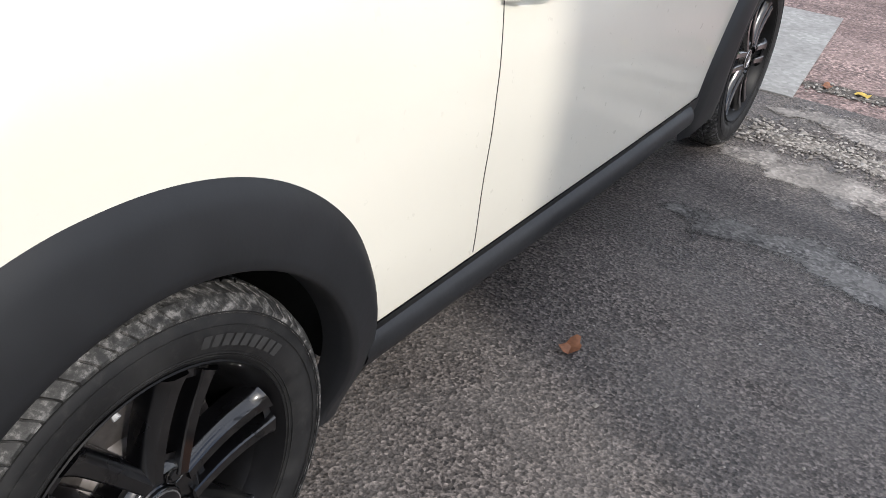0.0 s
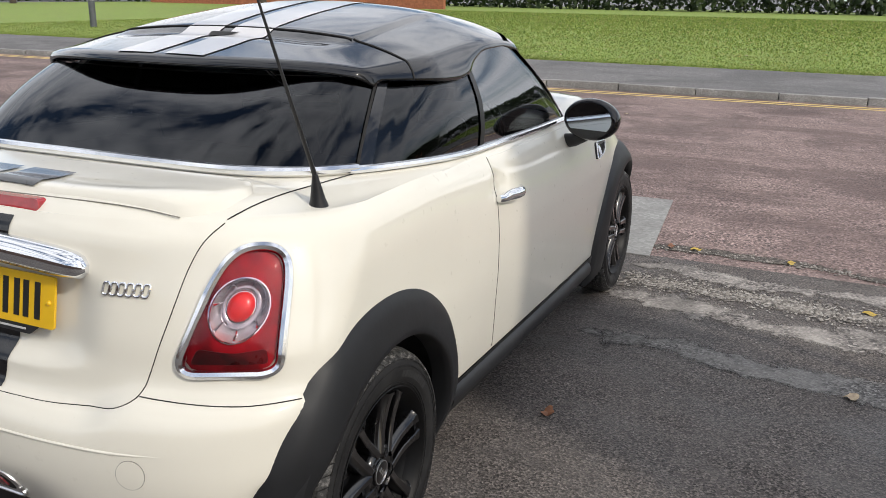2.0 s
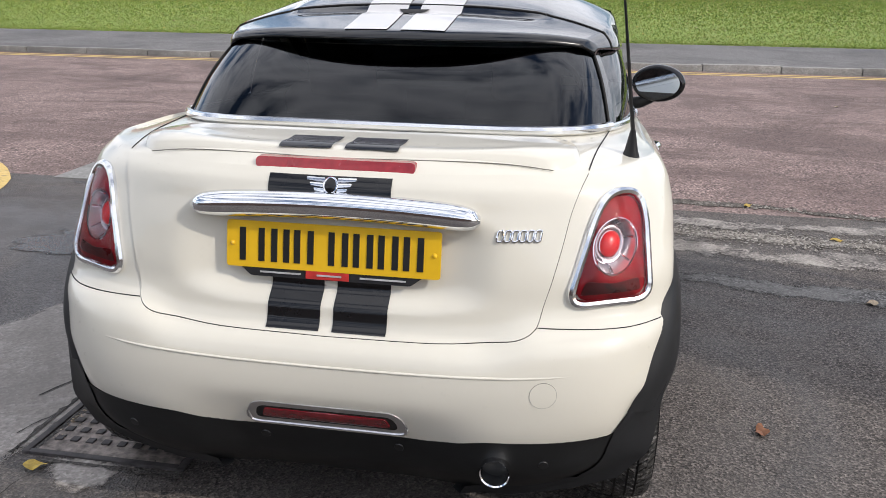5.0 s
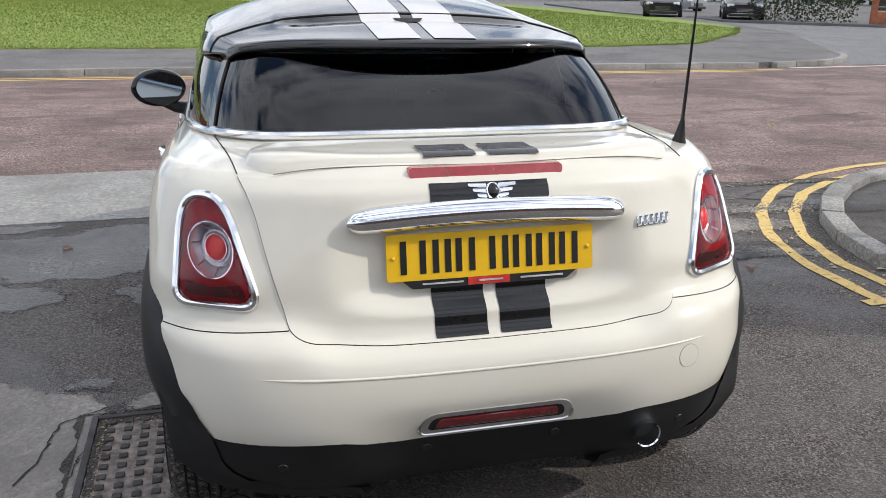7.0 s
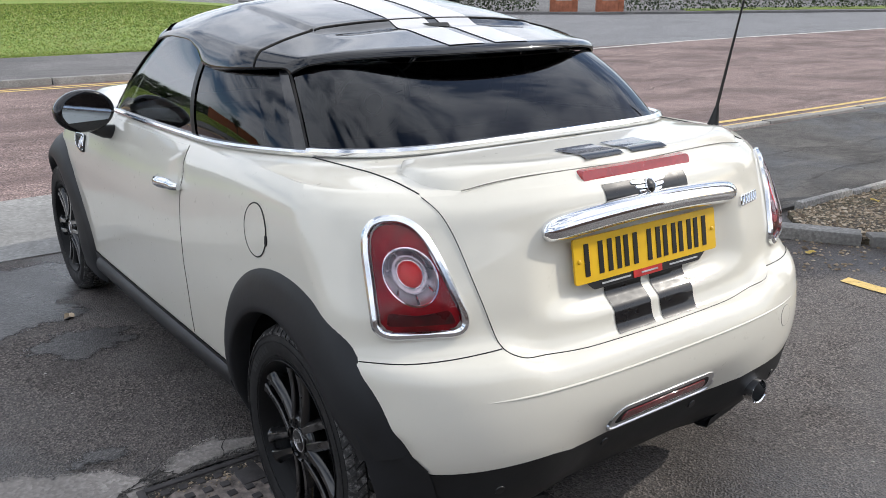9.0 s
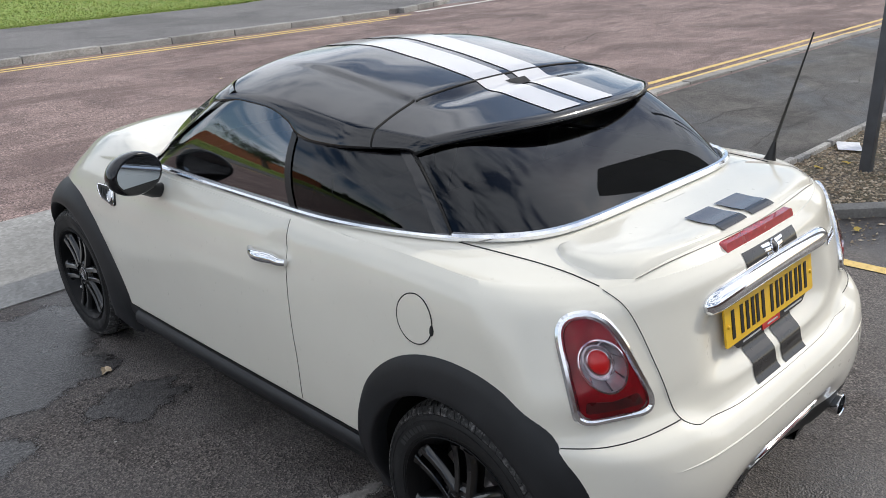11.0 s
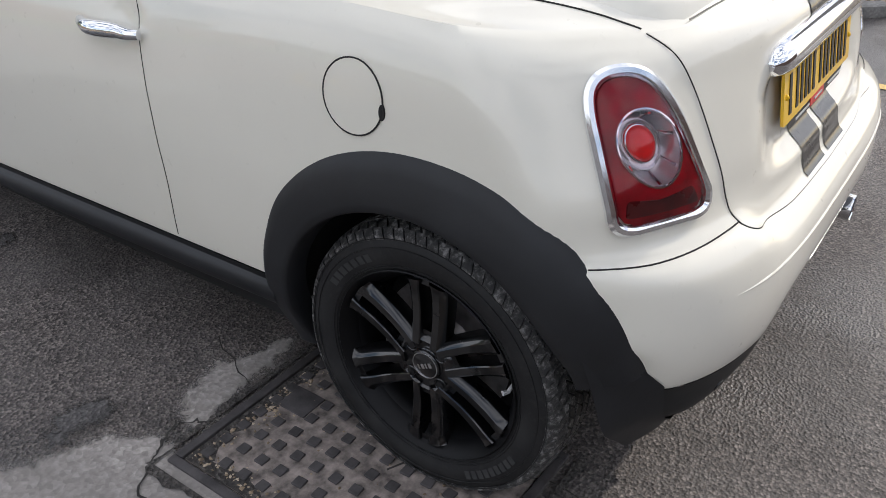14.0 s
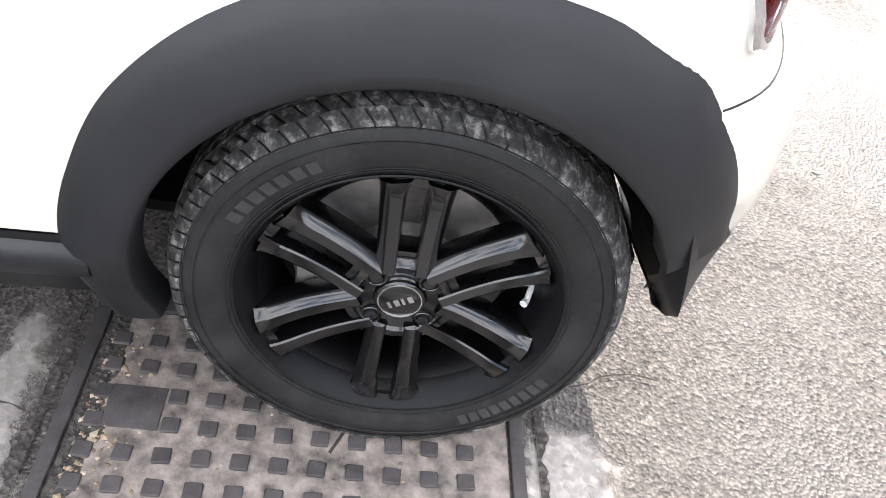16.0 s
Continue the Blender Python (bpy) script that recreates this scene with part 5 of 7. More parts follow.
    ring_in = rounded_poly([(sg * 0.561, 0.709), (sg * 0.728, 0.712), (sg * 0.706, 0.893), (sg * 0.682, 0.929), (sg * 0.636, 0.931), (sg * 0.610, 0.895)], [0.04, 0.035, 0.05, 0.025, 0.025, 0.05], 8)

    def rear_mix(p, lift=0.0):
        x = min(abs(p[0]), 0.752)
        q = rear((math.copysign(x, p[0]), p[1]), lift)
        return q
    c = np.array((sg * 0.649, 0.823))

    def circle(r, n=48):
        return [c + np.array((r * 0.82 * math.cos(a), r * math.sin(a))) for a in np.linspace(0, 2 * math.pi, n + 1)[:-1]]

    def reach(a):
        """How far the lamp's outline lies from the bowl's middle in one direction."""
        d = np.array((0.82 * math.cos(a), math.sin(a)))
        best = 0.1
        pts = np.array(ring_in)
        for p, q in zip(pts, np.roll(pts, -1, axis=0)):
            m = np.array([d, p - q]).T
            if abs(np.linalg.det(m)) > 1e-9:
                u, w = np.linalg.solve(m, p - c)
                if u > 0 and -1e-6 <= w <= 1 + 1e-6:
                    best = u
        return best

    def bowl(steps, n=48):
        """Rings of one bowl: (radius, or None for the outline, and lift)."""
        vs, fs = [], []
        for r, lift in steps:
            for i in range(n):
                a = 2 * math.pi * i / n
                k = reach(a) if r is None else r if r > 0 else 0.060 + (reach(a) - 0.060) * -r
                p = c + k * np.array((0.82 * math.cos(a), math.sin(a)))
                vs.append(rear_mix(p, 0.0) + inward * -lift if lift < 0 else rear_mix(p, lift))
        for j in range(len(steps) - 1):
            for i in range(n):
                q = (j * n + i, j * n + (i + 1) % n, (j + 1) * n + (i + 1) % n, (j + 1) * n + i)
                fs.append(q if sg < 0 else q[::-1])
        return vs, fs
    inward = Vector((-sg * 0.42, 0.90, 0.0)).normalized()
    vs, fs = bowl([(None, -0.012), (None, 0.004), (-0.66, 0.004), (-0.33, 0.004), (0.060, 0.004)])
    lamp = child("tail_lamp", mesh_of("tail_lamp", vs, fs, LAMP_RED, True, 40), car, "red tail lamp with clear bowl in a chrome surround")
    vs, fs = tube([rear_mix(0.5 * (np.array(a) + np.array(b)), 0.004) for a, b in zip(resample(ring_out, 0.5), resample(ring_in, 0.5))], 0.0105, 8, True)
    child("lamp_surround", mesh_of("lamp_surround", vs, fs, CHROME_SOFT), lamp, "chrome surround")
    vs, fs = bowl([(0.061, 0.006), (0.057, -0.004), (0.052, -0.020), (0.046, -0.036), (0.030, -0.040)])
    child("lamp_bowl", mesh_of("lamp_bowl", vs, fs, LAMP_SILVER, True, 50), lamp, "silver reflector bowl")
    vs, fs = tube([rear_mix(p, 0.006) for p in circle(0.0600)], 0.0026, 6, True)
    child("lamp_ring", mesh_of("lamp_ring", vs, fs, CHROME), lamp)
    for k in range(7):
        a = 2 * math.pi * (k + 0.3) / 7
        d = np.array((0.82 * math.cos(a), math.sin(a)))
        vs, fs = tube([rear_mix(c + d * 0.042, 0.0) + inward * 0.030, rear_mix(c + d * 0.058, 0.0) + inward * 0.001], [0.0018, 0.0034], 6)
        child("lamp_rib", mesh_of("lamp_rib", vs, fs, CHROME), lamp)
    vs, fs = bowl([(0.0455, -0.036), (0.0445, -0.026), (0.040, -0.021), (0.033, -0.022), (0.028, -0.027)])
    child("lamp_collar", mesh_of("lamp_collar", vs, fs, LAMP_GREY, True, 60), lamp, "dark grey collar")
    vs, fs = bowl([(0.0285, -0.034), (0.0280, -0.022), (0.024, -0.016), (0.016, -0.0125), (0.008, -0.0110), (0.0005, -0.0105)])
    child("lamp_core", mesh_of("lamp_core", vs, fs, LAMP_BRIGHT, True, 60), lamp, "bright red round lens")
    vs, fs = tube([rear_mix(p, 0.0) + inward * 0.022 for p in circle(0.0290)], 0.0014, 6, True)
    child("lamp_ring", mesh_of("lamp_ring", vs, fs, CHROME), lamp)
    # Dark reflection low in the lens, painted as a darker red patch.
    sh = rounded_poly([(sg * 0.578, 0.722), (sg * 0.714, 0.724), (sg * 0.708, 0.752), (sg * 0.655, 0.744), (sg * 0.590, 0.752)], 0.008, 4)
    part("lamp_reflection", patch(sh, rear_mix, 0.0055, 0.004, rings=4, step=0.01), LAMP_REFLECT, lamp, "dark reflection painted as a dark red lower band")
    part("lamp_cover", patch(ring_in, rear_mix, 0.012, 0.008, rings=10, dome=0.010, step=0.012), LENS_CLEAR, lamp, "clear domed cover")
    # bumper shoulder line from lid to arch
    seam("bumper_gap", smooth_line([(sg * 0.490, 0.656), (sg * 0.56, 0.653), (sg * 0.64, 0.650), (sg * 0.70, 0.648)], 14), rear_mix, 0.0016, SEAM, car)
    seam("bumper_gap", [(look_up(REAR_T, 0.70, 0.648), 0.648), (-0.345, 0.648), (-0.318, 0.647)], side, 0.0016, SEAM, car)

# fuel flap, left
shape = [(0.145 + 0.068 * math.cos(a), 0.840 + 0.068 * math.sin(a)) for a in np.linspace(0, 2 * math.pi, 41)[:-1]]
left = on_side(-1)
flap = part("fuel_flap", patch(shape, left, 0.002, 0.004, rings=6), PAINT, car, "round cream fuel flap")
seam("flap_gap", shape, left, 0.0017, SEAM, flap, closed=True, lift=0.0016)
shape = [(0.079 + 0.006 * math.cos(a), 0.828 + 0.014 * math.sin(a)) for a in np.linspace(0, 2 * math.pi, 13)[:-1]]
part("flap_notch", patch(shape, left, 0.003, 0.003, rings=2, step=0.01), SEAM, flap, "dark finger notch")

# boot lid
rear = on_rear()


def on_tail(p, lift=0.0):
    return rear((np.clip(p[0], -0.75, 0.75), p[1]), lift)


half = smooth_line([(0.0, 0.612), (0.25, 0.614), (0.40, 0.624), (0.455, 0.636), (0.486, 0.656), (0.498, 0.70), (0.515, 0.76), (0.532, 0.831), (0.548, 0.905), (0.566, 0.955), (0.580, 0.980)], 48)
lid_shape = half + [(0.4, 0.984), (0.2, 0.984), (0.0, 0.984), (-0.2, 0.984), (-0.4, 0.984)] + [(-x, z) for x, z in half[::-1]][:-1]
lid = part("boot_lid", patch(lid_shape, on_tail, 0.0025, 0.005, rings=40, step=0.02, centre=(0, 0.80)), PAINT, car, "cream boot lid")
seam("lid_gap", half, on_tail, 0.0019, SEAM, lid)
seam("lid_gap", [(-x, z) for x, z in half], on_tail, 0.0019, SEAM, lid)


def ring_point(s, c):
    """A place on the deck between the body's top row and the glass base."""
    f = c * 21
    i = min(21, int(f))
    rows = [ROWS_XYZ[-1]] + RING
    a, b = rows[i], rows[min(21, i + 1)]
    t = f - i
    out = []
    for q in range(3):
        va, vb = np.interp(abs(s), S_ROW, a[q]), np.interp(abs(s), S_ROW, b[q])
        out.append(va + (vb - va) * t)
    return Vector((math.copysign(out[0], s), out[1], out[2]))


def ring_point_x(x, c):
    f = c * 21
    i = min(20, int(f))
    rows = [ROWS_XYZ[-1]] + RING
    t = f - i
    sel = slice(0, 64)
    o = []
    for r in (rows[i], rows[i + 1]):
        o.append((x, float(np.interp(x, r[0][sel], r[1][sel])), float(np.interp(x, r[0][sel], r[2][sel]))))
    return tuple(o[0][k] + (o[1][k] - o[0][k]) * t for k in range(3))


# lid gap over the shoulder to the glass corner, and the raised tail lip
for sg in (1, -1):
    pts = [ring_point(sg * s, c) + Vector((0, 0, 0.0008)) for s, c in zip(np.linspace(0.505, 0.50, 14), np.linspace(0, 0.99, 14))]
    vs, fs = tube(pts, 0.0017, 5)
    child("lid_gap", mesh_of("lid_gap", vs, fs, SEAM), lid)

def lip(x):
    return -0.362 + 0.20 * x * x


def lip_rise(x, y):
    """The lip stands higher towards its ends."""
    return 0.008 * float(sstep(0.22, 0.50, abs(x))) * float(sstep(0.10, 0.26, -y))


pad_end = smooth_line([(0.520, -0.290), (0.548, -0.235), (0.545, -0.165), (0.505, -0.098)], 12)
pad = [(x, lip(x)) for x in np.linspace(-0.49, 0.49, 44)] + pad_end \
    + [(x, -0.094 - 0.03 * (1 - (x / 0.48) ** 2)) for x in np.linspace(0.48, -0.48, 30)] + [(-x, y) for x, y in pad_end][::-1]
DECK_X = np.linspace(0, 0.62, 60)
DECK_T = [[ring_point_x(x, c) for c in np.linspace(0, 1, 40)] for x in DECK_X]


def deck(x, y, lift=0.0):
    """The height of the rear deck at (x, y)."""
    f = min(58.999, abs(x) / 0.62 * 59)
    i = int(f)
    zs = [float(np.interp(y, [p[1] for p in DECK_T[k]], [p[2] for p in DECK_T[k]])) for k in (i, i + 1)]
    return Vector((x, y, zs[0] + (zs[1] - zs[0]) * (f - i) + lift))


part("tail_lip", patch(pad, lambda p, lift=0.0: deck(p[0], p[1], lift + lip_rise(p[0], p[1])), 0.009, 0.034, rings=14, step=0.02, centre=(0, -0.22), rim=0.022), PAINT, lid, "raised cream ducktail lip", angle=60)
vs, fs = tube([deck(x, lip(x) - 0.012, 0.0005 + 0.6 * lip_rise(x, -0.3)) for x in np.linspace(-0.50, 0.50, 50)], 0.0014, 5)
child("lip_gap", mesh_of("lip_gap", vs, fs, SEAM_SOFT), lid)


def sheet(name, f, us, vs_, mat, parent, label="", flip=False):
    pts = [f(u, v) for v in vs_ for u in us]
    return child(name, mesh_of(name, pts, grid_faces(len(us), len(vs_), flip=flip), mat, True, 80), parent, label)


# striped film on deck and lid
for s0, s1 in ((-0.150, -0.020), (0.012, 0.142)):
    us = np.linspace(s0, s1, 6)
    # The front part's colour is greyed to show reflected sky.
    sheet("deck_stripe", lambda u, v: deck(u, v, 0.0135), us, np.linspace(-0.332, -0.245, 10), STRIPE_SKY, lid, "glossy stripe film, greyed for the sky's reflection")
    sheet("deck_stripe", lambda u, v: deck(u, v, 0.0138), us, np.linspace(-0.362, -0.334, 6), STRIPE_BLACK, lid, "black stripe film")
    sheet("lid_stripe", lambda u, v: on_tail((u, v), 0.0042), us, np.linspace(0.617, 0.735, 12), STRIPE_BLACK, lid, "black stripe film")
sheet("lid_stripe", lambda u, v: on_tail((u, v), 0.0042), np.linspace(-0.152, 0.142, 16), np.linspace(0.928, 0.972, 6), STRIPE_BLACK, lid, "black stripe film")

# high brake lamp
sh = rounded_poly([(-0.195, 0.982), (0.190, 0.982), (0.190, 1.008), (-0.195, 1.008)], 0.013)


def lip_place(p, lift=0.0):
    y = -0.402 + 0.10 * p[0] ** 2
    return Vector((p[0], y + 0.004 - lift + 0.3 * max(0, p[1] - 0.985), p[1]))


part("brake_lamp", patch(sh, lip_place, 0.006, 0.02, rings=4, step=0.02), mat_plain("red_brake_lens", (0.36, 0.02, 0.025), 0.25, var=0.2, scale=50, Coat_Weight=1.0), car, "long red high-level brake lamp")
# badge: plain winged shape
bm = patch([(0.0135 * math.cos(a), 0.952 + 0.0135 * math.sin(a)) for a in np.linspace(0, 2 * math.pi, 25)[:-1]], on_tail, 0.009, 0.006, rings=4, dome=0.003, step=0.01)
badge = part("badge", bm, STRIPE_BLACK, lid, "small chrome winged badge, plain")
for sg in (1, -1):
    for k in range(3):
        z = 0.962 - 0.010 * k
        sh = rounded_poly([(sg * 0.015, z - 0.003), (sg * (0.058 - 0.010 * k), z + 0.000), (sg * (0.060 - 0.010 * k), z + 0.006), (sg * 0.015, z + 0.005)], 0.002, 2)
        part("badge_wing", patch(sh, on_tail, 0.007, 0.004, rings=2, step=0.01), CHROME, badge)
vs, fs = tube([on_tail((0.0155 * math.cos(a), 0.952 + 0.0155 * math.sin(a)), 0.008) for a in np.linspace(0, 2 * math.pi, 25)[:-1]], 0.0025, 6, True)
child("badge_ring", mesh_of("badge_ring", vs, fs, CHROME), badge)
# model name as plain chrome shapes
for k in range(6):
    x = 0.386 + 0.0168 * k
    sh = rounded_poly([(x - 0.001, 0.844), (x + 0.0115, 0.844), (x + 0.0145, 0.868), (x + 0.002, 0.868)], 0.005, 3)
    vs, fs = tube([on_tail(p, 0.006) for p in sh], 0.0025, 5, True)
    child("name_bar", mesh_of("name_bar", vs, fs, CHROME), lid, "plain chrome bar of the model script")

# chrome grip bar above the number plate
vs, fs = [], []
NB = 61
for i in range(NB):
    t = i / (NB - 1) * 2 - 1
    x = 0.348 * t
    y0 = -0.455 + 0.10 * x * x
    e = (1 - abs(t) ** 12) ** 0.5 * 0.72 + 0.28
    zc_ = 0.908 - 0.018 * t * t
    for k in range(16):
        a = 2 * math.pi * k / 16
        vs.append((x, y0 + 0.014 - 0.036 * e * math.cos(a) * 0.9, zc_ + (0.034 if math.sin(a) > 0 else 0.031) * e * math.sin(a)))
for i in range(NB - 1):
    for k in range(16):
        fs.append((i * 16 + k, i * 16 + (k + 1) % 16, (i + 1) * 16 + (k + 1) % 16, (i + 1) * 16 + k))
fs += [tuple(range(16))[::-1], tuple((NB - 1) * 16 + k for k in range(16))]
child("grip_bar", mesh_of("grip_bar", vs, fs, CHROME), lid, "chrome grip bar")

# number plate
plate = new("number_plate")
plate.parent = car
plate["label"] = "yellow number plate with plain black bars"
plate.matrix_basis = pose(0.001, -0.441, 0.8045, -10.5)
bm = bmesh.new()
bx = rounded_poly([(-0.26, -0.0555), (0.26, -0.0555), (0.26, 0.0555), (-0.26, 0.0555)], 0.008, 3)
top = [bm.verts.new((p[0], -0.006, p[1])) for p in bx]
bot = [bm.verts.new((p[0], 0.0, p[1])) for p in bx]
bm.faces.new(top)
for i in range(len(top)):
    j = (i + 1) % len(top)
    bm.faces.new((top[i], bot[i], bot[j], top[j]))
part("plate_board", bm, PLATE_Y, plate, smooth=False)
for x, w_ in ((-0.190, 0.064), (-0.120, 0.047), (-0.062, 0.05), (0.022, 0.05), (0.082, 0.05), (0.142, 0.05), (0.202, 0.05)):
    bm = bmesh.new()
    for o in (-1, 1):
        box(bm, (0.015, 0.002, 0.079), (x - 0.006 + o * (w_ / 2 - 0.0085), -0.0068, 0))
    part("plate_bar", bm, PLATE_BAR, plate, smooth=False)
for x in (-0.245, 0.245):
    bm = bmesh.new()
    bmesh.ops.create_uvsphere(bm, u_segments=10, v_segments=6, radius=0.006, matrix=Matrix.Translation((x, -0.006, 0.0)))
    part("plate_screw", bm, PLATE_Y, plate)
sur = rounded_poly([(-0.20, -0.0760), (0.19, -0.0760), (0.225, -0.050), (-0.23, -0.050)], 0.006, 2)
bm = bmesh.new()
bm.faces.new([bm.verts.new((p[0], -0.003, p[1])) for p in sur])
part("plate_surround", bm, SURROUND, plate, "black dealer strip under the plate", smooth=False)
bm = bmesh.new()
box(bm, (0.105, 0.002, 0.019), (-0.01, -0.0045, -0.065))
part("dealer_label", bm, LABEL_RED, plate, "red dealer label, plain", smooth=False)
for x, w_ in ((-0.125, 0.10), (0.125, 0.11), (-0.005, 0.06)):
    bm = bmesh.new()
    box(bm, (w_, 0.002, 0.004), (x, -0.0062, -0.065))
    part("label_bar", bm, LABEL_PALE, plate, smooth=False)

# rear fog lamp, towing cap, sensors, exhaust
sh = rounded_poly([(-0.205, 0.376), (0.205, 0.376), (0.185, 0.448), (-0.185, 0.448)], 0.036, 8)
fog = part("fog_lamp", patch(sh, on_tail, 0.003, 0.012, rings=5, step=0.02), SATIN, car, "slim red rear fog lamp in a silver surround")
low = [p for p in resample(sh, 0.01) if p[1] < np.mean([q[1] for q in sh])]
low.sort(key=lambda p: p[0])
vs, fs = tube([on_tail((p[0], p[1]), 0.003) for p in low], 0.0042, 7)
child("fog_lip", mesh_of("fog_lip", vs, fs, SATIN), fog, "bright silver lower lip")
sh = rounded_poly([(-0.180, 0.392), (0.180, 0.392), (0.166, 0.435), (-0.166, 0.435)], 0.02, 8)
part("fog_recess", patch(sh, on_tail, 0.0035, 0.002, rings=3, step=0.02), SEAM, fog)
sh = rounded_poly([(-0.160, 0.400), (0.160, 0.400), (0.150, 0.429), (-0.150, 0.429)], 0.01, 6)
part("fog_lens", patch(sh, on_tail, 0.006, 0.004, rings=4, dome=0.003, step=0.02), FOG_RED, fog, "deep red lens")
sh = [(0.512 + 0.030 * math.cos(a), 0.520 + 0.030 * math.sin(a)) for a in np.linspace(0, 2 * math.pi, 33)[:-1]]
cap_ = part("tow_cap", patch(sh, on_tail, 0.001, 0.002, rings=3), PAINT, car, "round cream towing cap")
seam("cap_gap", sh, on_tail, 0.0012, SEAM_SOFT, cap_, closed=True)
for x in (-0.52, -0.17, 0.17, 0.52):
    sh = [(x + 0.011 * math.cos(a), 0.325 + 0.011 * math.sin(a)) for a in np.linspace(0, 2 * math.pi, 17)[:-1]]
    part("parking_sensor", patch(sh, on_tail, 0.003, 0.003, rings=2, step=0.01), BLACK_PLASTIC, car)
# crease along the bumper, fading into the corners
us = np.linspace(-0.66, 0.66, 70)
vs, fs = tube([on_tail((u, 0.553 + 0.030 * u * u), -0.0042 * float(sstep(0.42, 0.66, abs(u))) - 0.0004) for u in us], 0.0034, 8)
child("bumper_crease", mesh_of("bumper_crease", vs, fs, PAINT), car)

vs, fs = [], []
prof = [(-0.27, 0.029), (-0.48, 0.0295), (-0.50, 0.034), (-0.540, 0.0365), (-0.546, 0.0355), (-0.543, 0.0325), (-0.46, 0.031)]
for i in range(28):
    a = 2 * math.pi * i / 28
    for y, r in prof:
        vs.append((0.410 + r * math.cos(a), y, 0.312 + r * math.sin(a)))
for i in range(28):
    j = (i + 1) % 28
    for k in range(len(prof) - 1):
        fs.append((i * 7 + k, i * 7 + k + 1, j * 7 + k + 1, j * 7 + k))
pipe = child("exhaust_pipe", mesh_of("exhaust_pipe", vs, fs, CHROME), car, "chrome tail pipe")
# Near-black plug closing the pipe behind its mouth.
bm = bmesh.new()
bmesh.ops.create_cone(bm, cap_ends=True, segments=24, radius1=0.0305, radius2=0.0305, depth=0.04, matrix=Matrix.Translation((0.410, -0.455, 0.312)) @ Matrix.Rotation(math.pi / 2, 4, "X"))
part("pipe_inside", bm, WELL, pipe, "near-black plug inside")

# aerial on the right shoulder
ab = Vector((0.682, -0.095, 0.972))
vs, fs = tube([ab + Vector((0, 0, 0)), ab + Vector((0, -0.003, 0.03)), ab + Vector((0, -0.012, 0.085))], [0.027, 0.017, 0.006], 12)
aer = child("aerial", mesh_of("aerial", vs, fs, BLACK_PLASTIC), car, "thin black whip aerial")
vs, fs = tube([ab + Vector((0.0, -0.010, 0.08)) + Vector((-0.055, -0.11, 0.385)) * t for t in np.linspace(0, 1.0, 14)], [0.0055 - 0.003 * t for t in np.linspace(0, 1, 14)], 6)
child("aerial_mast", mesh_of("aerial_mast", vs, fs, BLACK_PLASTIC), aer)


# ---- glasshouse ----
def pane(name, sa, sb, mat, v0, v1, label, n=40, m=10, off=0.0, parent=None):
    """sa, sb: (s at the base, s under the roof) of the two borders."""
    def f(u, v):
        lo, hi = sa[0] + (sa[1] - sa[0]) * v, sb[0] + (sb[1] - sb[0]) * v
        p = cabin(lo + (hi - lo) * u, v)
        return p + Vector((p.x, (p.y - 0.8) * 0.6, 0.3)).normalized() * off
    flip = sb[0] < sa[0]
    return sheet(name, f, np.linspace(0, 1, n), np.linspace(v0, v1, m), mat, parent or car, label, flip)


pane("rear_window", (-0.50, -0.42), (0.50, 0.42), GLASS_REAR, 0.0, 1.02, "dark tinted rear window", 60, 14)
pane("windscreen", (2.42, 2.42), (3.0, 3.0), GLASS_SIDE, 0.0, 1.0, "clear windscreen half", 30, 10)
pane("windscreen", (-2.42, -2.42), (-3.0, -3.0), GLASS_SIDE, 0.0, 1.0, "clear windscreen half", 30, 10)
for sg in (1, -1):
    pane("quarter_window", (sg * 0.535, sg * 0.46), (sg * 1.06, sg * 1.20), GLASS_REAR, 0.0, 0.98, "dark tinted quarter window", 30, 10)
    pane("door_window", (sg * 1.08, sg * 1.24), (sg * 2.30, sg * 2.30), GLASS_SIDE, 0.0, 1.02, "clear door window", 44, 12)
    pane("rear_pillar", (sg * 0.492, sg * 0.415), (sg * 0.542, sg * 0.467), ROOF_BLACK, 0.0, 1.0, "gloss black rear pillar", 6, 10, 0.004)
    pane("window_divider", (sg * 1.05, sg * 1.19), (sg * 1.085, sg * 1.25), BLACK_PLASTIC, 0.0, 1.0, "", 5, 10, 0.004)
    pane("front_pillar", (sg * 2.22, sg * 2.16), (sg * 2.46, sg * 2.50), ROOF_BLACK, 0.0, 1.03, "gloss black front pillar", 8, 12, 0.009)
    vs, fs = tube([cabin(sg * (0.495 - 0.085 * v), v) + Vector((0, -0.003, 0.004)) for v in np.linspace(0, 0.98, 12)], 0.004, 5)
    child("window_seal", mesh_of("window_seal", vs, fs, SEAM), car)
    # black surround of the door glass along the waist
    vs, fs = tube([cabin(sg * s, 0.03) for s in np.linspace(1.0, 2.3, 50)], 0.006, 5)
    child("window_seal", mesh_of("window_seal", vs, fs, SEAM), car)
vs, fs = tube([cabin(s, 0.0) + Vector((0, -0.008, 0.013)) for s in np.linspace(-0.5, 0.5, 80)], 0.0125, 8)
child("waist_strip", mesh_of("waist_strip", vs, fs, CHROME_SOFT), car, "chrome strip under the rear window")


# ---- roof ----
def roof_half(y):
    """Half the roof's width at its brow."""
    return 0.615 * (1 - 0.10 * float(sstep(1.22, 1.60, y)) - 0.15 * float(sstep(0.62, 0.20, y)))


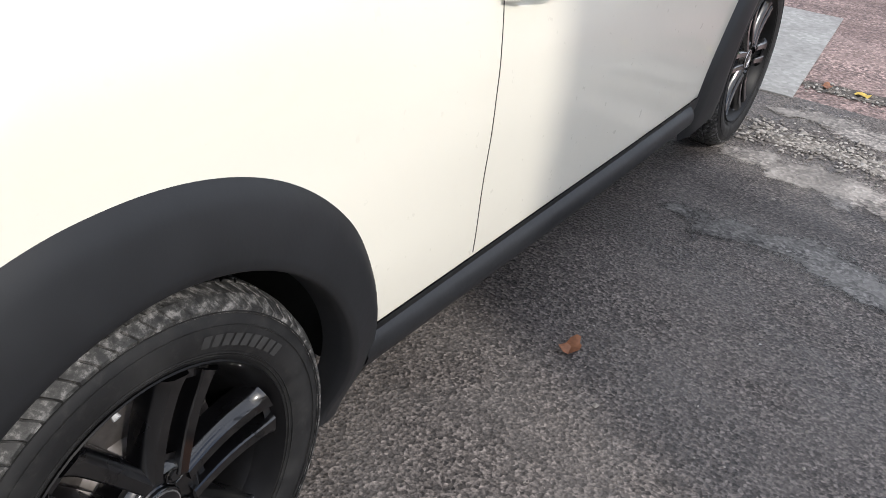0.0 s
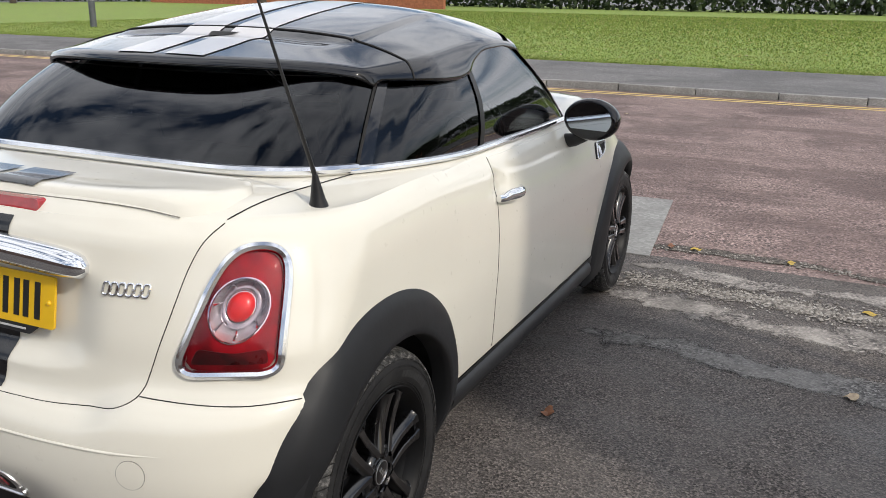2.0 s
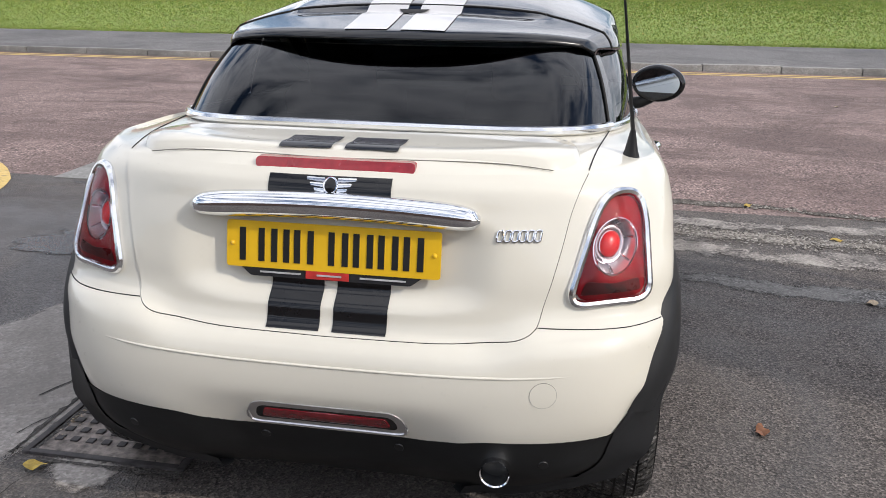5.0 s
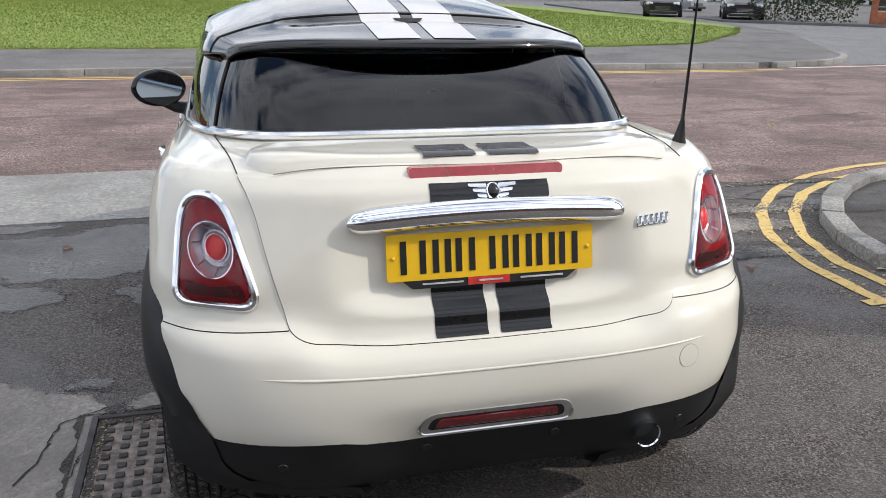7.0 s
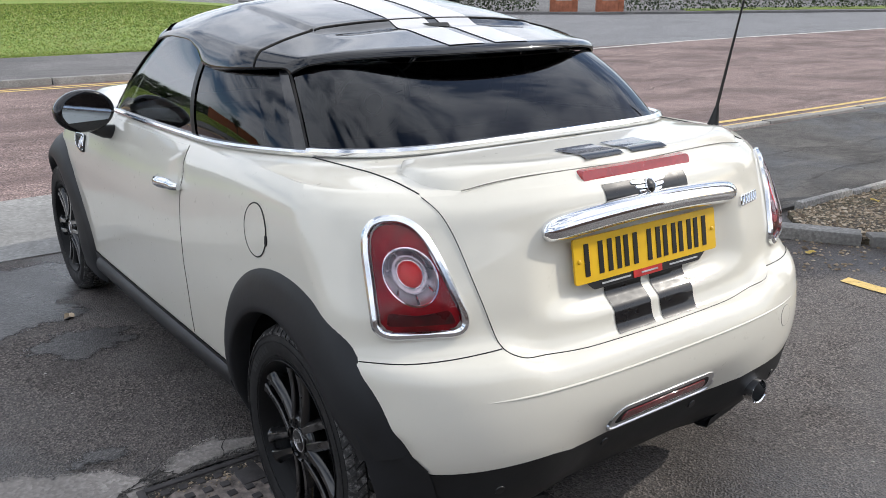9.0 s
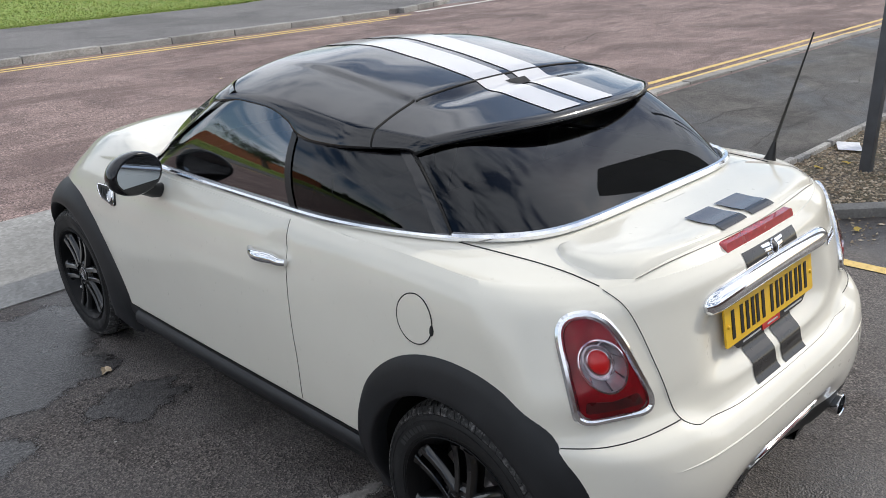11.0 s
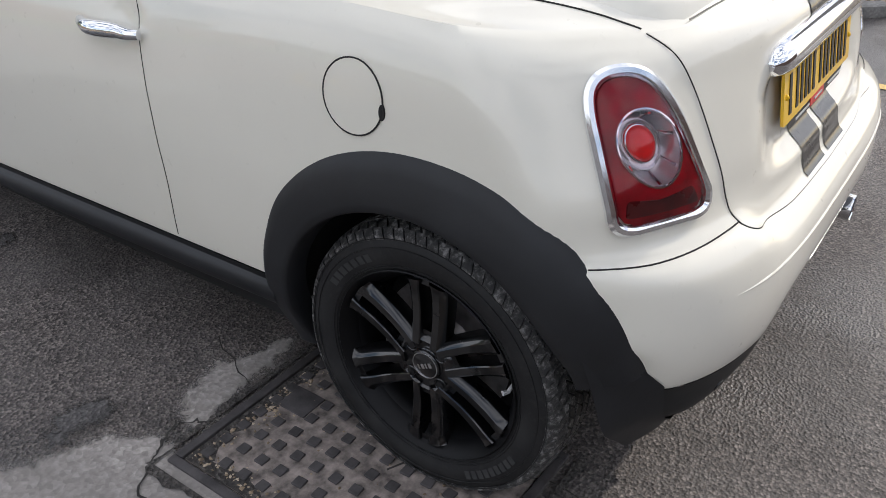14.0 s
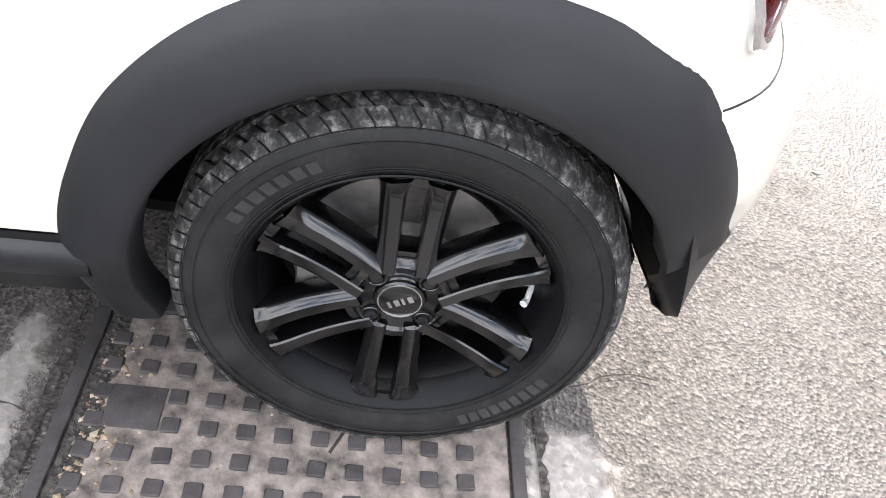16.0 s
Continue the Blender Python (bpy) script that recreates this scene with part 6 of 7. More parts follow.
def roof_at(u, y, lift=0.0):
    """A domed skin to u = 0.9, then the side down to the windows."""
    zc, zb, ze = float(ROOF_TOP(y)), float(ROOF_BROW(y)), float(ROOF_EDGE(y))
    ze = min(ze, zb - 0.012)
    a, h = abs(u), roof_half(y)
    if a <= 0.9:
        k = a / 0.9
        x = h * k
        z = zc - (zc - zb) * (0.45 * k**2 + 0.55 * k**4)
        z += 0.007 * (1 - float(sstep(0.60, 0.64, a))) * float(sstep(0.46, 0.54, y)) * (1 - float(sstep(0.95, 1.25, y)))
        z -= 0.009 * math.exp(-((y - 0.465) / 0.04) ** 2) * (1 - float(sstep(0.45, 0.66, a)))
    else:
        k = (a - 0.9) / 0.1
        x = h + (zb - ze) * (0.52 * k - 0.10 * k * k) + 0.012 * math.sin(k * math.pi / 2)
        z = zb - (zb - ze) * (0.75 * k + 0.25 * k * k)
    return Vector((math.copysign(x, u) if u else 0.0, y, z + lift))


def roof_skin(u, v):
    """The roof with its tail rolled under."""
    y0, y1 = roof_rear(u), roof_front(u)
    y = y0 + (y1 - y0) * v
    p = roof_at(u, y)
    k = max(0.0, 1 - (y - y0) / 0.035)
    p.z -= 0.022 * (1 - math.sqrt(max(0.0, 1 - k * k)))
    return p


def roof_rear(u):
    return 0.172 + 0.185 * abs(u) ** 2.6


def roof_front(u):
    return 1.505 - 0.11 * abs(u) ** 2


def roof():
    us = np.concatenate([np.linspace(-1, -0.9, 10)[:-1], np.linspace(-0.9, 0.9, 101), np.linspace(0.9, 1, 10)[1:]])
    vs_ = np.linspace(0, 1, 120) ** 1.4
    pts = [roof_skin(u, v) for v in vs_ for u in us]
    nu, nv = len(us), len(vs_)
    fs = grid_faces(nu, nv)
    me = mesh_of("roof", pts, fs, ROOF_BLACK, True, 60)
    r = child("roof", me, car, "gloss black helmet roof with white stripes")
    m = r.modifiers.new("thickness", "SOLIDIFY")
    m.thickness, m.offset = 0.018, -1
    # underside behind the glass edge
    vs2, fs2 = [], []
    ss = np.linspace(-1, 1, 41)
    for u in ss:
        a = roof_at(u * 0.93, roof_rear(u)) + Vector((0, 0.012, -0.034 * (1 - abs(u) ** 8) - 0.004))
        b = cabin((u if u else 1e-4) * 0.62, 1.0) + Vector((0, 0.0, 0.006))
        for t in np.linspace(0, 1, 5):
            p = a.lerp(b, t)
            vs2.append(p)
    n = 5
    for i in range(len(ss) - 1):
        for k in range(n - 1):
            fs2.append((i * n + k, i * n + k + 1, (i + 1) * n + k + 1, (i + 1) * n + k))
    child("spoiler_underside", mesh_of("spoiler_underside", vs2, fs2, BLACK_PLASTIC), r, "black underside of the roof spoiler")
    # stripes
    for x0, x1 in ((-0.150, -0.022), (0.018, 0.148)):
        for ya, yb in ((0.200, 0.512), (0.520, 1.47)):
            def f(x, t):
                y0 = max(ya, roof_rear(x / 0.58) + 0.004)
                y = y0 + (yb - y0) * t
                h = roof_half(y)
                return roof_at(0.9 * x * (1 + 0.10 * (y - 0.2)) / h, y, 0.0022)
            sheet("roof_stripe", f, np.linspace(x0, x1, 8), np.linspace(0, 1, 36), STRIPE_WHITE, r, "white stripe film")
    # roof joints
    line = [roof_at(u, 0.516 + 0.10 * 0 * u, 0.001) for u in np.linspace(-0.62, 0.62, 40)]
    vs, fs = tube(line, 0.0032, 5)
    child("roof_gap", mesh_of("roof_gap", vs, fs, SEAM), r)
    for sg in (1, -1):
        line = [roof_at(sg * u, 0.525 - 0.10 * max(0, u - 0.62), 0.001) for u in list(np.linspace(0.62, 0.9, 14)) + list(np.linspace(0.91, 1.0, 8))]
        vs, fs = tube(line, 0.003, 5)
        child("roof_gap", mesh_of("roof_gap", vs, fs, SEAM), r)
    # air slot in the spoiler
    bm = bmesh.new()
    q = [roof_at(u, y, 0.003) for u, y in ((-0.075, 0.485), (0.075, 0.485), (0.045, 0.44), (-0.045, 0.44))]
    bm.faces.new([bm.verts.new(p) for p in q])
    part("air_slot", bm, SEAM, r, "dark air slot", smooth=False)
    return r


roof()


# ---- mirrors ----
for sg in (1, -1):
    m = new("door_mirror")
    m.parent = car
    m["label"] = "oval black door mirror"
    m.matrix_basis = pose(sg * 0.848, 1.565, 0.976, -4, 0, -sg * 12)
    bm = bmesh.new()
    bmesh.ops.create_uvsphere(bm, u_segments=32, v_segments=20, radius=1)
    for v in bm.verts:
        x, y, z = v.co
        d = 0.085 if y > 0 else 0.05
        v.co = (x * 0.115, max(y, -0.45) * d, z * 0.080)
    part("mirror_shell", bm, ROOF_BLACK, m, "gloss black shell", angle=50)
    bm = bmesh.new()
    bmesh.ops.create_circle(bm, cap_ends=True, segments=40, radius=1)
    for v in bm.verts:
        v.co = (v.co.x * 0.094, -0.0245, v.co.y * 0.064)
    bmesh.ops.rotate(bm, verts=bm.verts, cent=(0, -0.0245, 0), matrix=Matrix.Rotation(radians(3), 3, "X"))
    part("mirror_glass", bm, MIRROR, m, "oval mirror glass", smooth=False)
    vs, fs = tube([Vector((-sg * 0.02, 0.01, -0.055)), Vector((-sg * 0.07, 0.015, -0.085)), Vector((-sg * 0.145, 0.02, -0.10))], [0.028, 0.026, 0.030], 10)
    child("mirror_foot", mesh_of("mirror_foot", vs, fs, BLACK_PLASTIC), m)


# ---- cabin ----
def seat(x):
    e = new("seat")
    e.parent = car
    e["label"] = "dark cloth bucket seat"
    e.matrix_basis = pose(x, 1.05, 0.35)
    bm = bmesh.new()
    box(bm, (0.46, 0.48, 0.14), (0, 0.16, 0.1), bevel=0.05, segs=3)
    part("cushion", bm, SEAT, e)
    bm = bmesh.new()
    box(bm, (0.46, 0.13, 0.56), (0, -0.15, 0.40), Euler((radians(18), 0, 0)).to_matrix(), bevel=0.05, segs=3)
    part("backrest", bm, SEAT, e)
    bm = bmesh.new()
    box(bm, (0.25, 0.09, 0.17), (0, -0.25, 0.71), Euler((radians(12), 0, 0)).to_matrix(), bevel=0.035, segs=3)
    part("headrest", bm, SEAT, e)


seat(0.34), seat(-0.34)
bm = bmesh.new()
box(bm, (1.30, 0.40, 0.28), (0, 1.72, 0.78), bevel=0.06, segs=3)
part("dashboard", bm, TRIM, car, "dark dashboard")
bm = bmesh.new()
box(bm, (1.18, 0.62, 0.03), (0, 0.30, 0.93), bevel=0.01)
box(bm, (1.18, 0.03, 0.35), (0, 0.60, 0.77), bevel=0.01)
part("parcel_shelf", bm, TRIM, car, "dark luggage shelf")
bm = bmesh.new()
box(bm, (1.30, 1.3, 0.02), (0, 1.2, 0.34))
part("cabin_floor", bm, TRIM, car)
vs, fs = tube([(0.34 + 0.185 * math.cos(a), 1.46 - 0.06 * math.sin(a), 0.92 + 0.175 * math.sin(a)) for a in np.linspace(0, 2 * math.pi, 37)[:-1]], 0.014, 8, True)
sw = child("steering_wheel", mesh_of("steering_wheel", vs, fs, BLACK_PLASTIC), car, "black steering wheel")
bm = bmesh.new()
bmesh.ops.create_uvsphere(bm, u_segments=20, v_segments=12, radius=0.065, matrix=Matrix.Translation((0.34, 1.47, 0.92)) @ Matrix.Diagonal((1, 0.4, 1, 1)))
box(bm, (0.33, 0.02, 0.03), (0.34, 1.47, 0.93))
box(bm, (0.03, 0.02, 0.15), (0.34, 1.48, 0.85))
part("steering_boss", bm, TRIM, sw)
vs, fs = tube([(0.34 + 0.045 * math.cos(a), 1.442, 0.92 + 0.045 * math.sin(a)) for a in np.linspace(0, 2 * math.pi, 25)[:-1]], 0.003, 5, True)
child("boss_ring", mesh_of("boss_ring", vs, fs, SATIN), sw)
bm = bmesh.new()
box(bm, (0.22, 0.03, 0.06), (0, 1.42, 1.235), bevel=0.012)
part("rear_view_mirror", bm, BLACK_PLASTIC, car)

# ---- loose ground: gravel, pebbles, grass, leaves ----
def pebbles(name, spots, mat, label, category, smin, smax, seed, zf):
    """Many small stones in one mesh."""
    rnd = np.random.RandomState(seed)
    base = np.array([(1, 0, 0), (-1, 0, 0), (0, 1, 0), (0, -1, 0), (0, 0, 1), (0, 0, -0.6)], float)
    tris = [(0, 2, 4), (2, 1, 4), (1, 3, 4), (3, 0, 4), (2, 0, 5), (1, 2, 5), (3, 1, 5), (0, 3, 5)]
    vs, fs = [], []
    for i, (x, y) in enumerate(spots):
        s = rnd.uniform(smin, smax) * (1 if rnd.rand() > 0.06 else 1.7)
        a = rnd.uniform(0, 6.28)
        sc = np.array((rnd.uniform(0.7, 1.4), rnd.uniform(0.6, 1.1), rnd.uniform(0.35, 0.7))) * s
        p = base * (1 + rnd.uniform(-0.28, 0.28, (6, 1))) * sc
        c, sn = math.cos(a), math.sin(a)
        p = np.stack([p[:, 0] * c - p[:, 1] * sn, p[:, 0] * sn + p[:, 1] * c, p[:, 2]], 1)
        p += (x, y, zf(x, y) + s * 0.15)
        b = len(vs)
        vs.extend(map(tuple, p))
        fs.extend((b + q[0], b + q[1], b + q[2]) for q in tris)
    return thing(name, mesh_of(name, vs, fs, mat, False), label, category, kind="stuff")


bed = [(2.92, 0.86), (3.20, 1.14), (40, 1.14), (40, -8), (7.5, -8), (4.3, -0.62), (3.55, 0.05), (3.05, 0.45)]
thing("gravel_bed", slab_mesh("gravel_bed", bed, -0.02, 0.035, SOIL), "raised bed of soil, gravel and weeds beside the entrance", "planting bed", kind="structure")


def inside(x, y, poly):
    hit = False
    for (x0, y0), (x1, y1) in zip(poly, poly[1:] + poly[:1]):
        if (y0 > y) != (y1 > y) and x < (x1 - x0) * (y - y0) / (y1 - y0) + x0:
            hit = not hit
    return hit


rs = np.random.RandomState(11)
spots = []
while len(spots) < 17000:
    x, y = 2.9 + 7 * rs.rand() ** 1.5, -1.5 + 2.7 * rs.rand()
    if inside(x, y, bed):
        spots.append((x, y))
pebbles("bed_gravel", spots, STONES, "loose tan gravel scattered over the bed", "gravel", 0.005, 0.015, 12, lambda x, y: 0.036)
spots = [(2.3 + 1.1 * rs.rand(), 0.15 + 0.9 * rs.rand()) for _ in range(420)]
spots = [p for p in spots if not inside(*p, bed) and p[0] + 0.9 * p[1] > 2.75 and p[0] < 3.2]
spots += [(float(x), float(y)) for x, y in zip(2.45 + 0.6 * rs.rand(260), 0.9 + 1.6 * rs.rand(260)) if (x - 2.5) < 0.28 + 0.1 * (y - 1.6)]
pebbles("spilt_gravel", spots, STONES, "small stones spilt along the kerb", "gravel", 0.005, 0.014, 13, lambda x, y: 0.001)
spots = [(float(x), 2.66 - 0.08 * (float(x) - 0.8) + float(d)) for x, d in zip(0.75 + 2.6 * rs.rand(3200), 0.075 * rs.randn(3200))]
spots += [(float(x), 3.31 - 0.16 * float(sstep(1.5, 2.4, float(x))) + 0.035 * float(d)) for x, d in zip(0.85 + 3.0 * rs.rand(900), rs.randn(900))]
pebbles("strip_pebbles", spots, STONES_GREY, "loose pebbles lying in the broken strip", "gravel", 0.004, 0.010, 14, lambda x, y: 0.003)
spots = [(float(x), float(y)) for x, y in zip(-2 + 5 * rs.rand(700), -2.2 + 5.2 * rs.rand(700)) if not (abs(x) < 0.85 and y > -0.5)]
pebbles("grit", spots, STONES_GREY, "grit scattered on the asphalt", "gravel", 0.002, 0.006, 15, lambda x, y: 0.001)


spots = [(float(x), 0.44 - abs(0.03 * float(d))) for x, d in zip(-1.05 + 0.44 * rs.rand(170), rs.randn(170))]
spots += [(-1.05 + abs(0.02 * float(d)), float(y)) for y, d in zip(-0.15 + 0.6 * rs.rand(130), rs.randn(130))]
spots += [(float(x), float(y)) for x, y in zip(-1.04 + 0.3 * rs.rand(60), -0.1 + 0.5 * rs.rand(60))]
pebbles("cover_crumbs", spots, STONES, "pale crumbs of grit lying on the drain cover", "gravel", 0.0015, 0.005, 16, lambda x, y: 0.007)


def grass_field(n, seed):
    r = np.random.RandomState(seed)
    x = r.uniform(-26, 17, n)
    y = 15.78 + 42 * r.rand(n) ** 2.2
    edge = np.interp(x, [-30, 8, 11, 14.9, 17.6], [15.75, 15.75, 16.7, 21.0, 25.0])
    y = np.maximum(y, edge + 0.02 * r.rand(n)) + 0.05 * r.randn(n) * (y <= edge + 0.05)
    h = r.uniform(0.008, 0.034, n)
    w = r.uniform(0.005, 0.016, n)
    far = 1 + np.maximum(0, y - 17) / 9
    h, w = h * far ** 0.5, w * far
    a = r.uniform(0, 6.283, n)
    lx, ly = r.normal(0, 0.03, n), r.normal(0, 0.03, n)
    v = np.empty((n, 3, 3))
    v[:, 0] = np.stack([x - w * np.cos(a), y - w * np.sin(a), np.full(n, 0.095)], 1)
    v[:, 1] = np.stack([x + w * np.cos(a), y + w * np.sin(a), np.full(n, 0.095)], 1)
    v[:, 2] = np.stack([x + lx, y + ly, 0.10 + h], 1)
    me = bpy.data.meshes.new("grass_blades")
    me.from_pydata(v.reshape(-1, 3).tolist(), [], np.arange(3 * n).reshape(-1, 3).tolist())
    me.materials.append(GRASS)
    thing("grass_blades", me, "short tufted green grass blades with dry bits", "grass", kind="stuff")


grass_field(300000, 21)


def leaf_mesh(mat, seed):
    r = random.Random(seed)
    n = 14
    vs = [(0, 0, 0.006)]
    for i in range(n):
        a = 2 * math.pi * i / n
        k = 1 + 0.22 * math.sin(3 * a + r.uniform(0, 1)) + r.uniform(-0.1, 0.1)
        vs.append((0.036 * k * math.cos(a), 0.022 * k * math.sin(a), 0.003 + 0.012 * abs(math.sin(a * 1.5 + seed))))
    fs = [(0, 1 + i, 1 + (i + 1) % n) for i in range(n)]
    me = mesh_of("fallen_leaf", vs, fs, mat)
    return me


LEAVES = [(leaf_mesh(LEAF_BROWN, 1), "curled brown fallen leaf on the ground"), (leaf_mesh(LEAF_YELLOW, 2), "yellow fallen leaf on the ground"), (leaf_mesh(LEAF_PALE, 3), "pale dry fallen leaf on the ground")]
rl = random.Random(8)
for x, y, k in [(1.19, 0.34, 0), (2.07, 1.38, 0), (1.89, 1.63, 2), (1.60, 3.30, 1), (1.08, 3.33, 1), (0.93, 3.33, 0), (1.98, 2.62, 1), (-0.92, 2.04, 2), (-1.45, 2.5, 0), (2.62, 0.62, 1), (2.75, 1.2, 2),
                (2.9, 0.3, 1), (3.9, 0.95, 1), (4.15, 0.85, 1), (4.9, 0.6, 1), (0.9, 1.02, 0), (-1.0, -0.3, 1), (3.3, 8.1, 2), (-0.6, 9.0, 2), (6.0, 9.7, 2), (5.2, 5.6, 1), (8.1, 10.9, 1), (13.5, 15.7, 1), (13.2, 15.3, 2)]:
    me, lab = LEAVES[k]
    z = 0.036 if inside(x, y, bed) else 0.002
    thing("fallen_leaf", me, lab, "leaf", group="fallen leaves", loc=pose(x, y, z, 0, 0, rl.uniform(0, 360)))
for _ in range(60):
    x, y = rl.uniform(-12, 12), rl.uniform(15.9, 21)
    me, lab = LEAVES[rl.choice((1, 2, 2))]
    thing("fallen_leaf", me, lab.replace("ground", "lawn"), "leaf", group="fallen leaves", loc=pose(x, y, 0.15, rl.uniform(-20, 20), 0, rl.uniform(0, 360)))

# edging of the bed
edging = empty("bed_edging", "low weathered edging stones round the gravel bed", "edging", kind="structure")
lay_kerb([(12, 1.16), (3.25, 1.18)], 0.62, edging, 0.075, 0.055, 0.008)
lay_kerb([(2.72, 0.93), (2.98, 0.52)], 0.48, edging, 0.07, 0.13, 0.004)
lay_kerb([(3.00, 0.49), (3.55, 0.0), (4.3, -0.70)], 0.46, edging, 0.06, 0.12, 0.010)

# paper litter
bm = bmesh.new()
bmesh.ops.create_grid(bm, x_segments=8, y_segments=6, size=0.5)
for v in bm.verts:
    v.co = (v.co.x * 0.26, v.co.y * 0.17, 0.012 + 0.018 * noise.noise((v.co.x * 6, v.co.y * 6, 2)))
me = bpy.data.meshes.new("litter")
bm.to_mesh(me)
bm.free()
me.materials.append(PAPER)
litter = thing("litter", finish(me), "crumpled pale printed leaflet lying on gravel", "litter", loc=pose(4.57, 1.0, 0.045, 0, 0, 25))


# ---- posts ----
def square_post(x, y, h, w, label):
    e = empty("sign_post", label, "post", loc=(x, y, 0.02))
    bm = bmesh.new()
    box(bm, (w, w, h), (0, 0, h / 2), bevel=0.006)
    part("shaft", bm, GALV, e)
    bm = bmesh.new()
    box(bm, (w * 1.1, w * 1.1, 0.02), (0, 0, h + 0.01), bevel=0.005)
    part("cap", bm, GALV, e)
    return e


square_post(4.05, 0.68, 3.2, 0.075, "square dark grey metal post standing in gravel")
square_post(5.35, 0.62, 3.2, 0.075, "square dark grey metal post further along the bed")
e = empty("lamp_post", "pale tapered metal lamp post on the lawn", "lamp post", loc=(-21.6, 20.7, 0.08))
for nm, z0, z1, r0, r1, m in (("base", 0, 0.9, 0.11, 0.11, GALV), ("column", 0.9, 6.0, 0.075, 0.05, LABEL_PALE)):
    vs, fs = tube([(0, 0, z0), (0, 0, z1)], [r0, r1], 14)
    child(nm, mesh_of(nm, vs, fs, m), e)
vs, fs = tube([(0, 0, 6.0), (0, -0.3, 6.3), (0, -0.9, 6.4)], 0.035, 8)
child("arm", mesh_of("arm", vs, fs, LABEL_PALE), e)
bm = bmesh.new()
box(bm, (0.18, 0.5, 0.1), (0, -1.1, 6.4), bevel=0.03)
part("lantern", bm, LABEL_PALE, e)


# ---- beyond the junction ----
thing("far_verge", slab_mesh("far_verge", [(20.3, 40), (20.8, 31), (26.2, 25.6), (42, 18.6), (90, 16.5), (90, 60), (24, 60)], -0.01, 0.10, PAVE), "dark tarmac footway beyond the side road", "pavement", kind="structure")
thing("far_lawn", slab_mesh("far_lawn", [(31, 24.4), (44, 19.6), (90, 17.6), (90, 22), (46, 22.6), (33, 26.4)], 0.0, 0.13, GRASS_GROUND), "narrow strip of lawn before the hedge", "grass", kind="structure")


def leafy_box(name, x0, y0, x1, y1, thick, h, n, seed, label, mat=None, size=1.0):
    """A hedge of many small leaves about a line."""
    r = np.random.RandomState(seed)
    t = r.rand(n)
    d = np.array((x1 - x0, y1 - y0), float)
    L = np.linalg.norm(d)
    d /= L
    nrm = np.array((-d[1], d[0]))
    z = 0.1 + h * r.rand(n) ** 0.8
    bulge = 1 + 0.18 * np.sin(t * L * 1.7 + z) + 0.12 * np.sin(t * L * 4.1)
    o = (r.rand(n) * 2 - 1)
    o = np.sign(o) * np.abs(o) ** 0.4 * thick / 2 * bulge
    c = np.stack([x0 + d[0] * t * L + nrm[0] * o, y0 + d[1] * t * L + nrm[1] * o, z * (1 + 0.06 * np.sin(t * L * 2.3))], 1)
    s = size * r.uniform(0.03, 0.075, (n, 1))
    a = r.normal(size=(n, 3))
    a /= np.linalg.norm(a, axis=1, keepdims=True)
    b = np.cross(a, r.normal(size=(n, 3)))
    b /= np.linalg.norm(b, axis=1, keepdims=True)
    v = np.stack([c - a * s, c + b * s * 0.6, c + a * s, c - b * s * 0.6], 1).reshape(-1, 3)
    me = bpy.data.meshes.new(name)
    me.from_pydata(v.tolist(), [], np.arange(4 * n).reshape(-1, 4).tolist())
    me.materials.append(mat or HEDGE)
    return thing(name, me, label, "hedge", kind="stuff")


leafy_box("hedge", 28.2, 26.6, 45, 21.2, 1.6, 1.9, 15000, 31, "dense dark green hedge behind the footway")
leafy_box("hedge", 22.5, 31.5, 25.4, 28.4, 1.4, 1.6, 4000, 32, "dense dark green hedge behind the footway")
leafy_box("hedge", 45, 21.2, 70, 19.0, 1.6, 1.8, 6000, 33, "dense dark green hedge behind the footway")


leafy_box("tree_line", -90, 30, -62, 74, 6, 4.2, 22000, 34, "dense line of dark trees far beyond the lawn", size=5)
leafy_box("tree_line", -62, 76, 60, 84, 6, 4.8, 40000, 35, "dense line of dark trees far beyond the lawn", size=5)
leafy_box("tree_line", 60, 80, 95, 20, 6, 7, 30000, 36, "dense line of dark trees far beyond the junction", size=5)
leafy_box("tree_line", -90, 30, -80, -40, 6, 4.5, 7000, 37, "dense line of dark trees far along the road", size=7)


def gate_pier(x, y, rz):
    e = empty("garden_wall", "low orange brick wall panel with dark slatted fence above", "wall", group="garden walls", loc=(x, y, 0.08))
    e.rotation_euler = (0, 0, radians(rz))
    bm = bmesh.new()
    box(bm, (1.0, 0.22, 0.5), (0, 0, 0.25), bevel=0.01)
    part("brick_base", bm, BRICK, e, "orange brick base")
    for sx in (-0.5, 0.5):
        bm = bmesh.new()
        box(bm, (0.24, 0.26, 1.9), (sx, 0, 0.95), bevel=0.01)
        part("brick_pier", bm, BRICK, e)
    for k in range(7):
        bm = bmesh.new()
        box(bm, (0.78, 0.03, 0.13), (0, 0, 0.62 + 0.17 * k), bevel=0.005)
        part("slat", bm, TWIG, e)


gate_pier(25.9, 27.2, -35)
gate_pier(27.6, 26.0, -35)


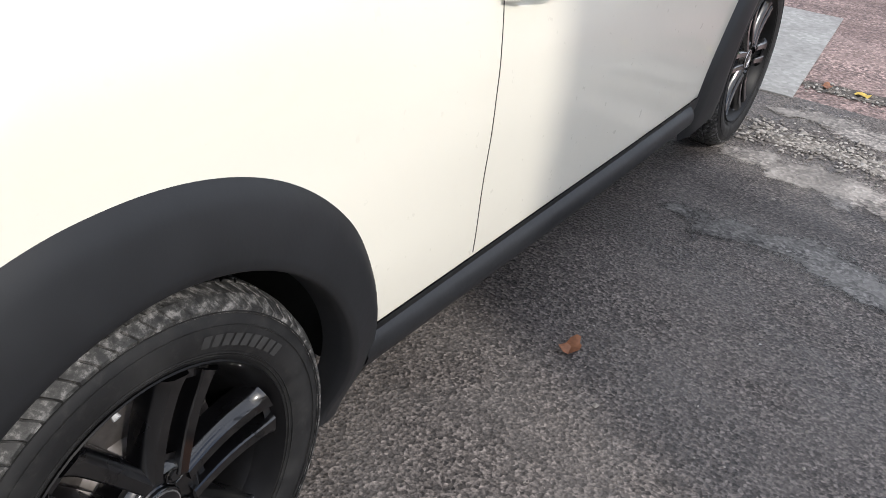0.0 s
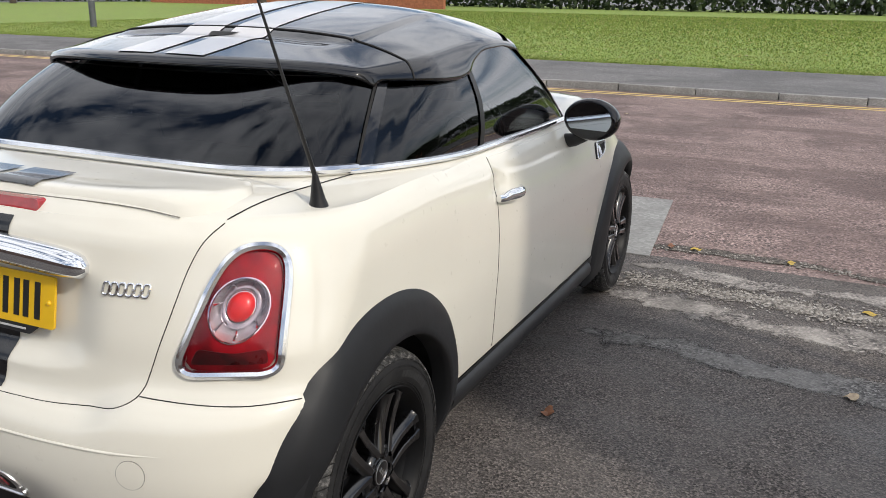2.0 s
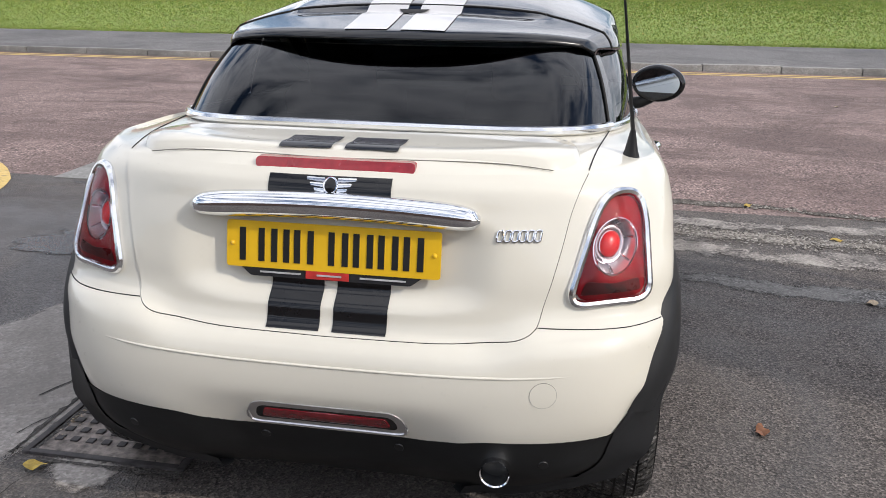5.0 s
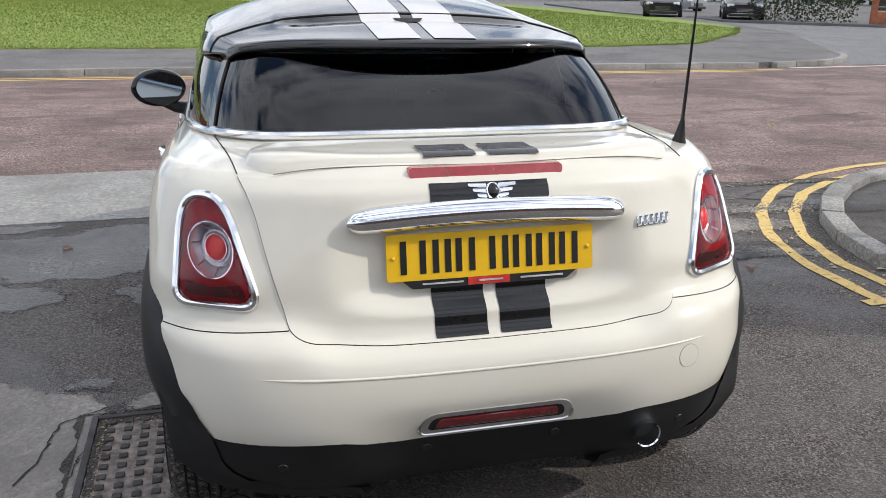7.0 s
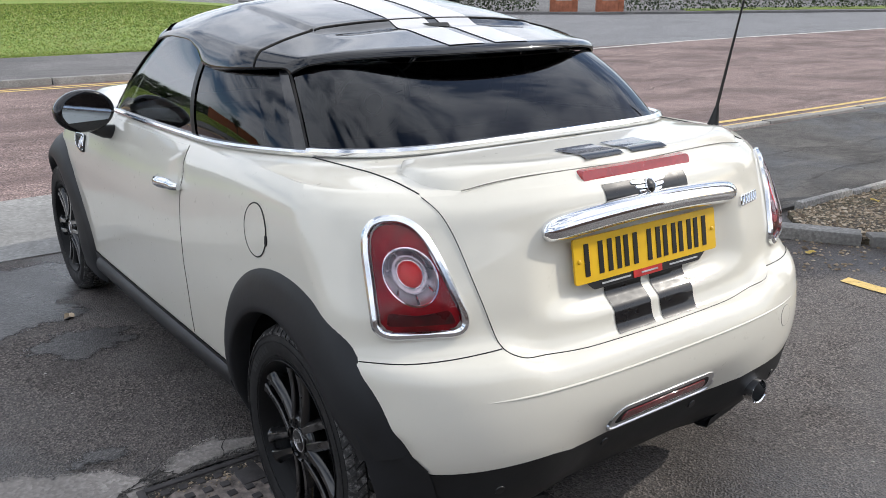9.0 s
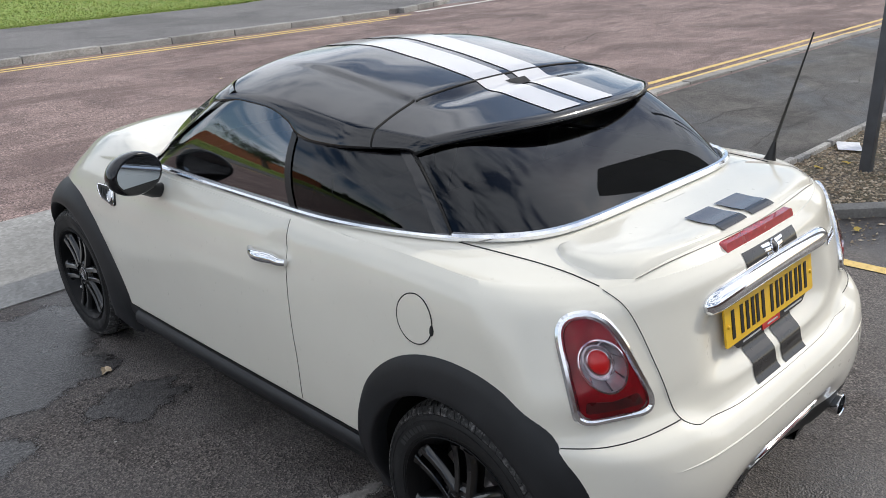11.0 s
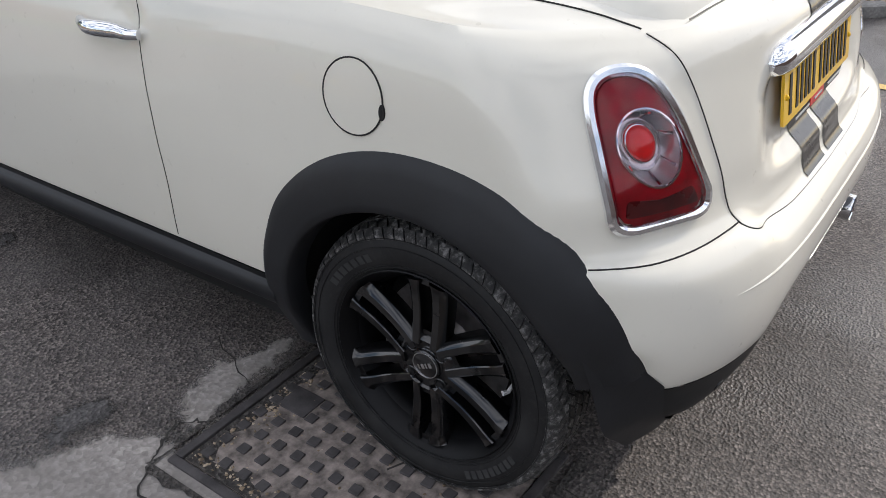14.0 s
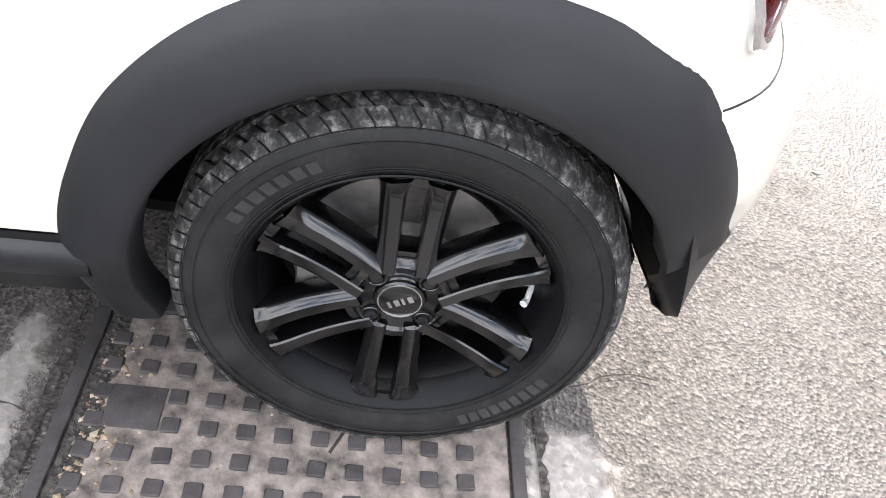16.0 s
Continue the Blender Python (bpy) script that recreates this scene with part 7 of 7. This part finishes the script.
def plain_car(x, y, rz, paint, label):
    """A parked car, seen far off."""
    e = empty("parked_car", label, "car", loc=(x, y, 0.0))
    e.rotation_euler = (0, 0, radians(rz))
    # y forwards; stations along the length: (y, half width, sill, shoulder, roof)
    st = [(-2.05, 0.62, 0.45, 0.80, 0.86), (-1.9, 0.78, 0.30, 0.95, 1.05), (-1.2, 0.87, 0.22, 1.0, 1.42), (-0.2, 0.88, 0.22, 0.98, 1.50), (0.55, 0.88, 0.22, 0.96, 1.40), (1.2, 0.86, 0.22, 0.94, 0.98), (1.85, 0.80, 0.25, 0.80, 0.86), (2.1, 0.62, 0.38, 0.66, 0.72)]
    ring = []
    for yy, w, s, sh, rf in st:
        ring.append([(w * 0.9, s), (w, s + 0.2), (w, sh - 0.1), (w * 0.95, sh), (w * 0.76, rf - 0.05), (w * 0.6, rf), (0, rf + 0.02)])
    vs, fs = [], []
    for (yy, *_), rg_ in zip(st, ring):
        full = rg_ + [(-a, b) for a, b in rg_[:-1][::-1]]
        vs.extend((a, yy, b) for a, b in full)
    k = 13
    for i in range(len(st) - 1):
        for q in range(k - 1):
            fs.append((i * k + q, i * k + q + 1, (i + 1) * k + q + 1, (i + 1) * k + q))
    fs += [tuple(range(k)), tuple((len(st) - 1) * k + q for q in range(k))[::-1]]
    bm = bmesh.new()
    bv = [bm.verts.new(v) for v in vs]
    for f in fs:
        bm.faces.new([bv[i] for i in f])
    part("body", bm, paint, e, angle=28)
    for sx in (1, -1):
        bm = bmesh.new()
        bm.faces.new([bm.verts.new((sx * a, yy, b)) for a, yy, b in ((0.868, -1.15, 1.02), (0.868, 0.55, 0.99), (0.70, 0.35, 1.36), (0.70, -1.0, 1.38))])
        part("side_window", bm, GLASS_REAR, e, smooth=False)
        for yy in (-1.25, 1.3):
            vs, fs = lathe_x([(-0.2, 0.0), (-0.2, 0.30), (-0.17, 0.325), (-0.03, 0.325), (0.0, 0.30), (0.0, 0.22)], 28)
            wh = child("wheel", mesh_of("wheel", [(sx * (0.885 + a), yy + b, 0.325 + c) for a, b, c in vs], fs, RUBBER), e)
            vs, fs = lathe_x([(-0.02, 0.21), (0.0, 0.20), (-0.012, 0.10), (0.004, 0.05), (0.004, 0.0)], 20)
            child("hub_cap", mesh_of("hub_cap", [(sx * (0.885 + a), yy + b, 0.325 + c) for a, b, c in vs], fs, SATIN), wh)
        bm = bmesh.new()
        box(bm, (0.30, 0.10, 0.13), (sx * 0.60, 2.0, 0.70), Euler((0, 0, radians(-sx * 22))).to_matrix(), bevel=0.03)
        part("headlamp", bm, LAMP_WHITE, e)
    bm = bmesh.new()
    box(bm, (0.7, 0.05, 0.16), (0, 2.10, 0.50), bevel=0.02)
    part("grille", bm, BLACK_PLASTIC, e)
    for k in range(3):
        bm = bmesh.new()
        box(bm, (0.66, 0.02, 0.012), (0, 2.13, 0.45 + 0.05 * k))
        part("grille_bar", bm, CHROME, e)
    bm = bmesh.new()
    box(bm, (1.3, 0.12, 0.12), (0, 2.04, 0.30), bevel=0.03)
    part("bumper_lip", bm, BLACK_PLASTIC, e)


plain_car(22.9, 32.8, 150, DARK_CAR, "dark parked hatchback beyond the lawn")
plain_car(20.5, 35.6, 150, DARK_CAR, "dark parked hatchback beyond the lawn")
plain_car(26.0, 44.5, 195, SILVER_CAR, "silver parked car far beyond the lawn")
plain_car(19.6, 4.05, 92, DARK_CAR, "dark car standing on the red road")


# ---- what closes the place behind and beside the camera, and an unseen shadow caster ----
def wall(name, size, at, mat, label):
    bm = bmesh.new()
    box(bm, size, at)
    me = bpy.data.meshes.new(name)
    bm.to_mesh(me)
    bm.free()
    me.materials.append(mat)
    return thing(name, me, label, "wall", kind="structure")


# Unseen wall, added and kept dark so the chrome bar reflects a dark band.
wall("reflected_wall", (26, 0.3, 2.8), (-3, -9.2, 1.4), UNSEEN_BRICK, "plain dark brick wall, unseen, added for dark reflections")
# Unseen slab added to throw the shadow band over door and ground.
wall("shadow_slab", (0.25, 1.22, 8.2), (9.05, -1.58, 4.1), RENDERED, "plain tall pale slab, unseen, added to cast a shadow band")
wall("wall_north", (30, 0.4, 5.0), (-42, 62, 2.5), BRICK, "plain orange brick wall far beyond the lawn")


def tree(x, y, h, seed, bare=0.0):
    r = random.Random(seed)
    e = empty("tree", "autumn tree with thinning crown beyond the lawn", "tree", group="trees beyond the lawn", loc=(x, y, 0.05))
    vs, fs = tube([(0, 0, 0), (0.05, 0, h * 0.2), (0.0, 0.1, h * 0.45), (0.1, 0.1, h * 0.8)], [0.26, 0.2, 0.14, 0.04], 9)
    trunk = child("trunk", mesh_of("trunk", vs, fs, TWIG), e)
    tips = []
    for k in range(16):
        a, z0 = r.uniform(0, 6.28), h * r.uniform(0.25, 0.7)
        L = h * r.uniform(0.22, 0.42)
        p0 = Vector((0, 0.05, z0))
        pts = [p0]
        d = Vector((math.cos(a), math.sin(a), r.uniform(0.4, 0.9))).normalized()
        for q in range(4):
            d = (d + Vector((r.uniform(-.25, .25), r.uniform(-.25, .25), r.uniform(-.05, .2)))).normalized()
            pts.append(pts[-1] + d * L / 4)
            tips.append(pts[-1])
        vs, fs = tube(pts, [0.07, 0.05, 0.035, 0.02, 0.008], 6)
        child("limb", mesh_of("limb", vs, fs, TWIG), trunk)
    rr = np.random.RandomState(seed)
    n = int(9000 * (1 - bare))
    idx = rr.randint(0, len(tips), n)
    c = np.array([tuple(tips[i]) for i in idx]) + rr.normal(0, h * 0.055, (n, 3))
    s = rr.uniform(0.05, 0.12, (n, 1))
    a = rr.normal(size=(n, 3))
    a /= np.linalg.norm(a, axis=1, keepdims=True)
    b = np.cross(a, rr.normal(size=(n, 3)))
    b /= np.linalg.norm(b, axis=1, keepdims=True)
    v = np.stack([c - a * s, c + b * s * 0.6, c + a * s, c - b * s * 0.6], 1).reshape(-1, 3)
    me = bpy.data.meshes.new("crown")
    me.from_pydata(v.tolist(), [], np.arange(4 * n).reshape(-1, 4).tolist())
    me.materials.append(HEDGE)
    child("crown", me, e)["kind"] = "stuff"


for x, y, h, sd_, br in ((-30, 42, 7.5, 1, 0.6), (-56, 46, 6.5, 4, 0.4)):
    tree(x, y, h, sd_, br)
